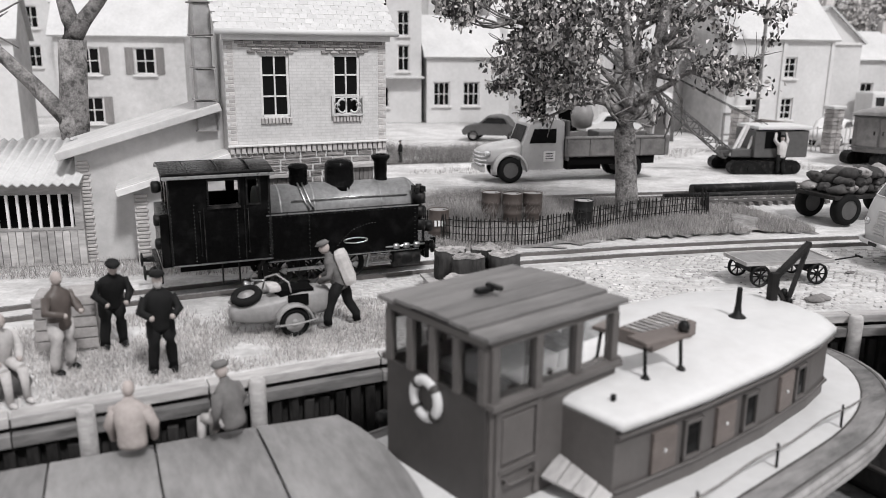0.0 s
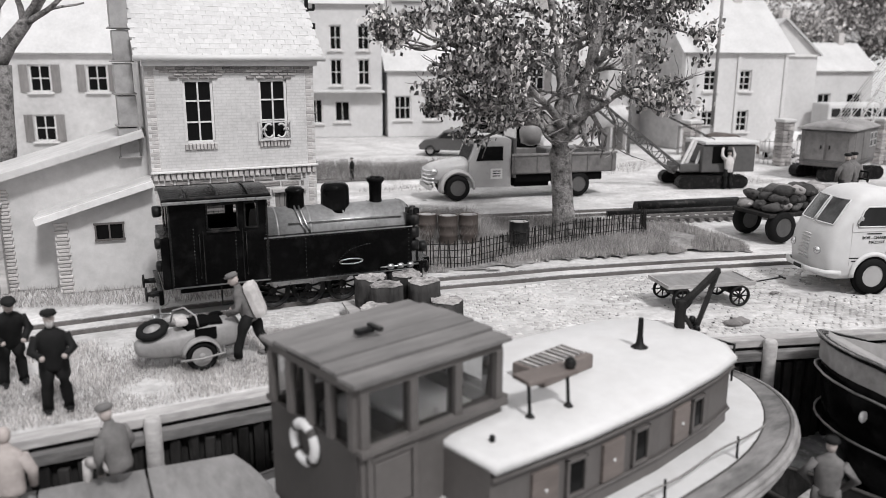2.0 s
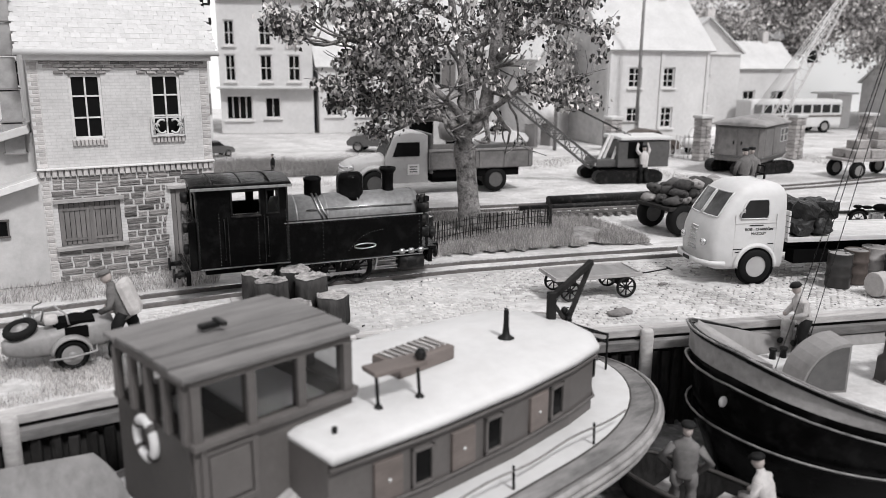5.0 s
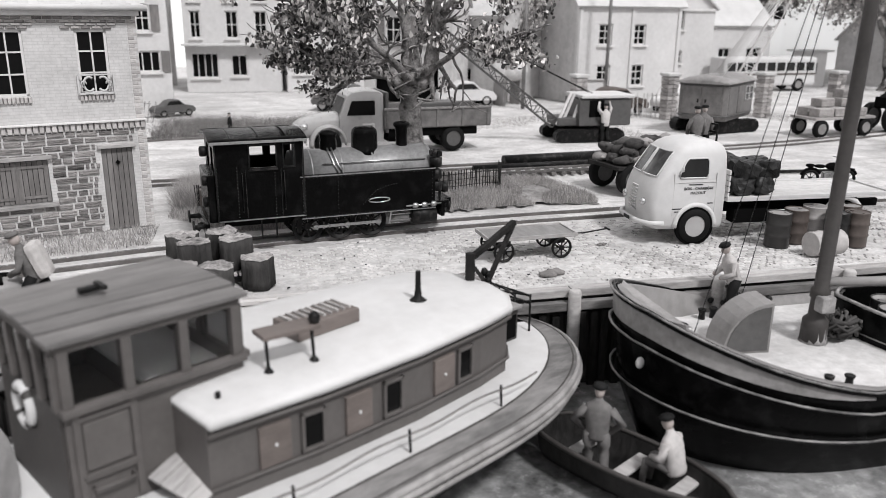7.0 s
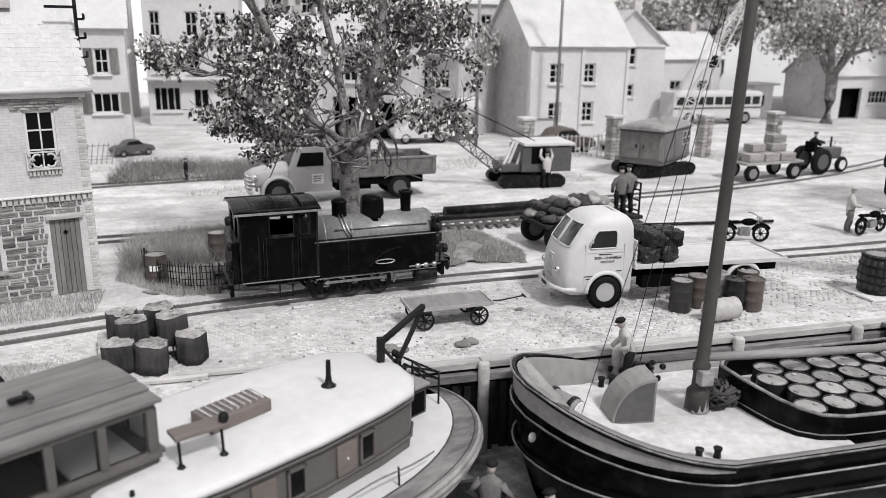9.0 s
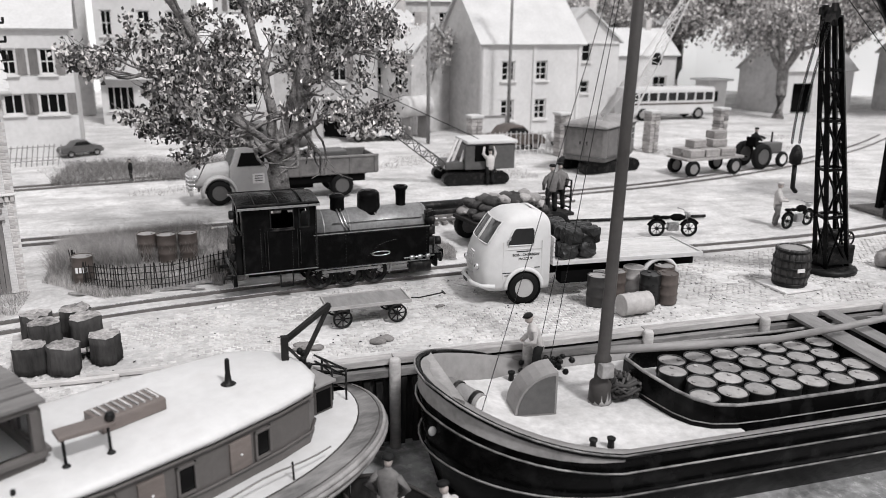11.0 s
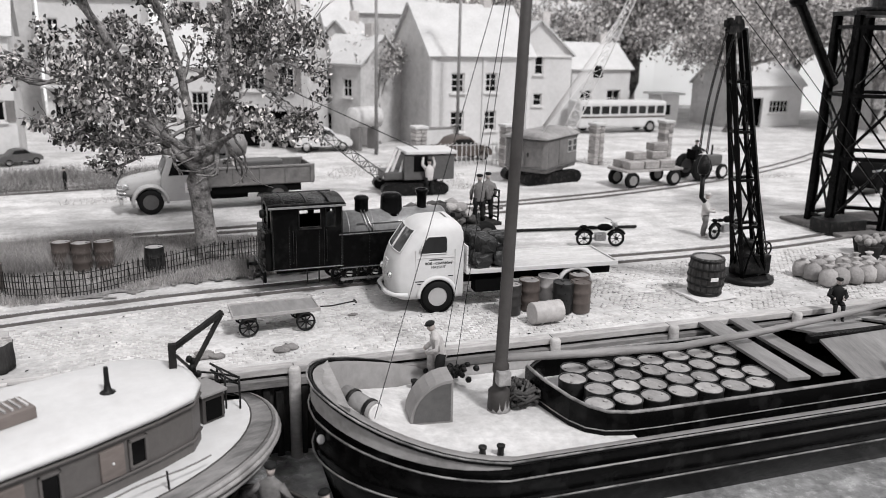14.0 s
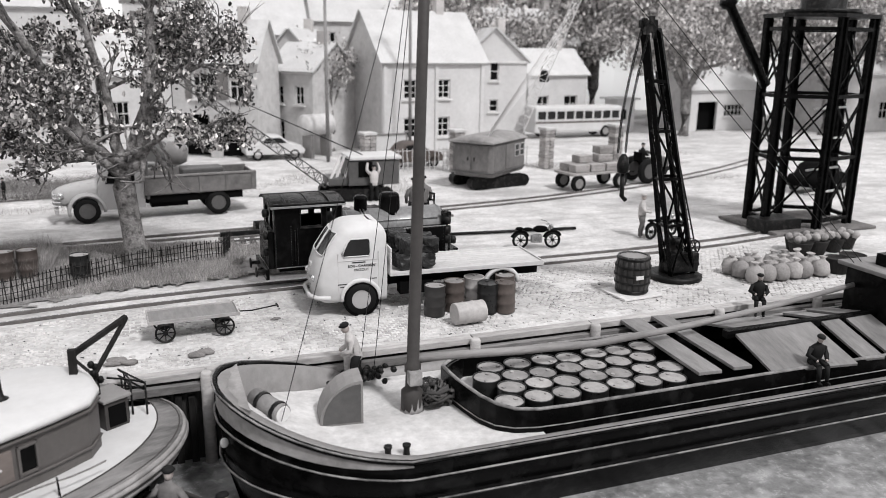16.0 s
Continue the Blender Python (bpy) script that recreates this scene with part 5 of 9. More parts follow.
# ---- the tank engine: local x forward, chimney at x = 0, rail top at z = 0 ----
def tank_engine():
    L = thing("tank_locomotive", P(0, 0, 0.06), "small black steam tank locomotive with riveted tanks on the quay track", "locomotive")
    bm = B()
    box(bm, -1.35, 0, 0.5, 4.7, 0.62, 0.22, 0.01)
    box(bm, -3.0, 0, 0.62, 1.9, 1.2, 0.1, 0.01)
    part("frame", bm, "black", L)
    # boiler and smokebox
    bm = B()
    m = Matrix.Translation((-2.35, 0, 1.25)) @ Matrix.Rotation(radians(90), 4, "Y")
    ring(bm, m, [(0.5, 0), (0.5, 2.85), (0.47, 2.9), (0.4, 2.93), (0.12, 2.96), (0.02, 2.96)], 24)
    for x in (0.35, 0.95, 1.6, 2.2, 2.8):
        ring(bm, m @ Matrix.Translation((0, 0, x)), [(0.508, 0), (0.512, 0.015), (0.508, 0.03)], 24, caps=False)
    part("boiler", bm, "boiler", L, "sooty dark grey boiler")
    # side tanks, rivets
    for sgn in (-1, 1):
        bm = B()
        box(bm, -0.9, sgn * 0.52, 0.93, 2.78, 0.34, 0.82, 0.03)
        tank = part("side_tank", bm, "black", L)
        bm = B()
        for x in np.linspace(-2.2, 0.42, 34):
            box(bm, x, sgn * 0.692, 1.31, 0.014, 0.012, 0.014)
            box(bm, x, sgn * 0.692, 0.55, 0.014, 0.012, 0.014)
        for z in np.linspace(0.6, 1.28, 10):
            for x in (-2.2, -1.55, 0.42):
                box(bm, x, sgn * 0.692, z, 0.014, 0.012, 0.014)
        for q in range(16):
            t = q / 15
            box(bm, -1.05 + 0.55 * t + 0.3 * max(0, t - 0.5), sgn * 0.692, 0.72 + 0.36 * math.sin(t * 1.57), 0.014, 0.012, 0.014)
        part("rivets", bm, "rivet", tank)
        bm = B()
        pts = [(-0.72 + 0.17 * math.cos(a) * (1.3 if abs(math.cos(a)) > 0.5 else 1), sgn * 0.70, 0.78 + 0.05 * math.sin(a)) for a in np.linspace(0, 6.283, 17)]
        tube(bm, pts, 0.014, 5)
        part("step_ring", bm, "steel", tank)
        # bright bar paints the highlight along the tank's top edge
        bm = B()
        box(bm, -0.9, sgn * 0.7, 1.345, 2.78, 0.02, 0.02)
        part("tank_edge", bm, "steel", tank)
    # cab
    bm = B()
    th = 0.05
    for sgn in (-1, 1):
        wall = B()
        wall_with_holes(wall, 1.9, 1.56, th, [(0.72, 1.3, 1.58, 1.98), (1.45, 1.7, 1.58, 2.0)], z0=0.58, x0=0.0)
        for v in wall.verts:
            v.co = Vector((v.co.x - 3.75, sgn * 0.68 + (v.co.y - th / 2), v.co.z))
        part("cab_side", wall, "black", L)
        bm2 = B()
        for (xa, xb) in ((-3.03, -2.45), (-2.3, -2.05)):
            for x in (xa, xb):
                box(bm2, x, sgn * 0.71, 1.78, 0.03, 0.02, 0.44)
            for z in (1.57, 2.0):
                box(bm2, (xa + xb) / 2, sgn * 0.71, z, xb - xa + 0.03, 0.02, 0.03)
        box(bm2, -2.74, sgn * 0.72, 1.54, 0.62, 0.05, 0.025)
        part("window_trim", bm2, "iron", L)
        # bright bar paints the highlight along the cab's bottom edge
        bm2 = B()
        box(bm2, -2.8, sgn * 0.712, 0.6, 1.9, 0.015, 0.022)
        part("cab_edge", bm2, "steel", L)
        bm2 = B()
        for x in (-3.72, -3.3, -2.5, -1.9):
            for z in np.linspace(0.66, 1.6, 16):
                box(bm2, x, sgn * 0.708, z, 0.014, 0.012, 0.014)
        part("cab_rivets", bm2, "rivet", L)
    wall_with_holes(bm, 1.32, 1.5, th, [(-0.52, -0.2, 1.6, 1.95), (0.2, 0.52, 1.6, 1.95)], z0=0.62, x0=-0.66)
    for v in bm.verts:
        v.co = Vector((-1.9 + v.co.y, v.co.x, v.co.z))
    part("cab_front", bm, "black", L)
    bm = B()
    wall_with_holes(bm, 1.32, 1.56, th, [(-0.5, -0.15, 1.5, 1.95), (0.15, 0.5, 1.5, 1.95)], z0=0.58, x0=-0.66)
    for v in bm.verts:
        v.co = Vector((-3.75 + v.co.y, v.co.x, v.co.z))
    part("cab_back", bm, "black", L)
    bm = B()
    secs = []
    for x in (-3.86, -1.78):
        arc = [(y, 2.1 + 0.11 * (1 - (y / 0.8) ** 2)) for y in np.linspace(-0.8, 0.8, 13)]
        secs.append([Vector((x, y, z)) for y, z in arc] + [Vector((x, y, z - 0.045)) for y, z in arc[::-1]])
    loft(bm, secs)
    roof = part("cab_roof", bm, "black", L, "curved black cab roof")
    bm = B()
    for sgn in (-1, 1):
        rod(bm, (-3.84, sgn * 0.74, 2.125), (-1.8, sgn * 0.74, 2.125), 0.025)
    for x in (-3.4, -2.8, -2.2):
        tube(bm, [(x, y, 2.105 + 0.11 * (1 - (y / 0.8) ** 2)) for y in np.linspace(-0.78, 0.78, 11)], 0.014, 4)
    part("roof_rib", bm, "iron", roof)
    for sgn in (-1, 1):
        # gutter edge in bright steel, a highlight put into the colour
        bm = B()
        box(bm, -2.82, sgn * 0.805, 2.075, 2.06, 0.02, 0.05, 0.006)
        part("gutter", bm, "steel", roof, "cab gutter edge with a painted highlight")
        bm = B()
        for x in (-3.74, -1.87):
            box(bm, x, sgn * 0.705, 1.35, 0.03, 0.03, 1.5)
        for x in (-3.12, -2.36):
            box(bm, x, sgn * 0.706, 1.08, 0.016, 0.02, 0.94)
        part("cab_seam", bm, "iron", L)
        for x in (-3.2, -2.3):
            bm = B()
            rod(bm, (x, sgn * 0.75, 0.75), (x, sgn * 0.75, 1.5), 0.009, n=6)
            for z in (0.76, 1.49):
                box(bm, x, sgn * 0.73, z, 0.025, 0.06, 0.025)
            part("cab_handrail", bm, "iron", L)
        # bright bar paints the highlight under the tank
        bm = B()
        box(bm, -0.9, sgn * 0.705, 0.525, 2.78, 0.02, 0.018)
        part("tank_sill", bm, "steel", L, "painted highlight along the lower edge of the tank")
        bm = B()
        for x in (0.05, 0.25, 0.45):
            ring(bm, Matrix.Translation((x, sgn * 0.68, 0.6)) @ Matrix.Rotation(radians(90), 4, "Y"), [(0.045, -0.06), (0.06, -0.03), (0.06, 0.03), (0.045, 0.06)], 10)
        rod(bm, (-0.15, sgn * 0.68, 0.6), (0.62, sgn * 0.68, 0.6), 0.02, n=8)
        part("valve_gear", bm, "steel", L, "bright steel valve rod with collars")
    # coal bunker at the back
    bm = B()
    box(bm, -3.86, 0, 1.02, 0.28, 1.28, 0.9, 0.03)
    part("bunker", bm, "black", L)
    bm = B()
    for z in (1.35, 1.9, 0.95):
        ring(bm, Matrix.Translation((-3.98, -0.45, z)) @ Matrix.Rotation(radians(-90), 4, "Y"), [(0.08, -0.05), (0.1, 0.0), (0.1, 0.08), (0.07, 0.1)], 10)
    part("rear_lamp", bm, "iron", L)
    # domes and chimney
    bm = B()
    ring(bm, Matrix.Translation((-1.56, 0, 1.62)), [(0.2, 0), (0.17, 0.08), (0.165, 0.38), (0.18, 0.4), (0.18, 0.44), (0.12, 0.49), (0.02, 0.5)], 16)
    part("safety_valve", bm, "black", L)
    bm = B()
    ring(bm, Matrix.Translation((-0.8, 0, 1.62)), [(0.34, 0), (0.27, 0.08), (0.265, 0.4), (0.25, 0.47), (0.2, 0.52), (0.1, 0.54), (0.02, 0.545)], 20)
    part("steam_dome", bm, "black", L, "glossy black steam dome")
    bm = B()
    ring(bm, Matrix.Translation((0, 0, 1.62)), [(0.2, 0), (0.13, 0.1), (0.115, 0.18), (0.125, 0.46), (0.17, 0.52), (0.175, 0.57), (0.15, 0.59), (0.1, 0.58), (0.09, 0.3)], 18, caps=False)
    part("chimney", bm, "black", L, "flared black chimney")
    bm = B()
    for s in (-0.06, 0.02):
        tube(bm, [(-1.56 + s, -0.16, 1.78), (-1.54 + s, -0.34, 1.66), (-1.5 + s, -0.47, 1.5), (-1.44 + s, -0.5, 1.36)], 0.02, 6)
    part("pipe", bm, "steel", L)
    bm = B()
    tube(bm, [(-1.8, -0.46, 1.52), (-0.5, -0.46, 1.53), (0.35, -0.45, 1.5)], 0.014, 5)
    part("handrail", bm, "steel", L)
    # smokebox front, pump, lamps
    bm = B()
    ring(bm, Matrix.Translation((0.58, 0, 1.25)) @ Matrix.Rotation(radians(90), 4, "Y"), [(0.42, 0), (0.4, 0.04), (0.2, 0.1), (0.03, 0.11)], 20)
    box(bm, 0.69, 0, 1.25, 0.05, 0.05, 0.4)
    part("smokebox_door", bm, "black", L)
    bm = B()
    for z in (0.95, 1.2, 1.45):
        ring(bm, Matrix.Translation((0.56, -0.52, z - 0.1)), [(0.13, 0), (0.13, 0.18), (0.08, 0.2)], 12)
    ring(bm, Matrix.Translation((0.56, -0.52, 0.85)), [(0.06, 0), (0.06, 0.85)], 8)
    for k in range(6):
        box(bm, 0.56 + 0.1 * math.cos(k), -0.52 + 0.1 * math.sin(k), 1.6 + 0.03 * (k % 2), 0.06, 0.06, 0.1)
    part("air_pump", bm, "iron", L, "iron air pump")
    bm = B()
    ring(bm, Matrix.Translation((0.82, -0.35, 0.86)) @ Matrix.Rotation(radians(90), 4, "Y"), [(0.09, -0.1), (0.11, 0.0), (0.11, 0.06), (0.07, 0.08)], 12)
    box(bm, 0.72, -0.35, 0.74, 0.04, 0.04, 0.2)
    part("headlamp", bm, "iron", L)
    # buffer beams and buffers
    for x, s in ((0.64, 1), (-4.05, -1)):
        bm = B()
        box(bm, x, 0, 0.47, 0.08, 1.5, 0.26, 0.01)
        beam = part("buffer_beam", bm, "black", L)
        for y in (-0.45, 0.45):
            bm = B()
            ring(bm, Matrix.Translation((x, y, 0.48)) @ Matrix.Rotation(radians(90 * s), 4, "Y"), [(0.08, 0.03), (0.05, 0.05), (0.04, 0.2), (0.13, 0.21), (0.12, 0.24), (0.03, 0.25)], 14)
            part("buffer", bm, "iron", beam)
        bm = B()
        tube(bm, [(x, 0, 0.45), (x + 0.1 * s, 0, 0.42), (x + 0.14 * s, 0, 0.33), (x + 0.08 * s, 0, 0.3)], 0.03, 6)
        part("coupling_hook", bm, "iron", beam)
    bm = B()
    box(bm, 0.3, 0, 0.62, 1.0, 1.36, 0.05, 0.01)
    part("running_plate", bm, "black", L)
    # cylinders and slide bars
    for sgn in (-1, 1):
        bm = B()
        m = Matrix.Translation((0.02, sgn * 0.56, 0.36)) @ Matrix.Rotation(radians(90), 4, "Y")
        ring(bm, m, [(0.1, -0.02), (0.17, 0), (0.17, 0.5), (0.1, 0.52)], 16)
        box(bm, 0.27, sgn * 0.56, 0.55, 0.44, 0.22, 0.18, 0.03)
        part("cylinder", bm, "iron", L)
        bm = B()
        for z in (0.42, 0.3):
            box(bm, -0.2, sgn * 0.56, z, 0.5, 0.04, 0.025)
        rod(bm, (0.3, sgn * 0.62, 0.66), (-0.55, sgn * 0.62, 0.6), 0.02)
        bar(bm, (-0.42, sgn * 0.62, 0.66), (-0.5, sgn * 0.62, 0.25), 0.035)
        part("slide_bar", bm, "steel", L)
        bm = B()
        box(bm, -2.9, sgn * 0.58, 0.2, 0.3, 0.08, 0.03)
        for x in (-3.04, -2.76):
            box(bm, x, sgn * 0.58, 0.38, 0.025, 0.04, 0.4)
        part("footstep", bm, "iron", L)
    squeeze = Matrix.Translation((-3.85 * S, 0, 0)) @ Matrix.Diagonal((0.865, 1, 1, 1)) @ Matrix.Translation((3.75 * S, 0, 0))
    for ob in L.children_recursive:
        if ob.name.split(".")[0] in ("cab_side", "window_trim", "cab_edge", "cab_rivets", "cab_front", "cab_back", "cab_roof", "roof_rib", "gutter", "cab_seam", "cab_handrail"):
            ob.data.transform(squeeze)
    # wheels: parts that turn, each with spokes
    wheels = []
    R = 0.29
    bm = B()
    bar(bm, (0.05, 0, 0), (R - 0.03, 0, 0), 0.03, 0.03)
    spoke = mesh_of("spoke", bm, "iron")
    for x in (-2.12, -1.46, -0.8):
        for sgn in (-1, 1):
            bm = B()
            m = Matrix.Rotation(radians(90), 4, "X")
            ring(bm, m, [(R + 0.03, -0.035 * sgn - 0.012), (R + 0.03, -0.035 * sgn + 0.012), (R, -0.03 * sgn + 0.02), (R, 0.03), (R - 0.05, 0.032), (R - 0.05, -0.03), (R, -0.03)], 24, caps=False)
            ob = part("wheel", bm, "iron", L, m=P(x, sgn * 0.36, R))
            for k in range(10):
                piece("spoke", spoke, ob, pose(0, 0, 0, 0, k * 36, 0))
            bm = B()
            ring(bm, m, [(0.07, -0.05), (0.07, 0.05)], 10)
            part("hub", bm, "iron", ob)
            bm = B()
            box(bm, -0.16, 0, 0, 0.1, 0.035, 0.3, 0.01)
            part("counterweight", bm, "iron", ob)
            wheels.append(ob)
    rods = []
    for sgn in (-1, 1):
        bm = B()
        box(bm, -0.65, 0, 0, 1.42, 0.03, 0.06, 0.008)
        for x in (-1.3, -0.65, 0.0):
            ring(bm, Matrix.Translation((x, 0, 0)) @ Matrix.Rotation(radians(90), 4, "X"), [(0.05, -0.03), (0.05, 0.03)], 10)
        ob = part("coupling_rod", bm, "steel", L, "bright steel coupling rod", m=P(-0.8, sgn * 0.46, R - 0.13))
        rods.append((ob, sgn))
    return L, wheels, rods, R


LOCO, WHEELS, RODS, WHEEL_R = tank_engine()
# chimney's way along the track, second by second
LOCO_AT = [(0.0, -7.50), (1.5, -6.50), (3.0, -5.42), (4.0, -4.58), (5.3, -3.52), (6.5, -2.54), (8.0, -1.30), (9.0, -0.48), (10.0, 0.36), (11.3, 1.50), (12.5, 2.54), (13.5, 3.42), (14.5, 4.30), (16.0, 5.68)]


# ---- vehicles ----
def road_wheel(parent, x, y, r, w=0.2, hub="offwhite", z=None):
    bm = B()
    m = Matrix.Rotation(radians(90), 4, "X")
    ring(bm, m, [(r * 0.6, -w / 2), (r * 0.92, -w / 2), (r, -w * 0.3), (r, w * 0.3), (r * 0.92, w / 2), (r * 0.6, w / 2)], 22, caps=False)
    tyre = part("wheel", bm, "rubber", parent, m=P(x, y, r if z is None else z))
    bm = B()
    ring(bm, m, [(r * 0.62, -w * 0.45), (r * 0.6, -w * 0.25), (r * 0.3, -w * 0.2), (r * 0.25, -w * 0.1), (r * 0.25, w * 0.1), (r * 0.3, w * 0.2), (r * 0.6, w * 0.25), (r * 0.62, w * 0.45)], 18)
    ring(bm, m, [(r * 0.2, -w * 0.4), (r * 0.2, w * 0.4)], 10)
    part("hub", bm, hub, tyre)
    bm = B()
    box(bm, r * 0.44, 0, 0, r * 0.1, w * 0.7, r * 0.1)
    nut = mesh_of("wheel_nut", bm, "midgrey")
    for k in range(8):
        piece("wheel_nut", nut, tyre, pose(0, 0, 0, 0, k * 45, 0))
    return tyre


def text_mesh(body, size, mat, parent, m, name="lettering", thick=0.004):
    c = bpy.data.curves.new(name, "FONT")
    c.body, c.size, c.align_x, c.extrude = body, size * S, "CENTER", thick * S
    ob = new("text_source", c)
    me = bpy.data.meshes.new_from_object(ob.evaluated_get(bpy.context.evaluated_depsgraph_get()))
    bpy.data.objects.remove(ob)
    me.name = name
    me.materials.clear()
    me.materials.append(M[mat])
    o = new(name, me)
    o.parent, o.matrix_basis = parent, m
    return o


def cab_over_truck():
    """Local x forward, near side at -y mirrored by the pose; length along x."""
    t = thing("flatbed_truck", P(5.1, 2.72, 0, 0, 0, 178.5), "pale cab-over flatbed truck carrying coal bales and parked on the quay", "truck")
    # local: forward +x; the camera sees local +y
    W = 0.68
    secs = []
    bm = B()
    # side profile of the cab: x at each height for nose and rear
    prof = [(0.30, 2.52, 0.64, 1.02), (0.4, 2.62, 0.69, 1.02), (0.75, 2.66, 0.70, 1.02), (1.05, 2.62, 0.70, 1.02), (1.28, 2.54, 0.69, 1.02), (1.55, 2.36, 0.67, 1.02), (1.8, 2.2, 0.64, 1.03), (1.92, 2.09, 0.59, 1.07), (2.0, 1.95, 0.5, 1.13), (2.04, 1.8, 0.38, 1.22), (2.055, 1.65, 0.22, 1.35)]

    def nose_x(z, y):
        n = float(np.interp(z, [p[0] for p in prof], [p[1] for p in prof]))
        h = float(np.interp(z, [p[0] for p in prof], [p[2] for p in prof]))
        sn = min(1.0, abs(y) / h) ** (1 / 0.75)
        return n - 0.34 + 0.34 * math.sqrt(max(0.0, 1 - sn * sn)) ** 0.55

    for z, nose, half, rear in prof:
        r = []
        for k in range(17):
            a = -math.pi / 2 + math.pi * k / 16
            r.append(Vector((nose - 0.34 + 0.34 * abs(math.cos(a)) ** 0.55, half * math.copysign(abs(math.sin(a)) ** 0.75, math.sin(a)), z)))
        secs.append([Vector((rear, -half, z))] + r + [Vector((rear, half, z))])
    loft(bm, secs)
    cab = part("cab", bm, "white", t, "cream-white rounded cab")
    def flank_y(x, z):
        n = float(np.interp(z, [p[0] for p in prof], [p[1] for p in prof]))
        h = float(np.interp(z, [p[0] for p in prof], [p[2] for p in prof]))
        if x <= n - 0.34:
            return h
        c = min(1.0, (x - n + 0.34) / 0.34) ** (1 / 0.55)
        return h * math.sqrt(max(0.0, 1 - c * c)) ** 0.75

    for s in (-1, 1):
        bm = B()
        grid = []
        for j in range(7):
            z = 1.34 + 0.38 * j / 6
            xa, xb = 1.40, 2.03 - 0.17 * (j / 6) ** 1.3
            if j in (0, 6):
                xa, xb = xa + 0.03, xb - 0.03
            grid.append([Vector((xa + (xb - xa) * q / 6, s * (flank_y(xa + (xb - xa) * q / 6, z) + 0.01), z)) for q in range(7)])
        loft(bm, grid, closed=False)
        part("side_window", bm, "cab_glass", cab, "dark cab side window")
        rim = grid[0] + [g[-1] for g in grid[1:]] + grid[-1][-2::-1] + [g[0] for g in grid[-2::-1]]
        bm = B()
        tube(bm, rim, 0.017, 5)
        part("window_frame", bm, "white", cab)
        # door seam
        bm = B()
        for x in (1.22, 2.12):
            box(bm, x, s * 0.692, 1.0, 0.012, 0.02, 0.85)
        box(bm, 1.67, s * 0.696, 1.25, 0.9, 0.012, 0.012)
        box(bm, 1.33, s * 0.71, 1.16, 0.12, 0.03, 0.03)
        part("door_trim", bm, "greywall", cab)
        # split windscreen
        bm = B()
        ys, zs = np.linspace(0.035, 0.54, 6), np.linspace(1.36, 1.84, 6)
        grid = [[bm.verts.new((nose_x(z, y * (1 - 0.12 * (z - 1.36))) + 0.012, s * y * (1 - 0.12 * (z - 1.36)), z)) for y in ys] for z in zs]
        for u, v in zip(grid, grid[1:]):
            for k in range(5):
                f = bm.faces.new((u[k], u[k + 1], v[k + 1], v[k]))
                f.smooth = True
        edge = [v.co.copy() for v in grid[0]] + [g[-1].co.copy() for g in grid[1:]] + [v.co.copy() for v in grid[-1][-2::-1]] + [g[0].co.copy() for g in grid[-2::-1]]
        part("windscreen", bm, "screen_glass", cab, "split windscreen pane")
        bm = B()
        tube(bm, edge, 0.018, 5)
        part("screen_frame", bm, "white", cab)
        bm = B()
        ring(bm, Matrix.Translation((nose_x(0.84, 0.42) + 0.02, s * 0.42, 0.84)) @ Matrix.Rotation(radians(90), 4, "Y"), [(0.075, -0.06), (0.08, 0.0), (0.07, 0.03), (0.02, 0.05)], 14)
        part("headlight", bm, "chrome", t)
        bm = B()
        ring(bm, Matrix.Translation((1.98, s * 0.76, 1.52)) @ Matrix.Rotation(radians(90), 4, "Y"), [(0.04, 0), (0.05, 0.01), (0.04, 0.02)], 12)
        rod(bm, (1.98, s * 0.76, 1.5), (2.06, s * 0.64, 1.36), 0.01, n=5)
        part("mirror", bm, "chrome", cab)
        # wheel arch lip
        bm = B()
        tube(bm, [(1.62 + 0.43 * math.cos(a), s * 0.70, 0.36 + 0.43 * math.sin(a)) for a in np.linspace(-0.05, math.pi + 0.05, 16)], 0.05, 8)
        part("wheel_arch", bm, "white", cab)
        # black disc on the solid flank paints the wheel well's shade
        bm = B()
        ring(bm, Matrix.Translation((1.62, s * 0.68, 0.36)) @ Matrix.Rotation(radians(90), 4, "X"), [(0.41, -0.045), (0.41, 0.02)], 20)
        part("wheel_well", bm, "dark", cab)
    # grille slats, bumper, number bar
    for k in range(9):
        bm = B()
        box(bm, nose_x(0.62 + k * 0.06, 0.05) + 0.008, 0, 0.62 + k * 0.06, 0.04, 0.34 - 0.012 * k, 0.022, 0.005)
        part("grille_slat", bm, "greywall", cab)
    bm = B()
    tube(bm, [(2.3, -0.74, 0.44), (2.58, -0.66, 0.44), (2.71, -0.4, 0.44), (2.73, 0, 0.44), (2.71, 0.4, 0.44), (2.58, 0.66, 0.44), (2.3, 0.74, 0.44)], 0.05, 8)
    bumper = part("bumper", bm, "white", t)
    bm = B()
    box(bm, 2.79, 0.05, 0.45, 0.012, 0.26, 0.07)
    part("plate", bm, "lettering", bumper)
    # chassis and bed
    bm = B()
    for y in (-0.3, 0.3):
        box(bm, -0.7, y, 0.62, 4.2, 0.09, 0.16)
    for x in (-2.4, -1.2, 0.2):
        box(bm, x, 0, 0.62, 0.08, 0.7, 0.12)
    box(bm, 0.3, 0.45, 0.5, 0.8, 0.3, 0.3, 0.02)
    part("chassis", bm, "dark", t)
    bm = B()
    box(bm, -0.92, 0, 0.86, 3.75, 1.46, 0.06, 0.012)
    bed = part("bed", bm, "white", t, "pale plank load bed")
    for k in range(9):
        bm = B()
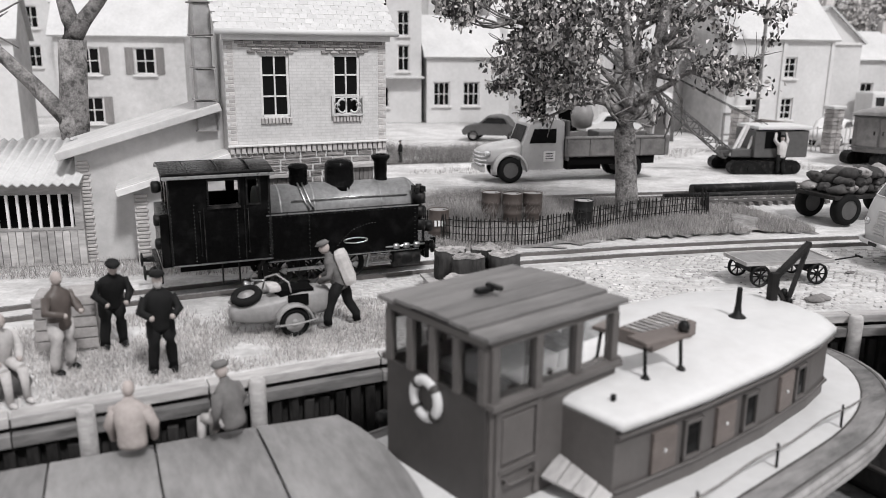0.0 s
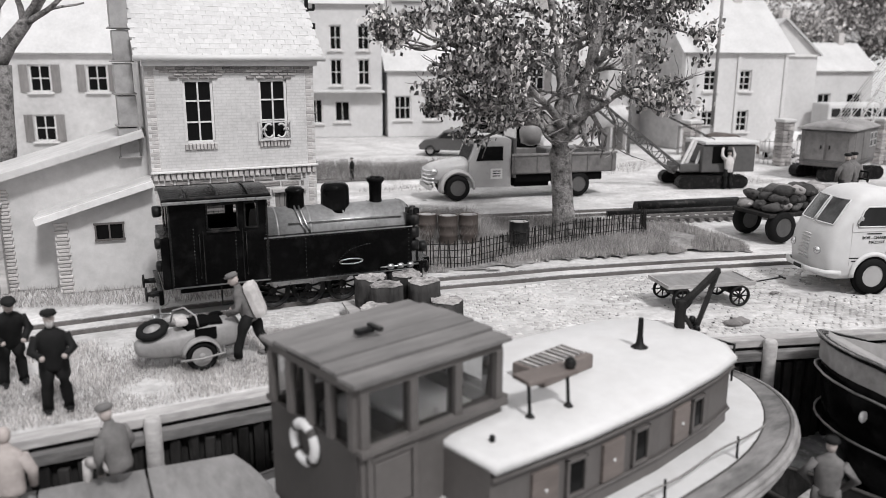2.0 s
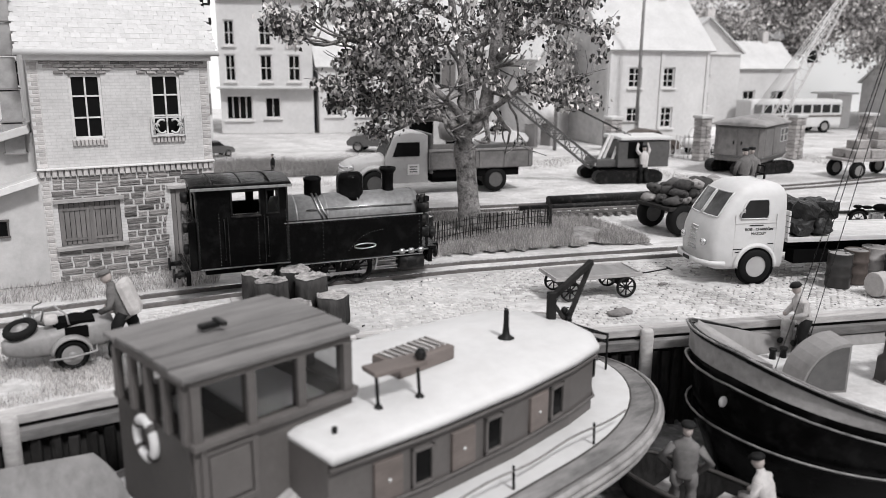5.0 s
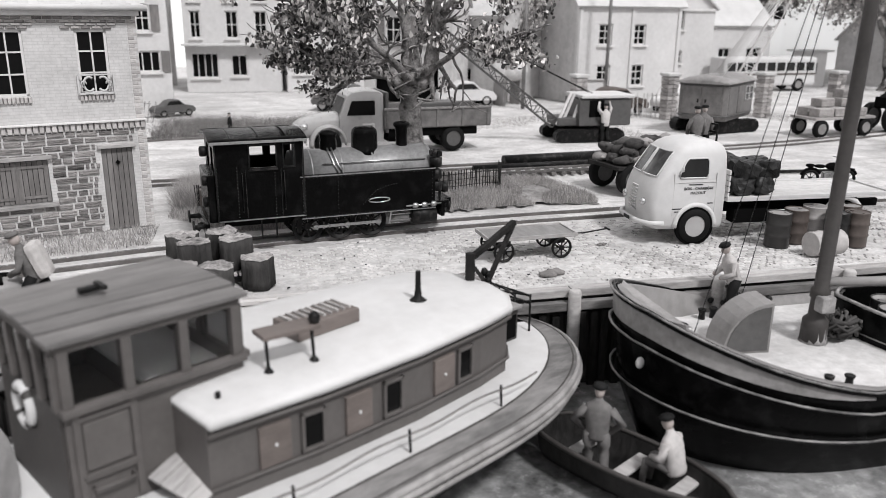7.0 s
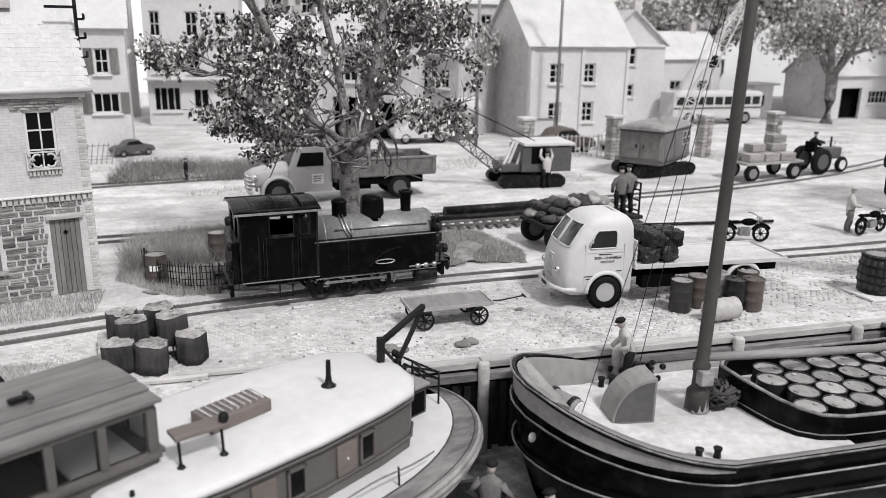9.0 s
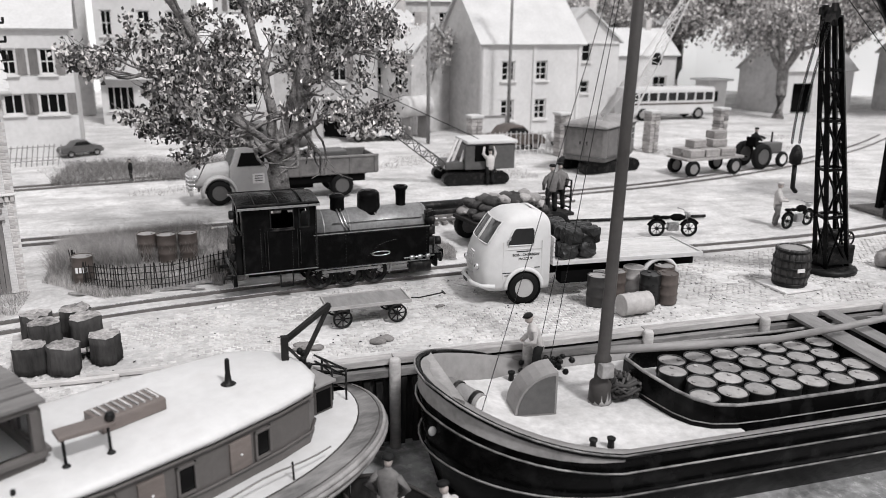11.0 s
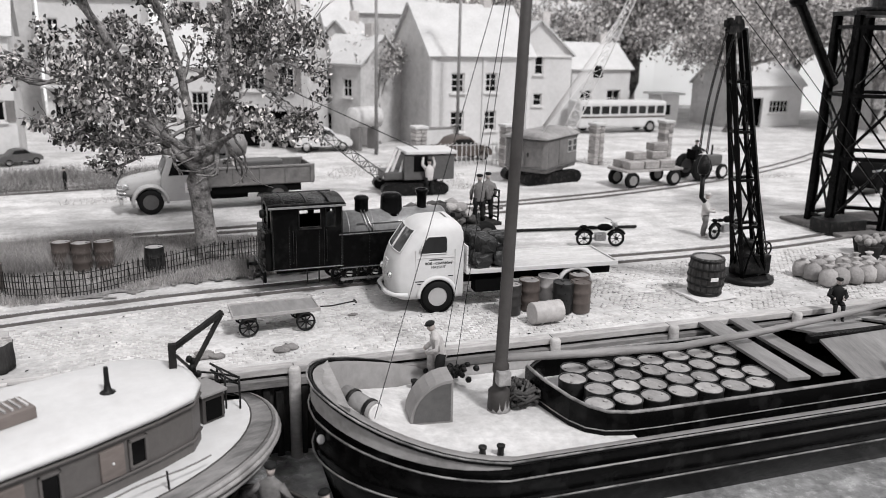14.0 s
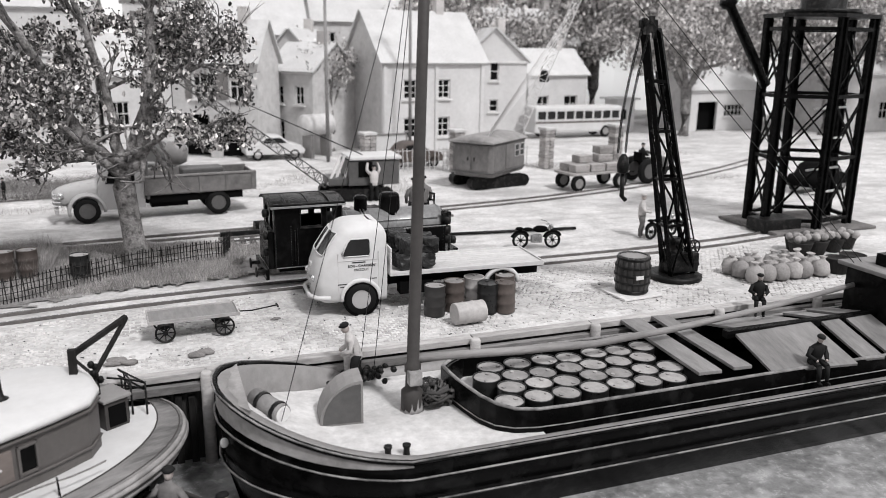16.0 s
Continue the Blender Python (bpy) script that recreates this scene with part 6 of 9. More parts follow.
        box(bm, -0.92, -0.64 + k * 0.16, 0.894, 3.68, 0.15, 0.012)
        part("plank", bm, "paleplank", bed)
    bm = B()
    for y in (-0.72, 0.72):
        box(bm, -0.92, y, 0.905, 3.75, 0.03, 0.06, 0.006)
    box(bm, -2.79, 0, 0.905, 0.03, 1.46, 0.06, 0.006)
    part("bed_rim", bm, "white", bed)
    for k in range(5):
        bm = B()
        box(bm, 0.93, 0, 0.96 + k * 0.115, 0.04, 1.4, 0.1, 0.01)
        part("headboard_slat", bm, "white", bed)
    for s in (-1, 1):
        road_wheel(t, 1.62, s * 0.64, 0.36, 0.22, "truckgrey")
        road_wheel(t, -1.75, s * 0.56, 0.36, 0.26, "darkgrey")
        bm = B()
        tube(bm, [(-1.75 + 0.42 * math.cos(a), s * 0.66, 0.42 + 0.40 * math.sin(a)) for a in np.linspace(0.1, math.pi - 0.1, 12)], 0.06, 6)
        part("mudguard", bm, "white", t)
    # lettering on the near door: painted words, and bars for the small address
    for body, size, z in (("BOIS - CHARBON", 0.078, 1.10), ("MAZOUT", 0.078, 1.01)):
        text_mesh(body, size, "lettering", cab, P(1.6, 0.703, z, 90, 0, 180))
    bm = B()
    for x, z, w in ((1.98, 0.72, 0.3), (1.98, 0.66, 0.2), (1.32, 0.82, 0.12), (1.66, 1.205, 0.3)):
        box(bm, x, 0.702, z, w, 0.006, 0.02)
    part("lettering_bar", bm, "lettering", cab)
    return t


# greyer, mottled base colour paints the windscreen's reflections
M["screen_glass"] = material("windscreen_painted_reflection", grey(0.1), 0.08, vary=0.6, grain=2.5, bump=0, spec=0.5)
M["paleplank"] = material("pale_painted_planks", grey(0.52, 0.02), 0.75, vary=0.15, grain=9, bump=0.3, per_piece=0.08, stain=0.2, stain_colour=grey(0.3, 0.04))
M["cab_glass"] = material("cab_glass", grey(0.02), 0.06, vary=0.5, grain=2, bump=0, spec=0.25)
cab_over_truck()


def coal_bales():
    rr = random.Random(5)
    for i in range(2):
        for j in range(3):
            for k in range(2):
                if k and i == 1 and j == 2:
                    continue
                bm = B()
                box(bm, 0, 0, 0.18, 0.42, 0.4, 0.36, 0.08)
                bmesh.ops.subdivide_edges(bm, edges=bm.edges, cuts=2, use_grid_fill=True)
                for v in bm.verts:
                    v.co += noise.noise_vector(v.co * 7 + Vector((i * 3, j * 5, k * 9))) * 0.07
                solo("coal_bale", bm, "coal", P(4.55 + i * 0.46 + (0.1 if k else 0), 2.3 + j * 0.42, 0.92 + k * 0.33, rr.uniform(-6, 6), rr.uniform(-6, 6), rr.uniform(-15, 15)), "black lumpy bale of coal on the truck bed", "coal bale", "bales on the truck")


coal_bales()


def dump_truck():
    t = thing("dump_truck", P(-0.75, 14.35, 0, 0, 0, 187), "grey bonneted dump truck parked behind the tree", "truck")
    bm = B()
    # bonnet, local x forward
    secs = []
    for x, hw, zb, zt in ((1.85, 0.64, 0.45, 1.36), (2.1, 0.62, 0.48, 1.33), (2.6, 0.57, 0.52, 1.26), (3.0, 0.52, 0.55, 1.17), (3.18, 0.46, 0.58, 1.08), (3.26, 0.36, 0.64, 0.98)):
        sec = []
        for a in np.linspace(0, 2 * math.pi, 21)[:-1]:
            ca, sa = math.cos(a), math.sin(a)
            sec.append(Vector((x, hw * math.copysign(abs(ca) ** 0.6, ca), (zb + zt) / 2 + (zt - zb) / 2 * math.copysign(abs(sa) ** 0.6, sa))))
        secs.append(sec)
    loft(bm, secs)
    body = part("bonnet", bm, "truckgrey", t, "grey rounded bonnet")
    for z, w in ((0.62, 0.62), (0.74, 0.6), (0.86, 0.56), (0.98, 0.5)):
        bm = B()
        tube(bm, [(3.06, -w, z), (3.24, -w * 0.75, z), (3.3, 0, z), (3.24, w * 0.75, z), (3.06, w, z)], 0.03, 6)
        part("grille_bar", bm, "chrome", body)
    bm = B()
    prof = [(0.5, 0.45), (1.97, 0.45), (1.93, 1.25), (1.68, 1.9), (1.52, 2.02), (1.1, 2.07), (0.66, 2.04), (0.5, 1.95)]
    loft(bm, [[Vector((x, y, z - d)) for x, z in prof] for y, d in ((-0.7, 0.03), (-0.6, 0.0), (0.6, 0.0), (0.7, 0.03))], smooth=False)
    part("cab", bm, "truckgrey", t, "pale grey upright cab")
    bm = B()
    bm.faces.new([bm.verts.new(p) for p in ((1.935, -0.56, 1.3), (1.935, 0.56, 1.3), (1.735, 0.52, 1.82), (1.735, -0.52, 1.82))])
    part("windscreen", bm, "dark_glass", t, "dark windscreen")
    for s in (-1, 1):
        bm = B()
        f = [(1.7, s * 0.7, 1.28), (0.78, s * 0.7, 1.28), (0.78, s * 0.7, 1.74), (1.54, s * 0.7, 1.74)]
        bm.faces.new([bm.verts.new((x, y + s * 0.012, z)) for x, y, z in f])
        part("side_window", bm, "dark_glass", body)
        bm = B()
        rows = []
        for a in np.linspace(-0.25, math.pi + 0.1, 16):
            rows.append([Vector((2.3 + r * math.cos(a), s * y, 0.42 + r * math.sin(a))) for r, y in ((0.6, 0.42), (0.6, 0.66), (0.57, 0.74), (0.52, 0.77), (0.49, 0.76), (0.53, 0.7), (0.55, 0.42))])
        loft(bm, rows)
        part("mudguard", bm, "truckgrey", body)
        road_wheel(t, 2.3, s * 0.6, 0.42, 0.24, "darkgrey")
        road_wheel(t, -1.9, s * 0.6, 0.42, 0.34, "darkgrey")
        bm = B()
        ring(bm, Matrix.Translation((3.05, s * 0.5, 0.95)) @ Matrix.Rotation(radians(90), 4, "Y"), [(0.09, -0.1), (0.1, 0.05), (0.05, 0.09)], 12)
        part("headlight", bm, "chrome", t)
        bm = B()
        box(bm, 1.0, s * 0.712, 0.85, 0.4, 0.012, 0.34)
        part("door_sign", bm, "offwhite", body, "pale door panel")
        for k in range(3):
            bm = B()
            box(bm, 1.0, s * 0.722, 0.94 - k * 0.08, 0.26, 0.006, 0.03)
            part("lettering_bar", bm, "lettering", body)
    bm = B()
    box(bm, 3.2, 0, 0.45, 0.12, 1.3, 0.16, 0.03)
    part("bumper", bm, "truckgrey", t)
    bm = B()
    for y in (-0.35, 0.35):
        box(bm, -0.9, y, 0.6, 3.6, 0.1, 0.2)
    box(bm, -0.3, 0, 0.55, 1.2, 1.1, 0.35)
    box(bm, -1.2, 0, 0.68, 3.1, 1.44, 0.26)
    part("chassis", bm, "dark", t)
    bm = B()
    box(bm, 0.4, 0, 1.35, 0.1, 1.62, 1.3, 0.02)
    part("headboard", bm, "darkgrey", t, "dark headboard behind the cab")
    # tipping body
    bm = B()
    box(bm, -1.35, 0, 0.86, 3.7, 1.6, 0.08)
    for y in (-0.8, 0.8):
        box(bm, -1.35, y, 1.16, 3.7, 0.06, 0.62, 0.01)
    box(bm, -3.2, 0, 1.14, 0.06, 1.6, 0.55, 0.01)
    tip = part("tipper_body", bm, "plantgrey", t, "grey steel tipper body")
    for y in (-0.84, 0.84):
        for x in (-3.1, -2.2, -1.3, -0.4, 0.4):
            bm = B()
            box(bm, x, y, 1.16, 0.08, 0.04, 0.62)
            part("rib", bm, "plantgrey", tip)
        bm = B()
        box(bm, -1.35, y, 1.46, 3.74, 0.06, 0.07, 0.01)
        part("rim", bm, "midgrey", tip)
    bm = B()
    box(bm, -1.5, 0, 1.3, 1.4, 0.9, 0.6, 0.05)
    part("load_box", bm, "darkgrey", t)


dump_truck()


def box_mesh(*size):
    bm = B()
    box(bm, *size, 0.02)
    return bm


def crawler_tracks(parent, L, gap, r, w, z=0.0, turn=0.0):
    for y in (-gap, gap):
        bm = B()
        o = []
        for k in range(9):
            a = math.pi / 2 + math.pi * k / 8
            o.append((-L / 2 + r * math.cos(a), r + r * math.sin(a)))
        for k in range(9):
            a = -math.pi / 2 + math.pi * k / 8
            o.append((L / 2 + r * math.cos(a), r + r * math.sin(a)))
        loft(bm, [[Vector((x, y - w / 2, zz)) for x, zz in o], [Vector((x, y + w / 2, zz)) for x, zz in o]], smooth=False)
        tr = part("crawler_track", bm, "iron", parent, m=P(0, 0, 0, 0, 0, turn))
        bm = B()
        for k in range(5):
            ring(bm, Matrix.Translation((-L / 2 + L * k / 4, y, r)) @ Matrix.Rotation(radians(90), 4, "X"), [(r * 0.6, -w * 0.56), (r * 0.6, w * 0.56)], 10)
        part("roller", bm, "iron", tr)
        bm = B()
        box(bm, 0, 0, 0, 0.09, w * 1.08, 0.04)
        plate = mesh_of("track_plate", bm, "iron")
        for k in range(16):
            for zz in (0.02, 2 * r):
                piece("track_plate", plate, tr, P(-L / 2 + L * k / 15, y, zz))


def lattice(bm, p0, p1, w0, w1, bays, r):
    p0, p1 = Vector(p0), Vector(p1)
    m, L = frame_to(p0, p1)
    def corner(k, i):
        t = k / bays
        w = w0 + (w1 - w0) * t
        sx, sy = ((-1, -1), (1, -1), (1, 1), (-1, 1))[i % 4]
        return m @ Vector((sx * w / 2, sy * w / 2, L * t))
    for i in range(4):
        bar(bm, corner(0, i), corner(bays, i), r * 1.5)
        for k in range(bays):
            a, b = (i, i + 1) if k % 2 else (i + 1, i)
            bar(bm, corner(k, a), corner(k + 1, b), r)
            bar(bm, corner(k, i), corner(k, i + 1), r)


def digger():
    d = thing("crawler_crane", P(6.55, 15.75, 0, 0, 0, 0), "dark crawler crane with a lattice boom reaching over the yard", "crane")
    crawler_tracks(d, 2.2, 0.75, 0.22, 0.36)
    bm = B()
    box(bm, 0.55, -0.1, 1.05, 2.0, 1.5, 0.95, 0.04)
    body = part("machine_house", bm, "darkgrey", d, "dark machine house")
    bm = B()
    box(bm, 0.62, -0.1, 1.62, 2.05, 1.65, 0.12, 0.04)
    part("roof", bm, "white", body, "pale roof")
    # black plate on the wall paints the shade of an open doorway
    bm = B()
    box(bm, 0.2, -0.865, 1.2, 0.55, 0.02, 0.6)
    part("doorway", bm, "dark", body)
    bm = B()
    for k in range(4):
        bar(bm, (-1.2 + k * 0.28, -0.6 + 0.2 * (k % 2), 0.62), (-0.7 + k * 0.2, -0.6 + 0.2 * (k % 2), 1.75 - 0.06 * k), 0.07, 0.09)
    part("cab_frame", bm, "offwhite", d, "pale winch frames and panels")
    bm = B()
    box(bm, -0.75, -0.1, 0.72, 0.9, 1.2, 0.3, 0.05)
    part("winch_bed", bm, "darkgrey", d)
    bm = B()
    lattice(bm, (-1.2, -0.3, 0.65), (-6.6, -0.3, 4.75), 0.36, 0.22, 16, 0.026)
    part("lattice_boom", bm, "darkgrey", d, "dark lattice boom")
    bm = B()
    for p in ((0.2, -0.4, 1.7), (0.2, 0.0, 1.7)):
        rod(bm, p, (-6.5, -0.3, 4.8), 0.015, n=4)
    rod(bm, (-6.6, -0.3, 4.7), (-6.6, -0.3, 2.4), 0.015, n=4)
    part("cable", bm, "iron", d)
    bm = B()
    ring(bm, Matrix.Translation((-6.6, -0.3, 1.55)), [(0.1, 0), (0.35, 0.1), (0.42, 0.5), (0.3, 0.8), (0.08, 0.85)], 10)
    part("bucket", bm, "midgrey", d, "grey hanging bucket")


digger()


def crane_wagon():
    d = thing("crawler_excavator", P(12.75, 17.0, 0, 0, 0, 40), "grey crawler excavator with a boxy round-roofed cabin and tall pale boom", "excavator")
    base = part("undercarriage", box_mesh(0, 0, 0.42, 1.4, 1.2, 0.3), "iron", d, m=P(0, 0, 0, 0, 0, -28))
    crawler_tracks(d, 2.5, 0.72, 0.24, 0.4, turn=-28)
    bm = B()
    ring(bm, Matrix.Translation((0, 0, 0.5)), [(0.6, 0), (0.6, 0.14)], 16)
    part("turntable", bm, "dark", base)
    bm = B()
    o = [(-1.62, -0.8), (-1.5, -0.95), (1.5, -0.95), (1.5, 0.95), (-1.5, 0.95), (-1.62, 0.8)]
    loft(bm, [[Vector((x * 0.96, y * 0.95, 0.56)) for x, y in o], [Vector((x, y, 0.72)) for x, y in o], [Vector((x, y, 2.0)) for x, y in o]], smooth=False)
    body = part("cabin", bm, "plantgrey", d, "grey panelled cabin")
    bm = B()
    secs = []
    for x, k in ((-1.76, 0.25), (-1.68, 0.75), (-1.45, 1.0), (1.4, 1.0), (1.58, 0.7)):
        secs.append([Vector((x, y, 2.0 + 0.24 * k * (1 - abs(y / 1.05) ** 2.6))) for y in np.linspace(-1.05, 1.05, 13)] + [Vector((x, 1.05, 1.95)), Vector((x, -1.05, 1.95))])
    loft(bm, secs)
    part("roof", bm, "plantroof", body, "curved grey roof")
    bm = B()
    for z, g in ((0.74, 0.03), (1.9, 0.02)):
        tube(bm, [Vector((x * (1 + g * 0.5), y * (1 + g), z)) for x, y in o + o[:1]], 0.03, 5)
    part("beading", bm, "darkgrey", body)
    for y0, y1 in ((-0.76, -0.05), (0.05, 0.76)):
        bm = B()
        box(bm, -1.63, (y0 + y1) / 2, 1.32, 0.04, y1 - y0, 1.06, 0.015)
        door = part("rear_door", bm, "plantgrey", body, "grey double door")
        bm = B()
        box(bm, -1.665, y1 - 0.1 if y0 < 0 else y0 + 0.1, 1.3, 0.04, 0.05, 0.14)
        part("handle", bm, "iron", door)
    for x0, x1 in ((-1.4, -0.45), (-0.35, 0.45)):
        bm = B()
        box(bm, (x0 + x1) / 2, -0.955, 1.32, x1 - x0, 0.035, 1.06, 0.012)
        part("side_panel", bm, "plantgrey", body)
    for x in (0.7, 1.2):
        bm = B()
        box(bm, x, -0.958, 1.5, 0.38, 0.02, 0.5)
        w = part("window", bm, "cab_glass", body)
        bm = B()
        for dx in (-0.2, 0.2):
            box(bm, x + dx, -0.965, 1.5, 0.05, 0.04, 0.56)
        for z in (1.24, 1.5, 1.76):
            box(bm, x, -0.965, z, 0.42, 0.04, 0.04)
        part("frame", bm, "truckgrey", w)
    inv = (Matrix.Translation((12.75, 17.0, 0)) @ Matrix.Rotation(radians(40), 4, "Z")).inverted()
    foot, pulley, top = (inv @ Vector(p) for p in ((14.0, 18.1, 0.9), (15.4, 17.4, 4.6), (16.6, 16.8, 8.0)))
    bm = B()
    lattice(bm, foot, top, 0.5, 0.3, 18, 0.022)
    part("lattice_boom", bm, "offwhite", d, "pale lattice boom")
    for k in range(6):
        bm = B()
        rod(bm, (-1.1 + 0.42 * k, -0.5 + 0.2 * k, 2.2), pulley.lerp(top, 0.25 + 0.13 * k), 0.018, n=4)
        part("cable", bm, "offwhite", d)
    bm = B()
    ring(bm, Matrix.Translation(pulley) @ Matrix.Rotation(radians(90), 4, "X"), [(0.12, -0.1), (0.26, -0.08), (0.2, 0), (0.26, 0.08), (0.12, 0.1)], 14)
    box(bm, pulley.x, pulley.y, pulley.z - 0.15, 0.3, 0.35, 0.24, 0.04)
    part("pulley_block", bm, "iron", d, "dark pulley block")


crane_wagon()


def crate_trailer():
    t = thing("farm_trailer", P(16.7, 15.1, 0, 0, 0, 8), "flat trailer on rubber tyres loaded with crates", "trailer")
    bm = B()
    box(bm, 0, 0, 0.72, 3.0, 1.3, 0.1, 0.02)
    part("bed", bm, "crate", t)
    for x in (-1.1, 1.1):
        for y in (-0.55, 0.55):
            road_wheel(t, x, y, 0.34, 0.2, "midgrey")
    bm = B()
    bar(bm, (1.4, 0, 0.6), (2.4, 0.1, 0.55), 0.06)
    part("drawbar", bm, "iron", t)
    rr = random.Random(9)
    for i, (x, y, z) in enumerate(((-0.9, -0.3, 0), (-0.1, -0.3, 0), (0.75, -0.3, 0), (-0.9, 0.35, 0), (0.0, 0.35, 0), (0.8, 0.35, 0), (-0.4, 0.2, 0.32), (0.6, 0.1, 0.32), (0.75, 0.3, 0.64))):
        bm = B()
        box(bm, 0, 0, 0.16, 0.72, 0.5, 0.31, 0.02)
        for k in range(3):
            box(bm, 0, -0.255, 0.06 + k * 0.1, 0.7, 0.015, 0.07)
        v = Matrix.Rotation(radians(8), 4, "Z") @ Vector((x, y, 0))
        solo("crate", bm, "crate", P(16.7 + v.x, 15.1 + v.y, 0.775 + z, 0, 0, 8 + rr.uniform(-6, 6)), "pale slatted wooden crate on the trailer", "crate", "crates on the trailer")
    q = thing("tractor", P(20.1, 16.0, 0, 0, 0, 12), "small dark farm tractor hitched to the trailer", "tractor")
    for y in (-0.5, 0.5):
        road_wheel(q, -0.5, y, 0.55, 0.24, "darkgrey")
        road_wheel(q, 0.85, y * 0.9, 0.34, 0.16, "offwhite")
    bm = B()
    box(bm, 0.5, 0, 0.8, 1.1, 0.5, 0.5, 0.06)
    part("bonnet", bm, "darkgrey", q)
    bm = B()
    box(bm, -0.45, 0, 0.95, 0.45, 0.5, 0.1, 0.03)
    box(bm, -0.68, 0, 1.15, 0.08, 0.5, 0.4, 0.03)
    part("seat", bm, "dark", q)
    bm = B()
    rod(bm, (0.6, 0, 1.0), (0.6, 0, 1.5), 0.04)
    ring(bm, Matrix.Translation((-0.05, 0, 1.28)) @ Matrix.Rotation(radians(30), 4, "Y"), [(0.17, 0), (0.19, 0.02), (0.17, 0.04)], 12)
    part("steering_wheel", bm, "iron", q)


crate_trailer()


def sack_lorry():
    t = thing("sack_trailer", P(5.2, 7.3, 0, 0, 0, 12), "dark flat wagon heaped with sacks beside the track", "trailer")
    bm = B()
    box(bm, 0, 0, 0.7, 3.3, 1.35, 0.1, 0.02)
    part("bed", bm, "pile", t)
    for x in (-1.2, 1.1):
        for y in (-0.6, 0.6):
            road_wheel(t, x, y, 0.4, 0.26, "darkgrey")
    bm = B()
    for y in (-0.5, -0.1, 0.3):
        box(bm, 1.62, y, 1.15, 0.04, 0.04, 1.0)
    for z in (0.85, 1.15, 1.45, 1.65):
        box(bm, 1.62, -0.1, z, 0.04, 0.84, 0.04)
    part("end_rack", bm, "iron", t, "dark iron rack")
    rr = random.Random(4)
    ang = radians(12)
    n = 0
    for lay in range(3):
        for i in range(7 - lay):
            for j in range(3 - (lay > 1)):
                x, y = -1.35 + i * 0.34 + lay * 0.17 + rr.uniform(-0.05, 0.05), -0.42 + j * 0.42 + rr.uniform(-0.05, 0.05)
                bm = B()
                ball(bm, (0, 0, 0), 0.2 + rr.uniform(0, 0.05), 0.27, 0.14, n=8, rough=0.06, seed=n)
                ball(bm, (0.0, -0.25, 0.03), 0.06, 0.06, 0.05, n=6)
                v = Matrix.Rotation(ang, 4, "Z") @ Vector((x, y, 0))
                solo("sack", bm, "darksack" if rr.random() < 0.78 else "sack", P(5.2 + v.x, 7.3 + v.y, 0.86 + lay * 0.2, rr.uniform(-15, 15), rr.uniform(-15, 15), rr.uniform(-40, 40)), "tied dark sack in the heap", "sack", "sacks on the wagon")
                n += 1


sack_lorry()


def hand_cart():
    c = thing("hand_cart", P(-0.12, 1.95, 0, 0, 0, 4), "flat four-wheeled porter's trolley with spoked wheels", "cart")
    bm = B()
    box(bm, 0, 0, 0.42, 1.75, 0.78, 0.05, 0.01)
    bed = part("bed", bm, "roofgrey", c, "grey worn plank bed")
    bm = B()
    for y in (-0.39, 0.39):
        box(bm, 0, y, 0.44, 1.78, 0.03, 0.07, 0.006)
    for x in (-0.88, 0.88):
        box(bm, x, 0, 0.44, 0.03, 0.8, 0.07, 0.006)
    part("rim", bm, "planks", bed)
    for x in (-0.55, 0.55):
        bm = B()
        box(bm, x, 0, 0.32, 0.3, 0.5, 0.14)
        rod(bm, (x, -0.42, 0.19), (x, 0.42, 0.19), 0.02)
        part("axle_frame", bm, "iron", c)
    bm = B()
    bar(bm, (0, 0, 0), (0.18, 0, 0), 0.02)
    spoke = mesh_of("spoke", bm, "iron")
    for x in (-0.58, 0.58):
        for y in (-0.38, 0.38):
            bm = B()
            m = Matrix.Translation((x, y, 0.2)) @ Matrix.Rotation(radians(90), 4, "X")
            ring(bm, m, [(0.2, -0.025), (0.2, 0.025), (0.165, 0.025), (0.165, -0.025), (0.2, -0.025)], 18, caps=False)
            w = part("wheel", bm, "iron", c)
            for k in range(8):
                piece("spoke", spoke, w, P(x, y, 0.2, 0, k * 45, 0))
            bm = B()
            ring(bm, m, [(0.045, -0.04), (0.045, 0.04)], 8)
            part("hub", bm, "iron", w)
    bm = B()
    tube(bm, [(0.88, 0, 0.36), (1.2, 0.0, 0.34), (1.75, 0.05, 0.38)], 0.016, 5)
    box(bm, 1.75, 0.05, 0.38, 0.03, 0.2, 0.03)
    part("drawbar", bm, "iron", c)


hand_cart()


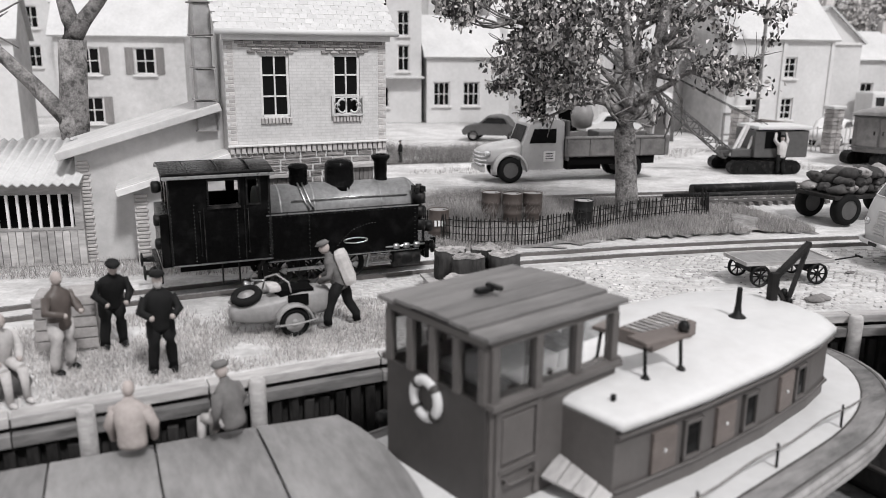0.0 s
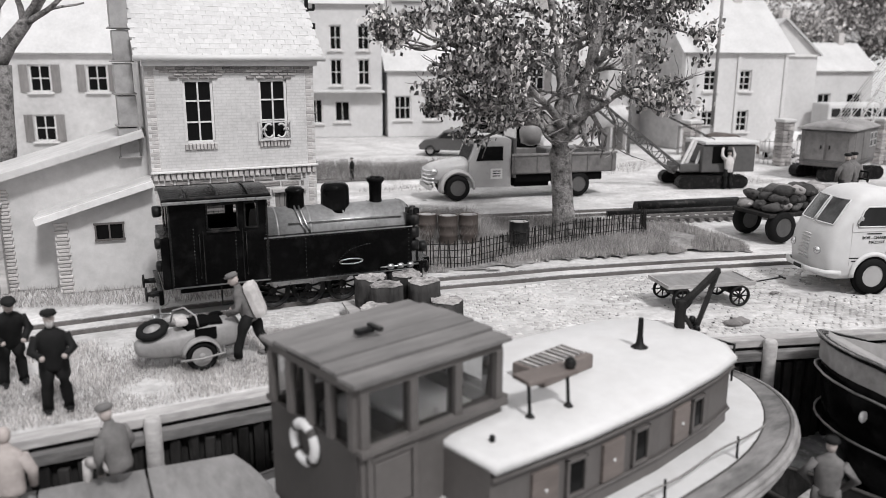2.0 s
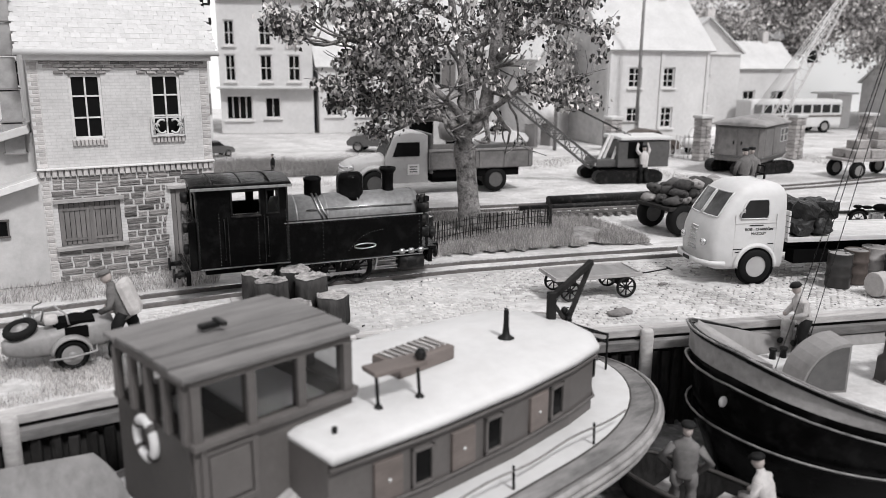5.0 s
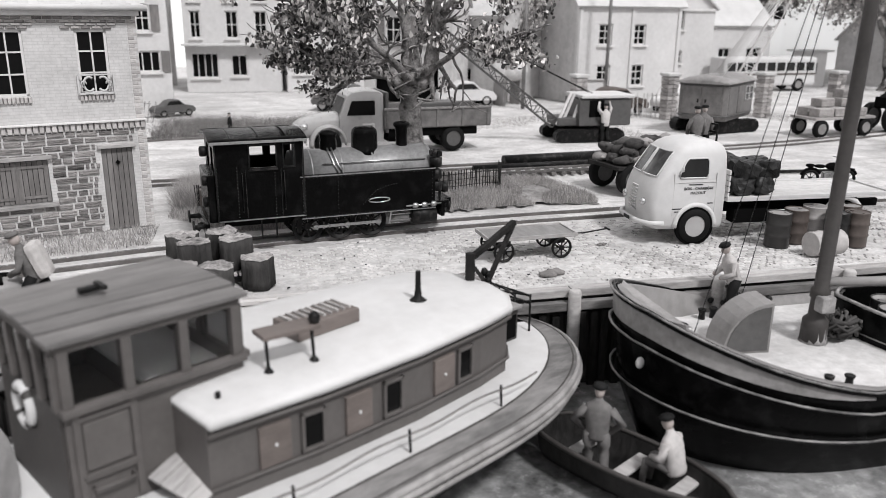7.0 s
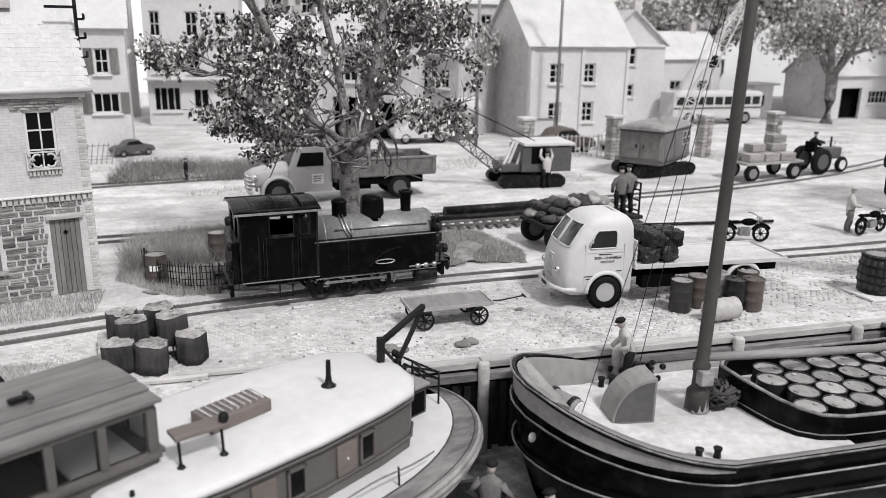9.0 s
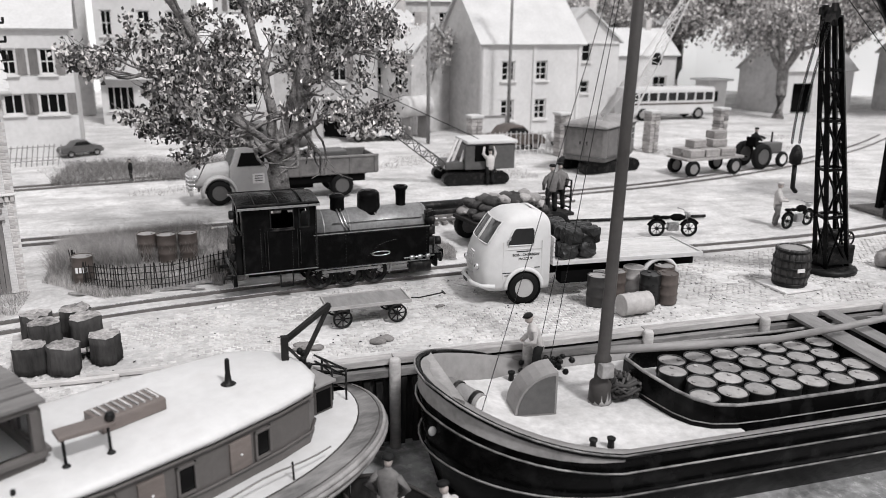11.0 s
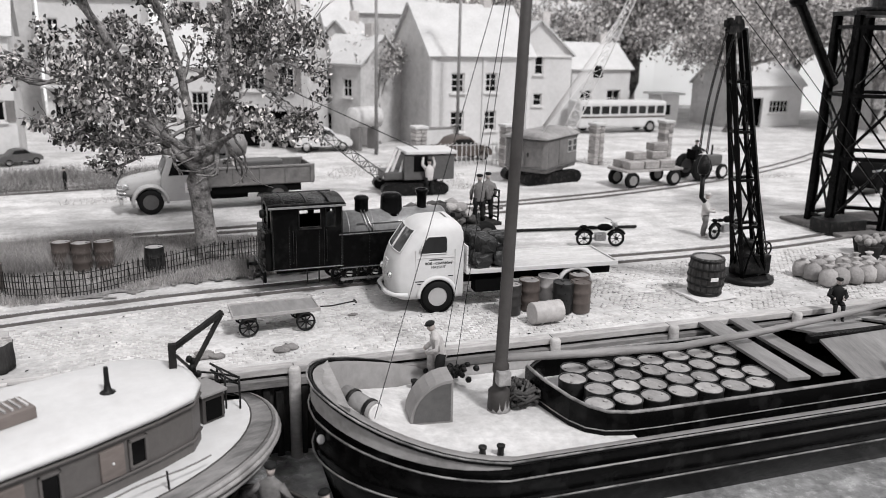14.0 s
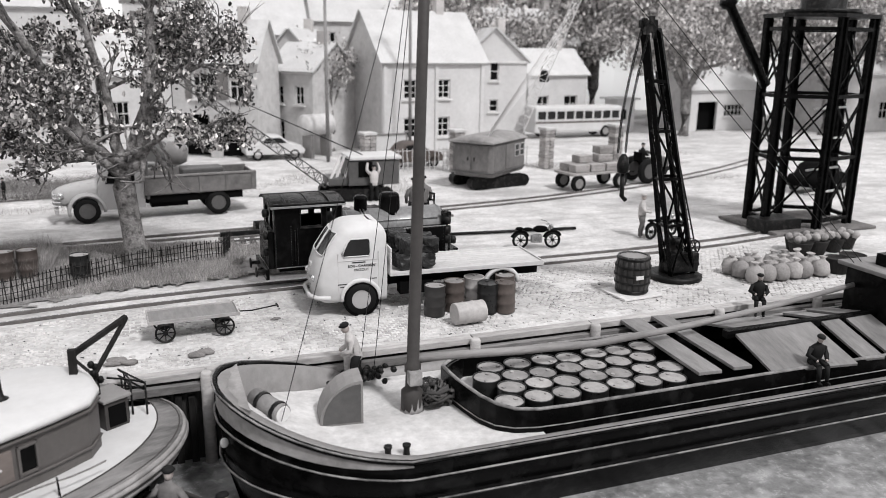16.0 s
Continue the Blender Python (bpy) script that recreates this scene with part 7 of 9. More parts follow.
def motorcycle(m, label, sidecar=False, mat="darkgrey"):
    b = thing("motorcycle", m, label, "motorcycle")
    for x in (-0.48, 0.5):
        bm = B()
        q = Matrix.Translation((x, 0, 0.24)) @ Matrix.Rotation(radians(90), 4, "X")
        ring(bm, q, [(0.24, -0.035), (0.25, 0), (0.24, 0.035), (0.18, 0.03), (0.18, -0.03), (0.24, -0.035)], 18, caps=False)
        w = part("wheel", bm, "rubber", b)
        bm = B()
        for k in range(8):
            a = k * 0.7854
            rod(bm, (x, 0, 0.24), (x + 0.19 * math.cos(a), 0, 0.24 + 0.19 * math.sin(a)), 0.01, n=4)
        ring(bm, q, [(0.05, -0.05), (0.05, 0.05)], 8)
        part("spokes", bm, "iron", w)
        bm = B()
        tube(bm, [(x + 0.28 * math.cos(a), 0, 0.24 + 0.28 * math.sin(a)) for a in np.linspace(0.5, 2.8, 8)], 0.04, 6)
        part("mudguard", bm, mat, b)
    bm = B()
    box(bm, 0.0, 0, 0.3, 0.34, 0.2, 0.26, 0.05)
    part("engine", bm, "steel", b)
    bm = B()
    ball(bm, (0.12, 0, 0.58), 0.24, 0.12, 0.11, n=10)
    part("tank", bm, mat, b)
    bm = B()
    ball(bm, (-0.26, 0, 0.58), 0.16, 0.11, 0.05, n=8)
    ball(bm, (-0.52, 0, 0.6), 0.13, 0.1, 0.05, n=8)
    part("saddle", bm, "dark", b)
    bm = B()
    rod(bm, (0.5, 0, 0.24), (0.34, 0, 0.72), 0.025)
    tube(bm, [(0.2, -0.3, 0.8), (0.34, -0.18, 0.78), (0.36, 0, 0.74), (0.34, 0.18, 0.78), (0.2, 0.3, 0.8)], 0.016, 5)
    ring(bm, Matrix.Translation((0.46, 0, 0.66)) @ Matrix.Rotation(radians(90), 4, "Y"), [(0.05, -0.08), (0.08, 0.0), (0.08, 0.03)], 10)
    rod(bm, (-0.48, 0.08, 0.24), (0.1, 0.1, 0.2), 0.03)
    part("handlebar", bm, "steel", b)
    if sidecar:
        bm = B()
        secs = []
        for x, w, z0, z1 in ((-0.78, 0.2, 0.34, 0.66), (-0.72, 0.25, 0.26, 0.7), (-0.3, 0.28, 0.2, 0.7), (0.1, 0.28, 0.18, 0.62), (0.5, 0.24, 0.2, 0.56), (0.78, 0.17, 0.26, 0.5), (0.84, 0.11, 0.32, 0.46)):
            sec = []
            for a in np.linspace(0, 2 * math.pi, 17)[:-1]:
                ca, sa = math.cos(a), math.sin(a)
                sec.append(Vector((x, 0.55 + w * math.copysign(abs(ca) ** 0.55, ca), (z0 + z1) / 2 + (z1 - z0) / 2 * math.copysign(abs(sa) ** 0.55, sa))))
            secs.append(sec)
        loft(bm, secs)
        sc = part("sidecar", bm, "fieldgrey", b, "pale grey sidecar body")
        # black plates paint the shade in the cockpit and entry opening
        bm = B()
        slab(bm, [(-0.5, 0.34), (0.05, 0.36), (0.1, 0.55), (0.05, 0.74), (-0.5, 0.76)], 0.6, 0.715)
        part("cockpit", bm, "dark", sc)
        bm = B()
        box(bm, -0.22, 0.835, 0.56, 0.34, 0.012, 0.2, 0.004)
        part("entry_cutout", bm, "dark", sc)
        bm = B()
        box(bm, 0.12, 0.55, 0.74, 0.2, 0.34, 0.1, 0.04)
        part("rolled_blanket", bm, "fig_pale", sc, "pale rolled blanket")
        q = Matrix.Translation((0.55, 0.55, 0.62)) @ Matrix.Rotation(radians(14), 4, "Y") @ Matrix.Rotation(radians(-14), 4, "X")
        bm = B()
        ring(bm, q, [(0.14, -0.01), (0.23, -0.02), (0.26, 0.03), (0.24, 0.08), (0.15, 0.09), (0.14, -0.01)], 22, caps=False)
        sp = part("spare_wheel", bm, "rubber", sc, "spare wheel lying on the nose")
        bm = B()
        ring(bm, q, [(0.15, 0.02), (0.14, 0.05), (0.06, 0.04), (0.05, 0.08), (0.01, 0.085)], 18)
        part("rim", bm, "fieldgrey", sp)
        q = Matrix.Translation((-0.12, 0.95, 0.24)) @ Matrix.Rotation(radians(90), 4, "X")
        bm = B()
        ring(bm, q, [(0.2, -0.05), (0.24, -0.04), (0.25, 0), (0.24, 0.04), (0.2, 0.05), (0.16, 0.035), (0.16, -0.035), (0.2, -0.05)], 22, caps=False)
        sw = part("side_wheel", bm, "rubber", sc)
        bm = B()
        ring(bm, q, [(0.165, -0.03), (0.13, -0.01), (0.06, -0.02), (0.05, -0.06), (0.01, -0.065)], 18)
        part("rim", bm, "fieldgrey", sw)
        bm = B()
        rows = []
        for a in np.linspace(0.15, 3.25, 14):
            rows.append([Vector((-0.12 + r * math.cos(a), y, 0.24 + r * math.sin(a))) for r, y in ((0.29, 0.85), (0.31, 0.88), (0.31, 1.02), (0.28, 1.05), (0.27, 1.04), (0.295, 1.01), (0.295, 0.88), (0.28, 0.86))])
        loft(bm, rows)
        part("side_mudguard", bm, "fieldgrey", sc)
        bm = B()
        tube(bm, [(-0.5, 0.7, 0.3), (-0.46, 1.06, 0.28), (-0.12, 1.08, 0.24), (0.22, 1.06, 0.24)], 0.018, 6)
        part("wheel_bar", bm, "fieldgrey", sc)
        bm = B()
        tube(bm, [(0.25, 0.32, 0.66), (0.2, 0.34, 0.86), (0.05, 0.5, 0.94), (-0.1, 0.72, 0.84), (-0.12, 0.78, 0.68)], 0.016, 6)
        part("grab_hoop", bm, "fieldgrey", sc)
    return b


motorcycle(P(-9.3, 0.5, 0, 0, 0, 198) @ Matrix.Scale(0.92, 4), "grey sidecar motorcycle standing on the grass by the quay", True, "fieldgrey")
motorcycle(P(9.85, 6.35, 0, 0, 0, -12), "black motorcycle parked by the track", False, "dark")
motorcycle(P(14.3, 6.45, 0, 0, 0, 15), "dark motorcycle held by a figurine", False, "dark")


def small_car(m, mat, label):
    c = thing("car", m, label, "car", "cars in the town")
    bm = B()
    prof = [(-1.5, 0.3), (-1.55, 0.55), (-1.35, 0.75), (-0.9, 0.82), (-0.6, 1.15), (-0.2, 1.25), (0.3, 1.2), (0.7, 0.85), (1.3, 0.72), (1.5, 0.5), (1.45, 0.3)]
    loft(bm, [[Vector((x, y, z if abs(y) < 0.6 or z < 0.8 else z - 0.06)) for x, z in prof] for y in (-0.66, -0.5, 0.5, 0.66)])
    body = part("body", bm, mat, c)
    for s in (-1, 1):
        bm = B()
        f = [(-0.7, s * 0.675, 0.86), (0.55, s * 0.675, 0.86), (0.25, s * 0.67, 1.12), (-0.5, s * 0.67, 1.12)]
        bm.faces.new([bm.verts.new(p) for p in f])
        part("side_window", bm, "cab_glass", body)
        for x in (-0.95, 0.95):
            road_wheel(c, x, s * 0.58, 0.27, 0.16, "midgrey")


small_car(P(4.9, 27.2, 0, 0, 0, 5), "white", "white rounded saloon car parked before the houses")
small_car(P(-1.2, 26.0, 0, 0, 0, 160), "darkgrey", "dark rounded car parked in the town")
small_car(P(-8.9, 25.0, 0, 0, 0, 30) @ Matrix.Scale(0.6, 4), "darkgrey", "dark car parked by the square")
small_car(P(11.0, 22.8, 0, 0, 0, 8), "drum_red", "dark red car behind the fence")
small_car(P(14.6, 23.6, 0, 0, 0, 40), "offwhite", "pale car parked by the white house")
small_car(P(26.0, 12.0, 0, 0, 0, 20), "dark", "black car parked behind the tower")
small_car(P(-19.0, 12.0, 0, 0, 0, 10), "dark", "black car parked behind the shed")


def bus():
    b = thing("bus", P(25.4, 32.9, 0, 0, 0, 3), "pale bus with a dark window band before the houses", "bus")
    bm = B()
    box(bm, 0, 0, 1.2, 6.6, 1.6, 1.7, 0.16)
    part("body", bm, "white", b)
    for k in range(9):
        bm = B()
        box(bm, -2.8 + k * 0.7, -0.81, 1.5, 0.56, 0.02, 0.5)
        part("window", bm, "cab_glass", b)
    bm = B()
    box(bm, 0, -0.815, 1.05, 6.5, 0.02, 0.1)
    part("stripe", bm, "drum_red", b)
    for x in (-2.1, 2.1):
        road_wheel(b, x, -0.72, 0.4, 0.2, "midgrey")
        road_wheel(b, x, 0.72, 0.4, 0.2, "midgrey")


bus()


# ---- the town behind the yard ----
def town_house(m, w, d, eave, ridge, wall, label, fronts=(), gable_left=False, roof="slate", shutters=False, gable_front=False, side=()):
    """Local x along the front, front at y = 0 facing -y. fronts: windows (x0, x1, z0, z1, rows, cols)."""
    h = thing("town_house", m, label, "house", "houses of the town")
    bm = B()
    wall_with_holes(bm, w, eave, 0.2, [f[:4] for f in fronts])
    part("front_wall", bm, wall, h)
    bm = B()
    box(bm, 0.1, d / 2 + 0.1, eave / 2, 0.2, d - 0.2, eave)
    if not gable_front:
        a = [bm.verts.new(p) for p in ((0, 0.02, eave), (0, d, eave), (0, d / 2, ridge))]
        b = [bm.verts.new((v.co.x + 0.2, v.co.y, v.co.z)) for v in a]
        bm.faces.new(a)
        bm.faces.new(b[::-1])
        for k in range(3):
            bm.faces.new((a[k], a[(k + 1) % 3], b[(k + 1) % 3], b[k]))
        part("side_wall", bm, "greywall", h)
        bm = B()
    box(bm, w - 0.1, d / 2 + 0.1, eave / 2, 0.2, d - 0.2, eave)
    if gable_front:
        for y in (0.0, d - 0.2):
            a = [bm.verts.new(p) for p in ((0, y, eave), (w, y, eave), (w / 2, y, ridge))]
            b = [bm.verts.new((v.co.x, v.co.y + 0.2, v.co.z)) for v in a]
            bm.faces.new(a[::-1])
            bm.faces.new(b)
            for k in range(3):
                bm.faces.new((a[k], a[(k + 1) % 3], b[(k + 1) % 3], b[k]))
    else:
        for x in (w - 0.2,):
            a = [bm.verts.new(p) for p in ((x, 0.02, eave), (x, d, eave), (x, d / 2, ridge))]
            b = [bm.verts.new((v.co.x + 0.2, v.co.y, v.co.z)) for v in a]
            bm.faces.new(a)
            bm.faces.new(b[::-1])
            for k in range(3):
                bm.faces.new((a[k], a[(k + 1) % 3], b[(k + 1) % 3], b[k]))
    part("side_wall", bm, wall if gable_front else "greywall", h)
    # near-black sheet stands in for the unlit rooms
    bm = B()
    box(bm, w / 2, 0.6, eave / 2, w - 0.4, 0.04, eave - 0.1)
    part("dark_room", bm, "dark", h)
    half, over = (w / 2 if gable_front else d / 2), 0.22
    rise = ridge - eave
    L = math.hypot(half, rise) + over
    a = math.degrees(math.atan2(rise, half))
    for s in (0, 1):
        bm = B()
        if gable_front:
            box(bm, L / 2 - over, d / 2, 0.06, L, d + 0.4, 0.1)
            q = P(0, 0, eave, 0, -a, 0) if s == 0 else P(w, 0, eave, 0, 0, 0) @ pose(0, 0, 0, 0, a, 0) @ Matrix.Diagonal((-1, 1, 1, 1))
        else:
            box(bm, w / 2, L / 2 - over, 0.06, w + 0.4, L, 0.1)
            q = P(0, 0, eave, a, 0, 0) if s == 0 else P(w, d, eave, 0, 0, 180) @ pose(0, 0, 0, a, 0, 0)
        if gable_front and s == 1:
            bm.free()
            bm = B()
            box(bm, -(L / 2 - over), d / 2, 0.06, L, d + 0.4, 0.1)
            q = P(w, 0, eave, 0, a, 0)
        part("roof_slope", bm, roof, h, "pale roof", m=q)
    for x0, x1, z0, z1, r, c in fronts:
        if r:
            win = sash(h, x0, x1, z0, z1, r, c, y=0.1, mat="offwhite", t=0.07)
            if shutters:
                for s in (-1, 1):
                    bm = B()
                    box(bm, (x0 - 0.22 if s < 0 else x1 + 0.22), -0.03, (z0 + z1) / 2, 0.36, 0.05, z1 - z0, 0.01)
                    part("shutter", bm, "shutter", win)
            bm = B()
            box(bm, (x0 + x1) / 2, -0.05, z0 - 0.05, x1 - x0 + 0.2, 0.14, 0.08)
            part("sill", bm, "offwhite", win)
    bm = B()
    box(bm, w * 0.75, d * 0.5, ridge + 0.2, 0.5, 0.5, 1.0, 0.03)
    part("chimney", bm, "brickpale", h)
    bm = B()
    box(bm, w / 2, -0.05, eave - 0.1, w, 0.12, 0.14)
    part("cornice", bm, "offwhite", h)
    return h


town_house(P(10.72, 27.05, 0, 0, 0, 9), 6.3, 5.4, 4.95, 7.6, "whitewash", "white two-storey house with pale roof and barred windows",
           [(1.25, 2.05, 2.95, 4.0, 3, 2), (3.3, 4.1, 2.95, 4.0, 3, 2), (1.25, 2.05, 0.85, 1.95, 3, 2), (3.3, 4.1, 0.85, 1.95, 3, 2)])
for hx in (0.0, 3.1, 6.0):
    bm = B()
    box(bm, 0, 0, 2.4, 0.2, 0.06, 4.8)
    part("pilaster", bm, "whitewash", bpy.data.objects["town_house"], m=P(0.15 + hx, -0.04, 0))
# the house with a grey gable turned towards the yard
town_house(P(0.1, 29.3, 0, 0, 0, -30), 4.7, 2.9, 4.9, 6.9, "plaster", "pale house with large upper window and an arched shop doorway",
           [(1.2, 2.4, 3.0, 4.3, 2, 3), (3.2, 4.0, 3.0, 4.3, 2, 2), (0.6, 2.0, 0.0, 2.2, 0, 0), (2.6, 4.0, 0.0, 2.0, 0, 0)], shutters=True)
town_house(P(5.2, 30.5, 0, 0, 0, -48), 3.0, 4.0, 4.4, 5.8, "greywall", "grey town house in the side street", [(0.4, 1.0, 2.6, 3.6, 2, 2), (1.8, 2.4, 2.6, 3.6, 2, 2), (0.4, 1.0, 0.4, 1.7, 2, 2)])
town_house(P(8.2, 33.0, 0, 0, 0, 62), 5.0, 3.0, 5.0, 6.6, "greywall", "tall grey house at the end of the street", [(0.6, 1.3, 2.8, 4.0, 2, 2), (2.6, 3.4, 2.8, 4.0, 2, 2), (0.6, 1.3, 0.5, 1.9, 2, 2), (2.4, 3.6, 0.0, 2.1, 0, 0)])
town_house(P(18.0, 34.5, 0, 0, 0, -8), 4.4, 5.5, 4.9, 6.9, "whitewash", "white gabled house with narrow windows", [(1.9, 2.5, 3.6, 4.8, 2, 1), (1.9, 2.5, 1.6, 2.4, 2, 1)], gable_front=True)
town_house(P(24.0, 37.0, 0, 0, 0, 10), 5.2, 4.0, 3.9, 5.6, "whitewash", "low grey house with a pale roof", [(0.8, 1.8, 1.2, 2.4, 2, 2), (3.2, 4.4, 1.2, 2.4, 2, 2)])
town_house(P(35.2, 33.6, 0, 0, 0, 8), 6.5, 4.5, 3.0, 5.0, "whitewash", "long garage building with dark open doorway and pale roof", [(0.7, 2.6, 0.0, 2.1, 0, 0), (3.3, 5.2, 1.0, 1.9, 2, 5)])
town_house(P(45.0, 31.0, 0, 0, 0, 0), 7.0, 5.0, 4.2, 6.2, "plaster", "pale house behind the crane tower", [(0.8, 1.7, 0.9, 2.2, 2, 2), (3.0, 3.9, 0.9, 2.2, 2, 2), (5.0, 5.9, 0.9, 2.2, 2, 2)])
# left side of the town: corner hotel, inn, houses
town_house(P(-9.2, 36.0, 0, 0, 0, -3), 5.3, 5.0, 7.6, 9.4, "whitewash", "white three-storey corner hotel with tall windows",
           [(0.35, 0.95, 5.0, 6.4, 2, 2), (2.3, 3.0, 5.0, 6.4, 2, 2), (3.9, 4.6, 5.0, 6.4, 2, 2), (0.35, 0.95, 3.0, 4.5, 2, 2), (2.3, 3.0, 3.0, 4.5, 2, 2), (3.9, 4.6, 3.0, 4.5, 2, 2), (0.3, 1.8, 0.8, 2.2, 1, 4), (2.5, 3.4, 0.9, 2.1, 1, 2)])
bm = B()
box(bm, 2.65, -0.25, 3.0 - 0.35, 5.6, 0.6, 0.12, 0.02)
part("balcony", bm, "white", bpy.data.objects["town_house.008"], m=P(0, 0, 0))
town_house(P(-3.6, 35.5, 0, 0, 0, 6), 4.6, 5.0, 3.9, 6.2, "whitewash", "white shop with a pale flat facade", [(0.4, 1.4, 1.0, 2.4, 2, 3), (2.2, 3.2, 1.0, 2.4, 2, 3)])
town_house(P(-12.3, 24.6, 0, 0, 0, 6), 3.5, 4.2, 5.6, 7.6, "whitewash", "white inn with shuttered upper windows and shop front",
           [(0.7, 1.3, 3.6, 4.7, 2, 2), (2.2, 2.8, 3.6, 4.7, 2, 2), (0.6, 1.4, 1.9, 2.8, 1, 2), (2.0, 3.1, 1.9, 2.8, 1, 3)], shutters=True)
town_house(P(-21.2, 26.5, 0, 0, 0, 4), 5.6, 4.5, 4.8, 7.4, "plaster", "pale house with a tall roof behind the annex", [(3.4, 4.3, 3.0, 4.2, 2, 2), (1.0, 1.9, 3.0, 4.2, 2, 2), (1.0, 1.9, 0.8, 2.0, 2, 2)], shutters=True)
town_house(P(-28.5, 24.5, 0, 0, 0, 12), 6.0, 4.5, 4.6, 7.0, "whitewash", "white house at the end of the town", [(1.0, 1.9, 2.8, 4.0, 2, 2), (3.2, 4.1, 2.8, 4.0, 2, 2)])
town_house(P(23.5, 42.0, 0, 0, 0, 0), 7.0, 5.0, 6.0, 8.6, "plaster", "distant pale house among trees", [(1.0, 2.0, 3.4, 4.6, 2, 2), (4.0, 5.0, 3.4, 4.6, 2, 2)])
town_house(P(1.2, 41.0, 0, 0, 0, 0), 8.0, 5.0, 6.4, 9.0, "whitewash", "distant white houses of the old town", [(1.0, 2.0, 4.0, 5.4, 2, 2), (3.5, 4.5, 4.0, 5.4, 2, 2), (6.0, 7.0, 4.0, 5.4, 2, 2)])

for k, (x, y, w, e, r) in enumerate(((-41.0, 36.0, 8.0, 6.4, 9.4), (-32.5, 40.0, 7.0, 7.4, 10.4), (-25.0, 38.0, 6.6, 6.8, 9.6), (-17.6, 40.0, 7.4, 8.4, 11.2), (-2.5, 46.0, 7.0, 8.6, 11.6), (10.0, 43.0, 6.5, 7.4, 10.0), (-16.4, 30.6, 3.6, 5.0, 7.0))):
    town_house(P(x, y, 0, 0, 0, 7 - 5 * (k % 3)), w, 5.0, e, r, ("plaster", "whitewash", "greywall")[k % 3], "pale tall house in the far rows of the town",
               [(w * q, w * q + 0.8, z, z + 1.3, 2, 2) for q in (0.12, 0.42, 0.72) for z in ([e - 2.1, e - 4.4] if e > 5.5 else [e - 1.9])], shutters=k % 2 == 0)


def pillar(m):
    p = thing("gate_pillar", m, "rough stone gate pillar with a pale cap", "pillar", "gate pillars")
    rr = random.Random(2)
    for j in range(11):
        for s in range(2):
            bm = B()
            box(bm, -0.14 if s else 0.14, 0, 0.09 + j * 0.17, 0.26 + rr.uniform(-0.02, 0.02), 0.54 + rr.uniform(-0.03, 0.03), 0.155, 0.02)
            part("stone", bm, "brickdark", p)
    bm = B()
    box(bm, 0, 0, 1.95, 0.68, 0.66, 0.14, 0.04)
    part("cap", bm, "plaster", p)
    return p


first = pillar(P(12.6, 20.6, 0, 0, 0, 10))
for x, y in ((17.3, 20.6), (21.6, 21.3), (8.2, 20.3)):
    copy_thing(first, P(x, y, 0, 0, 0, 10))


def iron_fence(name, p0, p1, h, gap, mat, label, tilt=0.0):
    f = thing(name, Matrix(), label, "fence")
    a, b = Vector((*p0, 0)), Vector((*p1, 0))
    n = int((b - a).length / gap)
    bm0 = B()
    box(bm0, 0, 0, h / 2, 0.035, 0.03, h)
    me = mesh_of("paling", bm0, mat)
    for k in range(n + 1):
        p = a.lerp(b, k / n)
        piece("paling", me, f, P(p.x, p.y, rnd.uniform(-0.03, 0), rnd.uniform(-3, 3), rnd.uniform(-3, 3) + tilt, 0))
    for z in (0.2, h - 0.12):
        bm = B()
        bar(bm, (a.x, a.y, z), (b.x, b.y, z), 0.03)
        part("rail", bm, mat, f)


iron_fence("iron_fence", (8.6, 21.2), (16.6, 21.4), 1.1, 0.22, "greywall", "pale thin railing before the white house")
iron_fence("iron_fence", (-15.0, 21.5), (-9.5, 22.8), 0.9, 0.2, "midgrey", "dark leaning fence along the square", 12)


def water_tank(m, label):
    t = thing("storage_tank", m, label, "tank")
    bm = B()
    ring(bm, Matrix.Translation((-0.9, 0, 1.7)) @ Matrix.Rotation(radians(90), 4, "Y"), [(0.02, -0.06), (0.5, 0), (0.55, 0.05), (0.55, 1.75), (0.5, 1.8), (0.02, 1.86)], 18)
    part("shell", bm, "greywall", t)
    bm = B()
    for x in (-0.6, 0.6):
        box(bm, x, 0, 0.6, 0.2, 0.7, 1.2)
    part("cradle", bm, "midgrey", t)


water_tank(P(7.2, 27.3, 0, 0, 0, 30), "pale round storage tank on a cradle")


def notice_frame():
    n = thing("notice_frame", P(10.6, 25.0, 0, 0, 0, 4), "dark framed white notice board before the house", "notice board")
    bm = B()
    for x in (-0.85, 0.85):
        box(bm, x, 0, 0.7, 0.09, 0.09, 1.4)
    for z in (0.35, 1.35):
        box(bm, 0, 0, z, 1.8, 0.09, 0.09)
    part("frame", bm, "midgrey", n)
    bm = B()
    box(bm, 0, 0.01, 0.85, 1.65, 0.04, 0.95)
    part("board", bm, "whitewash", n)


notice_frame()


def telegraph_pole(m):
    p = thing("telegraph_pole", m, "tall grey telegraph pole", "pole", "telegraph poles")
    bm = B()
    rod(bm, (0, 0, 0), (0, 0, 9.5), 0.1, 0.07)
    part("shaft", bm, "roofgrey", p)
    bm = B()
    box(bm, 0, 0, 9.0, 1.0, 0.08, 0.08)
    part("crossarm", bm, "roofgrey", p)
    return p


tp = telegraph_pole(P(11.9, 25.9, 0))
copy_thing(tp, P(7.4, 25.4, 0))


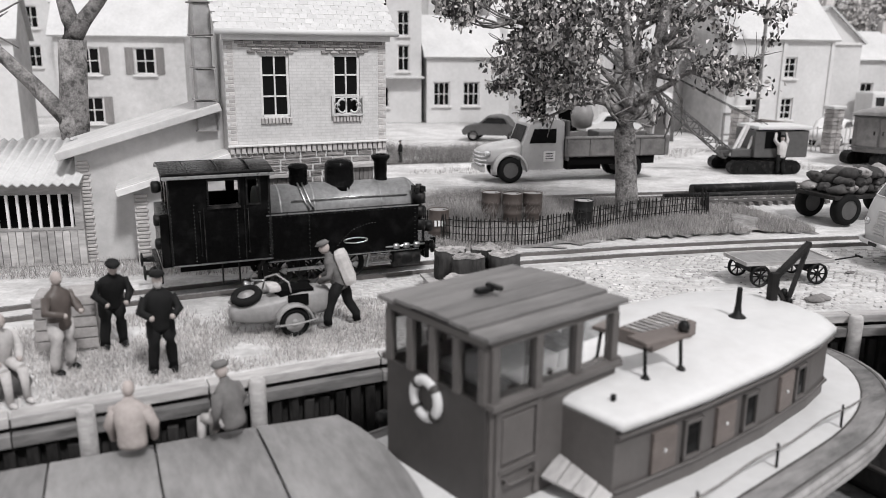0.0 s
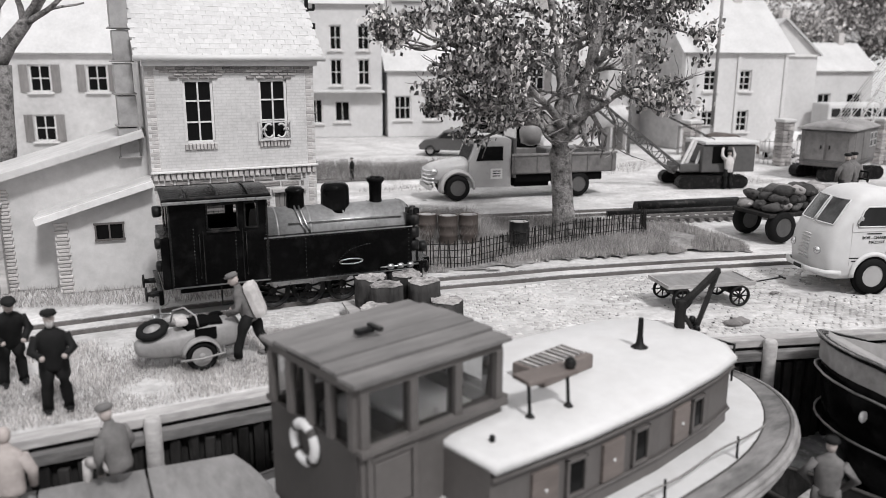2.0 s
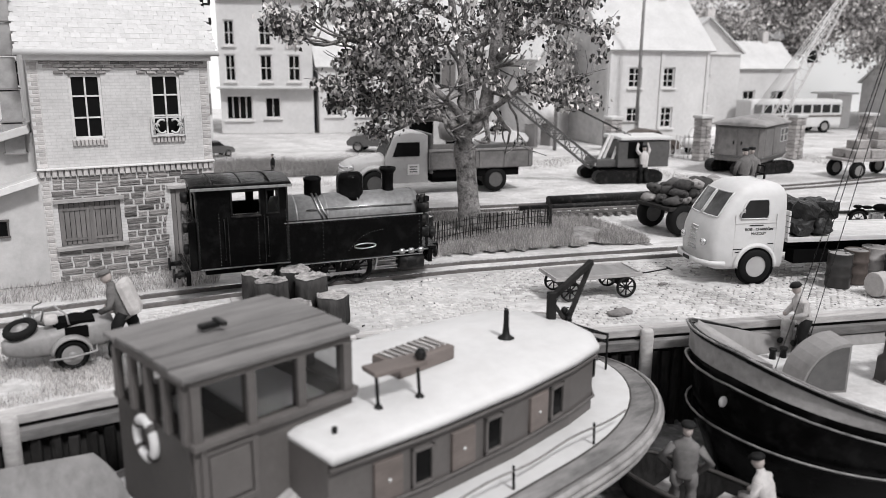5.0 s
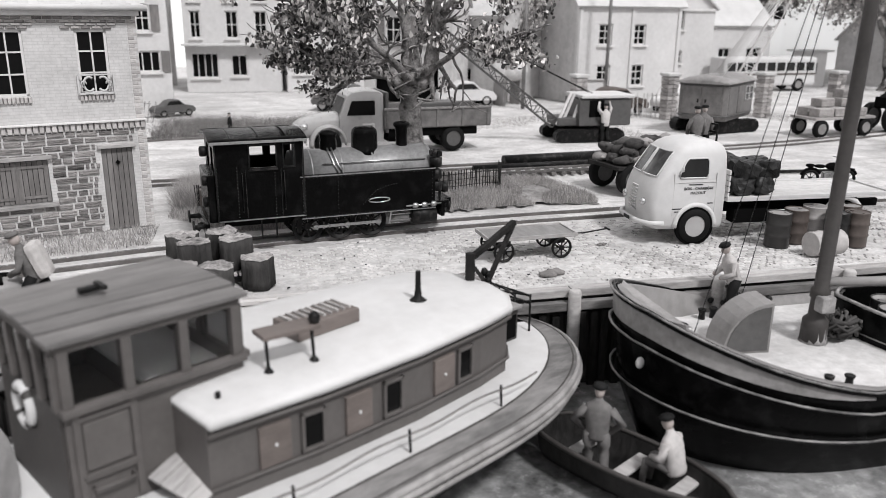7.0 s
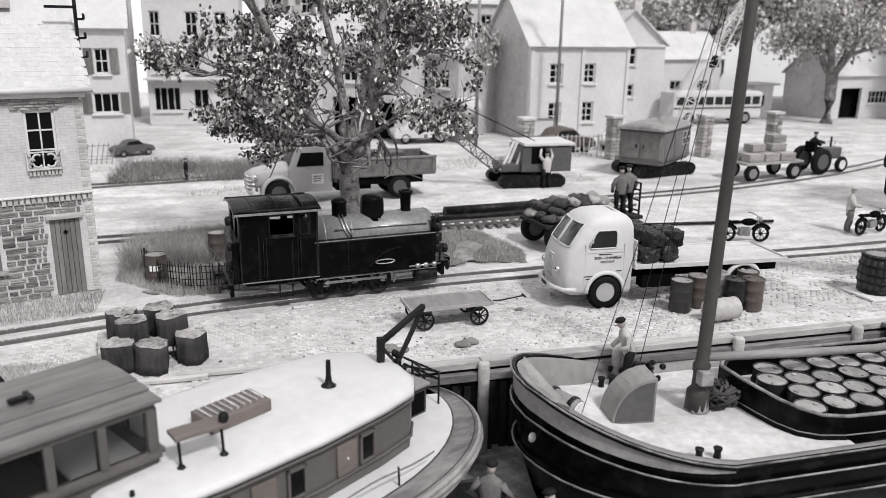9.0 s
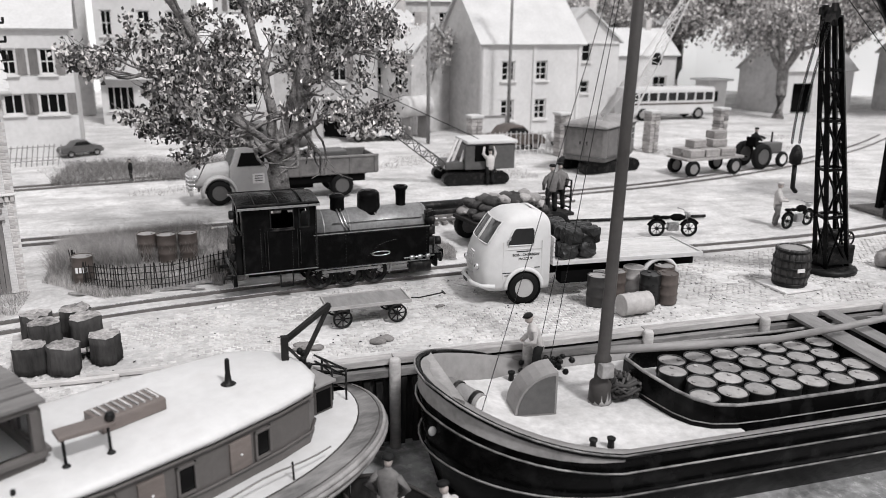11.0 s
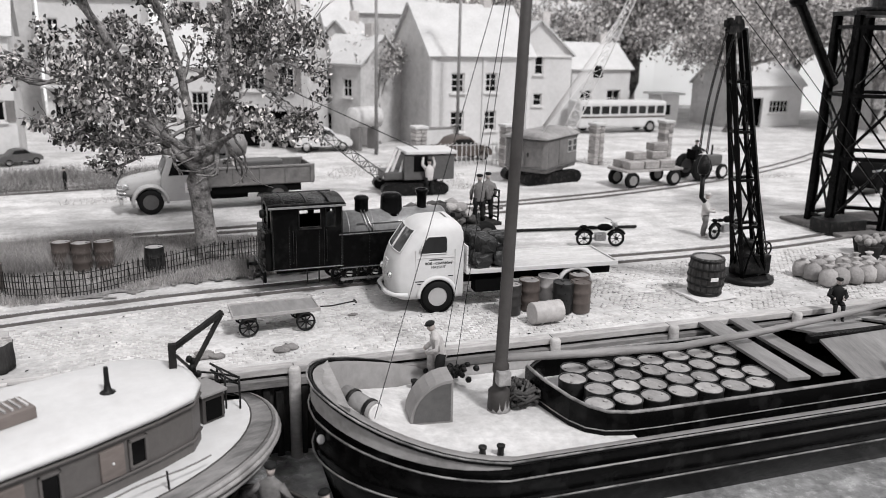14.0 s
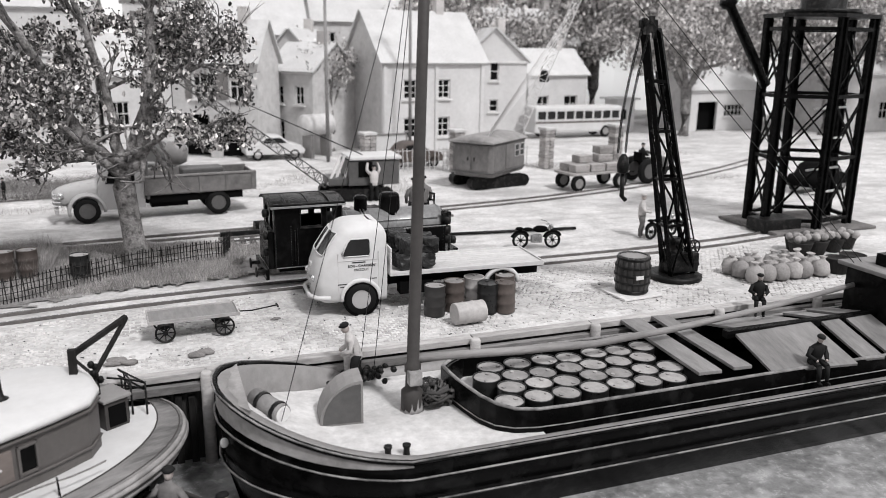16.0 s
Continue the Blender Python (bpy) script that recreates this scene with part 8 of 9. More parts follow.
# small guard hut and station things right of the yard
def hut():
    h = thing("hut", P(30.6, 35.6, 0, 0, 0, 8), "small white hut with a pale roof", "hut")
    bm = B()
    box(bm, 0, 0, 1.1, 1.6, 1.4, 2.2)
    part("wall", bm, "whitewash", h)
    bm = B()
    box(bm, 0, 0, 2.3, 2.2, 2.0, 0.14, 0.04)
    part("roof", bm, "slate", h)
    bm = B()
    box(bm, -0.2, -0.71, 1.2, 0.5, 0.03, 0.7)
    part("window", bm, "dark_glass", h)


hut()


# ---- the quay jib crane and the steel tower ----
def quay_crane():
    c = thing("quay_crane", Matrix(), "black lattice quay crane with a hanging chain", "crane")
    A, Bp, T = Vector((11.7, 2.2, 0.12)), Vector((12.45, 2.3, 0.12)), Vector((9.6, 0.75, 6.25))
    back = Vector((0.12, 0.55, 0))
    bm = B()
    ring(bm, Matrix.Translation((12.02, 2.52, 0)), [(0.72, 0), (0.72, 0.1), (0.64, 0.14)], 16)
    part("base_plate", bm, "iron", c)
    tops = [T + Vector((-0.16, 0, 0)), T + Vector((0.16, 0, 0)), T + Vector((-0.1, 0.22, 0)), T + Vector((0.2, 0.22, 0))]
    feet = [A, Bp, A + back, Bp + back]
    for a, b in zip(feet, tops):
        bm = B()
        bar(bm, a, b, 0.095, 0.08)
        part("leg", bm, "black", c)
    N = 5
    for i, j in ((0, 1), (2, 3), (0, 2), (1, 3)):
        for k in range(N):
            t0, t1 = (k / N) ** 0.9, ((k + 1) / N) ** 0.9
            p0, p1 = feet[i].lerp(tops[i], t0), feet[j].lerp(tops[j], t0)
            q0, q1 = feet[i].lerp(tops[i], t1), feet[j].lerp(tops[j], t1)
            bm = B()
            bar(bm, p0, p1, 0.07)
            if k < 4 and (i, j) != (2, 3):
                bar(bm, p0, q1, 0.04)
                bar(bm, p1, q0, 0.04)
            part("brace", bm, "black", c)
    # ladder on the back leg
    bm = B()
    l0, l1 = feet[3] + Vector((0.25, 0, 0)), tops[3] + Vector((0.12, 0, -0.9))
    l2, l3 = l0 + Vector((0.3, 0.1, 0)), l1 + Vector((0.22, 0.1, 0))
    bar(bm, l0, l1, 0.03)
    bar(bm, l2, l3, 0.03)
    part("ladder_stile", bm, "iron", c)
    for k in range(18):
        bm = B()
        bar(bm, l0.lerp(l1, k / 18), l2.lerp(l3, k / 18), 0.022)
        part("rung", bm, "iron", c)
    # head sheaves
    for y in (-0.05, 0.15):
        bm = B()
        ring(bm, Matrix.Translation(T + Vector((-0.05, y, 0.05))) @ Matrix.Rotation(radians(90), 4, "X"), [(0.13, -0.04), (0.1, 0), (0.13, 0.04)], 14)
        part("sheave", bm, "iron", c)
    for k in range(9):
        bm = B()
        box(bm, T.x + rnd.uniform(-0.2, 0.2), T.y + rnd.uniform(-0.1, 0.25), T.z + rnd.uniform(-0.25, 0.2), 0.1, 0.1, 0.16)
        part("chain_link", bm, "iron", c)
    # chain and hook block
    for s in (-0.14, 0.05):
        n = 44
        for k in range(n):
            t = k / n
            z = T.z - 0.1 - t * 2.55
            x = T.x - 0.18 + s - 0.35 * math.sin(t * 1.6)
            bm = B()
            tube(bm, [(0.028 * math.cos(a), 0, 0.04 * math.sin(a)) for a in np.linspace(0, 2 * math.pi, 7)], 0.013, 4)
            part("chain_link", bm, "iron", c, m=P(x, T.y - 0.05, z, 0, 0, 90 * (k % 2)))
    bm = B()
    ring(bm, Matrix.Translation((T.x - 0.52, T.y - 0.05, T.z - 3.1)), [(0.05, 0), (0.12, 0.04), (0.14, 0.18), (0.1, 0.36), (0.04, 0.44)], 12)
    tube(bm, [(T.x - 0.52, T.y - 0.05, T.z - 3.1), (T.x - 0.5, T.y - 0.05, T.z - 3.6), (T.x - 0.4, T.y - 0.05, T.z - 3.7)], 0.05, 6)
    part("hook_block", bm, "iron", c)
    # machinery at the foot
    bm = B()
    ring(bm, Matrix.Translation((12.02, 2.6, 0.12)), [(0.36, 0), (0.36, 0.5), (0.2, 0.55), (0.2, 0.8), (0.24, 0.84), (0.24, 0.92), (0.1, 0.95)], 16)
    box(bm, 12.1, 2.35, 0.45, 0.85, 0.3, 0.5, 0.03)
    part("winch", bm, "iron", c)
    bm = B()
    ring(bm, Matrix.Translation((12.62, 2.6, 0.75)) @ Matrix.Rotation(radians(90), 4, "X"), [(0.2, -0.03), (0.22, 0), (0.2, 0.03), (0.17, 0.0)], 18, caps=False)
    for k in range(6):
        a = k * 1.047
        bar(bm, (12.62, 2.6, 0.75), (12.62 + 0.19 * math.cos(a), 2.6, 0.75 + 0.19 * math.sin(a)), 0.02)
    part("flywheel", bm, "iron", c)


quay_crane()


def steel_tower():
    t = thing("steel_tower", Matrix(), "tall dark riveted steel lattice tower with platform", "tower")
    cx, cy = 20.1, 6.9
    pts = []
    for k in range(6):
        a = radians(200 + 60 * k)
        pts.append((cx + 1.85 * math.cos(a), cy + 1.25 * math.sin(a)))
    H = 6.85
    for x, y in pts:
        bm = B()
        for dx in (-0.1, 0.1):
            box(bm, x + dx, y, H / 2, 0.07, 0.18, H)
        box(bm, x, y, H / 2, 0.2, 0.05, H)
        part("column", bm, "black", t)
    levels = [0.35, 2.4, 4.4, 6.5]
    for i in range(6):
        (xa, ya), (xb, yb) = pts[i], pts[(i + 1) % 6]
        for z in levels:
            bm = B()
            bar(bm, (xa, ya, z), (xb, yb, z), 0.12)
            part("beam", bm, "black", t)
        for z0, z1 in zip(levels, levels[1:]):
            bm = B()
            bar(bm, (xa, ya, z0), (xb, yb, z1), 0.05)
            bar(bm, (xb, yb, z0), (xa, ya, z1), 0.06)
            part("brace", bm, "black", t)
    bm = B()
    slab(bm, [(cx + (x - cx) * 1.12, cy + (y - cy) * 1.12) for x, y in pts], H, H + 0.12)
    part("platform", bm, "iron", t)
    bm = B()
    ring(bm, Matrix.Translation((cx, cy, H + 0.12)), [(1.2, 0), (1.2, 0.14), (0.7, 0.18), (0.7, 0.6), (0.3, 0.7)], 18)
    part("turntable", bm, "iron", t)
    bm = B()
    for z in (4.0, 3.0, 2.0, 1.2):
        bar(bm, (cx - 0.6, cy - 0.8, z), (cx + 0.9, cy - 0.6, z + 0.03), 0.06)
    part("crossbar", bm, "offwhite", t)
    bm = B()
    ring(bm, frame_to((18.4, 7.2, 4.7), (16.55, 7.2, 7.35))[0], [(0.17, 0), (0.15, 3.0), (0.26, 3.02), (0.28, 3.2), (0.2, 3.3)], 14)
    part("discharge_pipe", bm, "black", t, "thick black slanting pipe")
    bm = B()
    box(bm, 18.6, 6.3, 0.22, 1.5, 0.9, 0.44, 0.04)
    part("footing", bm, "iron", t)
    bm = B()
    box(bm, cx, cy, 0.05, 4.2, 2.9, 0.1, 0.03)
    part("plinth", bm, "sleeper", t)


steel_tower()


# ---- trees, bushes and grass ----
def limb(bm, p, d, length, r, depth, tips, rr, bend=0.25, minr=0.012):
    pts, rad = [p.copy()], [r]
    n = 5
    for k in range(n):
        d = (d + Vector((rr.uniform(-bend, bend), rr.uniform(-bend, bend), rr.uniform(-bend * 0.4, bend * 0.6)))).normalized()
        p = p + d * (length / n)
        pts.append(p.copy())
        rad.append(r * (1 - 0.45 * (k + 1) / n))
        if depth <= 1:
            tips.append((p.copy(), d.copy()))
    tube(bm, pts, rad, 7 if r > 0.08 else 5)
    if depth == 0 or rad[-1] < minr:
        tips.append((p.copy(), d.copy()))
        return
    for _ in range(3 if depth > 1 else 4):
        axis = Vector((rr.uniform(-1, 1), rr.uniform(-1, 1), rr.uniform(-0.4, 0.7))).normalized()
        nd = (d * 0.75 + axis * 0.8).normalized()
        start = pts[rr.choice((3, 4, 5))]
        limb(bm, start.copy(), nd, length * rr.uniform(0.5, 0.72), rad[-1] * rr.uniform(0.6, 0.85), depth - 1, tips, rr, bend)


def leaf_cloud(bm, centres, n, spread, size, rr, flat=0.75):
    """Lobed leaves folded along their rib, in loose clumps round the twig ends."""
    for c, _ in centres:
        for _ in range(n):
            o = Vector((rr.gauss(0, spread), rr.gauss(0, spread), rr.gauss(0, spread * flat)))
            q = Euler((rr.uniform(0, 6.28), rr.uniform(0, 6.28), rr.uniform(0, 6.28))).to_matrix()
            s = size * rr.uniform(0.5, 1.3)
            p = c + o
            v = [bm.verts.new(p + q @ Vector(w)) for w in ((-s, 0, 0), (-s * 0.3, -s * 0.7, s * 0.3), (s * 0.4, -s * 0.45, s * 0.15), (s, 0, -s * 0.2), (s * 0.4, s * 0.45, s * 0.15), (-s * 0.3, s * 0.7, s * 0.3))]
            bm.faces.new((v[0], v[1], v[2], v[3]))
            bm.faces.new((v[0], v[3], v[4], v[5]))


def plane_tree():
    t = thing("plane_tree", P(-1.35, 7.0, 0.1), "large plane tree with mottled trunk and dark leaves", "tree")
    rr = random.Random(21)
    bm = B()
    tips = []
    tube(bm, [(0.12, 0, -0.1), (0.06, 0, 0.25), (0.0, 0, 0.9), (-0.06, 0.01, 1.6), (-0.12, 0, 2.2), (-0.14, 0, 2.6), (-0.12, 0, 2.85)], [0.4, 0.31, 0.265, 0.255, 0.27, 0.34, 0.28], 16)
    # main limbs: way points from the fork, and how thick they start and end
    mains = (
        ([(-0.2, -0.02, 2.6), (-0.7, -0.1, 2.95), (-1.5, -0.2, 3.2), (-2.3, -0.3, 3.3)], 0.15, 0.06),
        ([(-0.25, 0, 2.65), (-0.9, 0.05, 3.3), (-1.35, 0.1, 4.2), (-1.8, 0.05, 5.3), (-2.4, 0.0, 6.4), (-3.0, 0.0, 7.4)], 0.19, 0.07),
        ([(-0.12, -0.1, 2.7), (-0.2, -0.2, 3.5), (-0.3, -0.25, 4.6), (-0.55, -0.3, 5.6), (-0.9, -0.3, 6.8)], 0.17, 0.06),
        ([(-0.02, 0, 2.6), (0.4, 0.05, 3.1), (0.6, 0.05, 4.1), (0.68, 0.0, 5.2), (0.8, 0.0, 6.4), (0.9, 0.0, 7.6)], 0.22, 0.09),
        ([(0.0, 0.2, 2.7), (0.3, 0.9, 3.5), (0.7, 1.6, 4.6), (1.1, 2.0, 5.8)], 0.15, 0.05),
        ([(-0.3, 0.2, 2.7), (-1.0, 1.0, 3.4), (-1.7, 1.6, 4.4), (-2.3, 1.9, 5.4)], 0.14, 0.05),
        ([(-0.1, -0.2, 2.75), (-0.7, -0.9, 3.3), (-1.4, -1.3, 4.0), (-2.0, -1.5, 4.7)], 0.11, 0.04),
        ([(0.62, 0.0, 4.3), (1.2, -0.3, 4.9), (1.9, -0.4, 5.2), (2.4, -0.3, 5.9)], 0.11, 0.04),
        ([(0.2, -0.1, 2.9), (0.8, -0.5, 3.4), (1.4, -0.7, 3.8), (1.9, -0.7, 3.7)], 0.09, 0.04),
        ([(-1.2, 0.1, 3.9), (-2.0, -0.2, 4.4), (-2.9, -0.3, 4.7), (-3.7, -0.3, 4.6)], 0.09, 0.04),
    )
    for way, r0, r1 in mains:
        way = [Vector(w) for w in way]
        pts = []
        for k in range(len(way) - 1):
            for q in range(4):
                wob = noise.noise_vector(way[k].lerp(way[k + 1], q / 4) * 1.7) * 0.09
                pts.append(way[k].lerp(way[k + 1], q / 4) + (wob if pts else Vector()))
        pts.append(way[-1])
        n = len(pts)
        rad = [r0 + (r1 - r0) * (k / (n - 1)) ** 0.8 for k in range(n)]
        tube(bm, pts, rad, 9)
        for k in range(4 if len(way) > 3 else 3, n, 2):
            for _ in range(2 if k < n - 2 else 3):
                out = (pts[k] - Vector((-0.1, 0, 3.6))).normalized()
                d = (out * 0.7 + Vector((rr.uniform(-1, 1), rr.uniform(-1, 1), rr.uniform(-0.5, 0.6)))).normalized()
                limb(bm, pts[k].copy(), d, rr.uniform(0.7, 1.25), rad[k] * 0.42 + 0.008, 1, tips, rr, 0.3)
    part("trunk", bm, "bark", t, "mottled pale bark trunk and limbs")
    bm = B()
    keep = []
    for p, d in tips:
        far = math.hypot(p.x + 0.2, p.y) + 0.25 * max(0.0, p.z - 5.0)
        if p.z < 2.5 or p.x > 3.0 or p.x < -4.7 or far < (1.15 if p.z < 4.7 else 0.7):
            continue
        if p.y < 0.2 and far < 1.7 and p.z < 4.7 and rr.random() < 0.85:
            continue
        if noise.noise(p * 0.95 + Vector((4, 1, 7))) < -0.16:
            continue
        keep.append((p - Vector((0, 0, 0.05 * max(0.0, -p.x - 2.2) ** 2)), d))
    rr.shuffle(keep)
    leaf_cloud(bm, keep[:1250], 19, 0.12, 0.062, rr, 0.8)
    part("crown", bm, "leaf", t, "dark curled leaves with gaps")
    return t



plane_tree()


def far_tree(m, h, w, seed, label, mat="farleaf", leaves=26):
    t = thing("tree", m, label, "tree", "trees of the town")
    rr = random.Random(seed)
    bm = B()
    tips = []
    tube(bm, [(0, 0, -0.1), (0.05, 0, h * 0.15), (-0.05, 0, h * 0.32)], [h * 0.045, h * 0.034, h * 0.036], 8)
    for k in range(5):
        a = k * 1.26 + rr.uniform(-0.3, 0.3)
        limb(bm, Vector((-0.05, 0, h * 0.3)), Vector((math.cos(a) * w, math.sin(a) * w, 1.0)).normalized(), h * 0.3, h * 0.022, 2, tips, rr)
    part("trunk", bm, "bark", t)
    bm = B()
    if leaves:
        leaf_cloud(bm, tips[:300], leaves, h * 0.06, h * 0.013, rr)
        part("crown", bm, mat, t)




def bare_tree():
    t = thing("tree", P(-14.1, 7.3, 0), "bare-limbed plane tree behind the annex", "tree", "trees of the town")
    rr = random.Random(3)
    a, b, c, left, right, low0, low1 = (Vector(p) for p in ((-0.18, 0.0, 2.4), (-0.11, 0.0, 3.34), (-0.04, 0.0, 4.32), (-0.14, 0.0, 5.16), (0.61, 0.0, 5.17), (-0.96, 0.0, 3.34), (-1.59, 0.0, 4.01)))
    bm = B()
    tube(bm, [(a.x, 0, -0.1), a, b, c], [0.42, 0.33, 0.3, 0.3], 12)
    part("trunk", bm, "bark", t, "mottled pale trunk")
    tips = []
    for way, r in (([c, c.lerp(left, 0.5) + Vector((0.05, 0, 0)), left, left + (left - c) * 0.9], 0.22), ([c, c.lerp(right, 0.5) + Vector((-0.04, 0, 0)), right, right + (right - c) * 0.9], 0.2), ([a + Vector((0, -0.1, 0.05)), low0, low1, low1 + (low1 - low0) * 0.8], 0.2)):
        bm = B()
        tube(bm, way, [r, r * 0.85, r * 0.7, r * 0.4], 9)
        for k in (2, 3):
            for _ in range(3):
                d = ((way[k] - way[k - 1]).normalized() + Vector((rr.uniform(-0.9, 0.9), rr.uniform(-0.9, 0.9), rr.uniform(-0.2, 0.8)))).normalized()
                limb(bm, way[k].copy(), d, rr.uniform(1.0, 1.6), r * 0.4, 1, tips, rr)
        part("limb", bm, "bark", t)


bare_tree()
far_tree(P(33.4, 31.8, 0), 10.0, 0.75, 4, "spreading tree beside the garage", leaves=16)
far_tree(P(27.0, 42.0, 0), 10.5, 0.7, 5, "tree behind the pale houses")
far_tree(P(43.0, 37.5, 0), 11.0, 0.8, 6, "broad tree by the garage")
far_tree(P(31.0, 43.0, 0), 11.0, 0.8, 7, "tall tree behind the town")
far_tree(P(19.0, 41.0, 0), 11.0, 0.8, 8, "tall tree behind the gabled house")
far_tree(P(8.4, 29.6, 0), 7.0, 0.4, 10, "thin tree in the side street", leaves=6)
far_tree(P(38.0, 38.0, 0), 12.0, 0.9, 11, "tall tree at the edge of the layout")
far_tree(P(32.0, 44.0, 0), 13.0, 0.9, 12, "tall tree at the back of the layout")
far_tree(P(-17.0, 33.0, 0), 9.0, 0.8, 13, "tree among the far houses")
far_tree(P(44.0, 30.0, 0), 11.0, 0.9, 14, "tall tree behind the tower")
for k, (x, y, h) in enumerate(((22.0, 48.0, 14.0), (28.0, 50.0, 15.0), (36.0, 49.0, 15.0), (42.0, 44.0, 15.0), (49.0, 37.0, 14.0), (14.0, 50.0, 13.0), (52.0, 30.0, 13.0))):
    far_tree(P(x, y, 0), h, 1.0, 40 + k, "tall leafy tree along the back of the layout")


def grass(name, area, count, h, label, seed, mat="grass", lean=0.5, keep=None, z0=None):
    rr = random.Random(seed)
    verts, faces = [], []
    made = 0
    for _ in range(count * 4):
        if made >= count:
            break
        x, y = rr.uniform(area[0], area[1]), rr.uniform(area[2], area[3])
        if keep and not keep(x, y, rr):
            continue
        z = z0(x, y) if z0 else -0.01
        a = rr.uniform(0, 6.28)
        hh = h * rr.uniform(0.4, 1.2)
        dx, dy = math.cos(a), math.sin(a)
        w = 0.006
        lx, ly = rr.uniform(-lean, lean) * hh, rr.uniform(-lean, lean) * hh
        k = len(verts)
        verts += [((x - dx * w) * S, (y - dy * w) * S, z * S), ((x + dx * w) * S, (y + dy * w) * S, z * S), ((x + lx) * S, (y + ly) * S, (z + hh) * S)]
        faces.append((k, k + 1, k + 2))
        made += 1
    me = bpy.data.meshes.new(name)
    me.from_pydata(verts, [], faces)
    me.materials.append(M[mat])
    return tagged(new(name, me), label, "grass", kind="stuff")


def inside(poly, x, y):
    c = False
    for (xa, ya), (xb, yb) in zip(poly, poly[1:] + poly[:1]):
        if (ya > y) != (yb > y) and x < (xb - xa) * (y - ya) / (yb - ya) + xa:
            c = not c
    return c


FENCE = [(-6.5, 6.6), (-6.1, 5.5), (-5.2, 4.95), (-4.2, 5.05), (-3.2, 5.5), (-2.0, 6.1), (-0.6, 6.65), (0.9, 7.1), (1.15, 8.2)]
PLOT = [(-7.1, 6.1), (-5.6, 4.6), (-4.0, 4.75), (-2.0, 5.4), (1.0, 5.65), (3.0, 5.75), (3.2, 6.6), (2.6, 8.6), (-1.0, 9.2), (-4.0, 9.4), (-6.9, 9.0)]


def mound(x, y):
    e = min(abs(x + 2.0) / 5.0, 1.0)
    return 0.22 * (1 - e * e) * max(0.0, min(1.0, (y - 5.2) / 1.5)) - 0.01


def plot():
    bm = B()
    for i in range(106):
        for j in range(50):
            x, y = -7.4 + i * 0.1, 4.4 + j * 0.1
            ex, ey = 0.35 * noise.noise(Vector((x * 1.7, y * 1.7, 4))), 0.3 * noise.noise(Vector((x * 3.1, y * 3.1, 6)))
            if inside(PLOT, x + ex + ey, y + ex - ey):
                v = [bm.verts.new((a, b, mound(a, b) + 0.012 + 0.025 * noise.noise(Vector((a * 3, b * 3, 0))))) for a, b in ((x, y), (x + 0.1, y), (x + 0.1, y + 0.1), (x, y + 0.1))]
                bm.faces.new(v)
    bmesh.ops.remove_doubles(bm, verts=bm.verts, dist=1e-4)
    solo("planted_plot", bm, "earth", Matrix(), "dark earth of the fenced plot under the tree", "earth", kind="structure")


plot()
grass("plot_grass", (-7.2, 3.2, 4.5, 9.4), 60000, 0.17, "dry grass and weeds in the fenced plot", 1, keep=lambda x, y, rr: inside(PLOT, x, y) and noise.noise(Vector((x * 0.9, y * 0.9, 5))) > -0.25, z0=mound)
grass("plot_bush", (-7.0, -3.4, 6.5, 8.8), 34000, 0.55, "tall dry weeds round the drums", 2, keep=lambda x, y, rr: rr.random() < 0.8, z0=mound, lean=0.7)
grass("quay_grass", (-13.5, -7.2, -2.6, 1.4), 30000, 0.085, "short tufted grass on the quay", 3, mat="palegrass", keep=lambda x, y, rr: edge_y(x) + 0.35 < y < track_y(x) - 0.9 and noise.noise(Vector((x * 1.1, y * 1.1, 9))) > 0.1 - 0.5 * rr.random())
grass("wall_grass", (-17, -7.2, 3.2, 5.4), 9000, 0.13, "weeds along the foot of the house wall", 4, keep=lambda x, y, rr: track_y(x) + 0.75 < y < 4.35 + 0.33 * max(0, x + 10.4) + 0.1 and rr.random() < 0.9)
grass("yard_grass", (-10, 30, 15.5, 25), 9000, 0.2, "patches of weeds in the yard", 5, keep=lambda x, y, rr: noise.noise(Vector((x * 0.3, y * 0.4, 2))) > 0.28)
grass("bank_grass", (-9, 3, 18.0, 22.5), 20000, 0.45, "dark shrubs along the far track", 6, mat="shrub", keep=lambda x, y, rr: noise.noise(Vector((x * 0.35, y * 0.3, 7))) + 0.3 * noise.noise(Vector((x * 1.9, y * 1.9, 3))) > 0.3 - 0.6 * rr.random() and y > 18.6 + 0.1 * x, lean=0.9)



def wire_fence():
    f = thing("chestnut_fence", Matrix(), "low chestnut paling fence round the plot", "fence")
    bm0 = B()
    box(bm0, 0, 0, 0.31, 0.02, 0.016, 0.62)
    me = mesh_of("paling", bm0, "pile")
    pts = []
    for (xa, ya), (xb, yb) in zip(FENCE, FENCE[1:]):
        n = max(1, int(math.hypot(xb - xa, yb - ya) / 0.075))
        for k in range(n):
            pts.append((xa + (xb - xa) * k / n, ya + (yb - ya) * k / n))
    for x, y in pts:
        piece("paling", me, f, P(x, y, max(0, mound(x, y)) * 0.6 + rnd.uniform(-0.03, 0.02), rnd.uniform(-4, 4), rnd.uniform(-4, 4), rnd.uniform(0, 40)))
    for z in (0.1, 0.24, 0.4, 0.54):
        bm = B()
        tube(bm, [(x, y, z + max(0, mound(x, y)) * 0.6 + 0.015 * math.sin(k)) for k, (x, y) in enumerate(pts[::4])], 0.009, 4)
        part("wire", bm, "iron", f)


wire_fence()


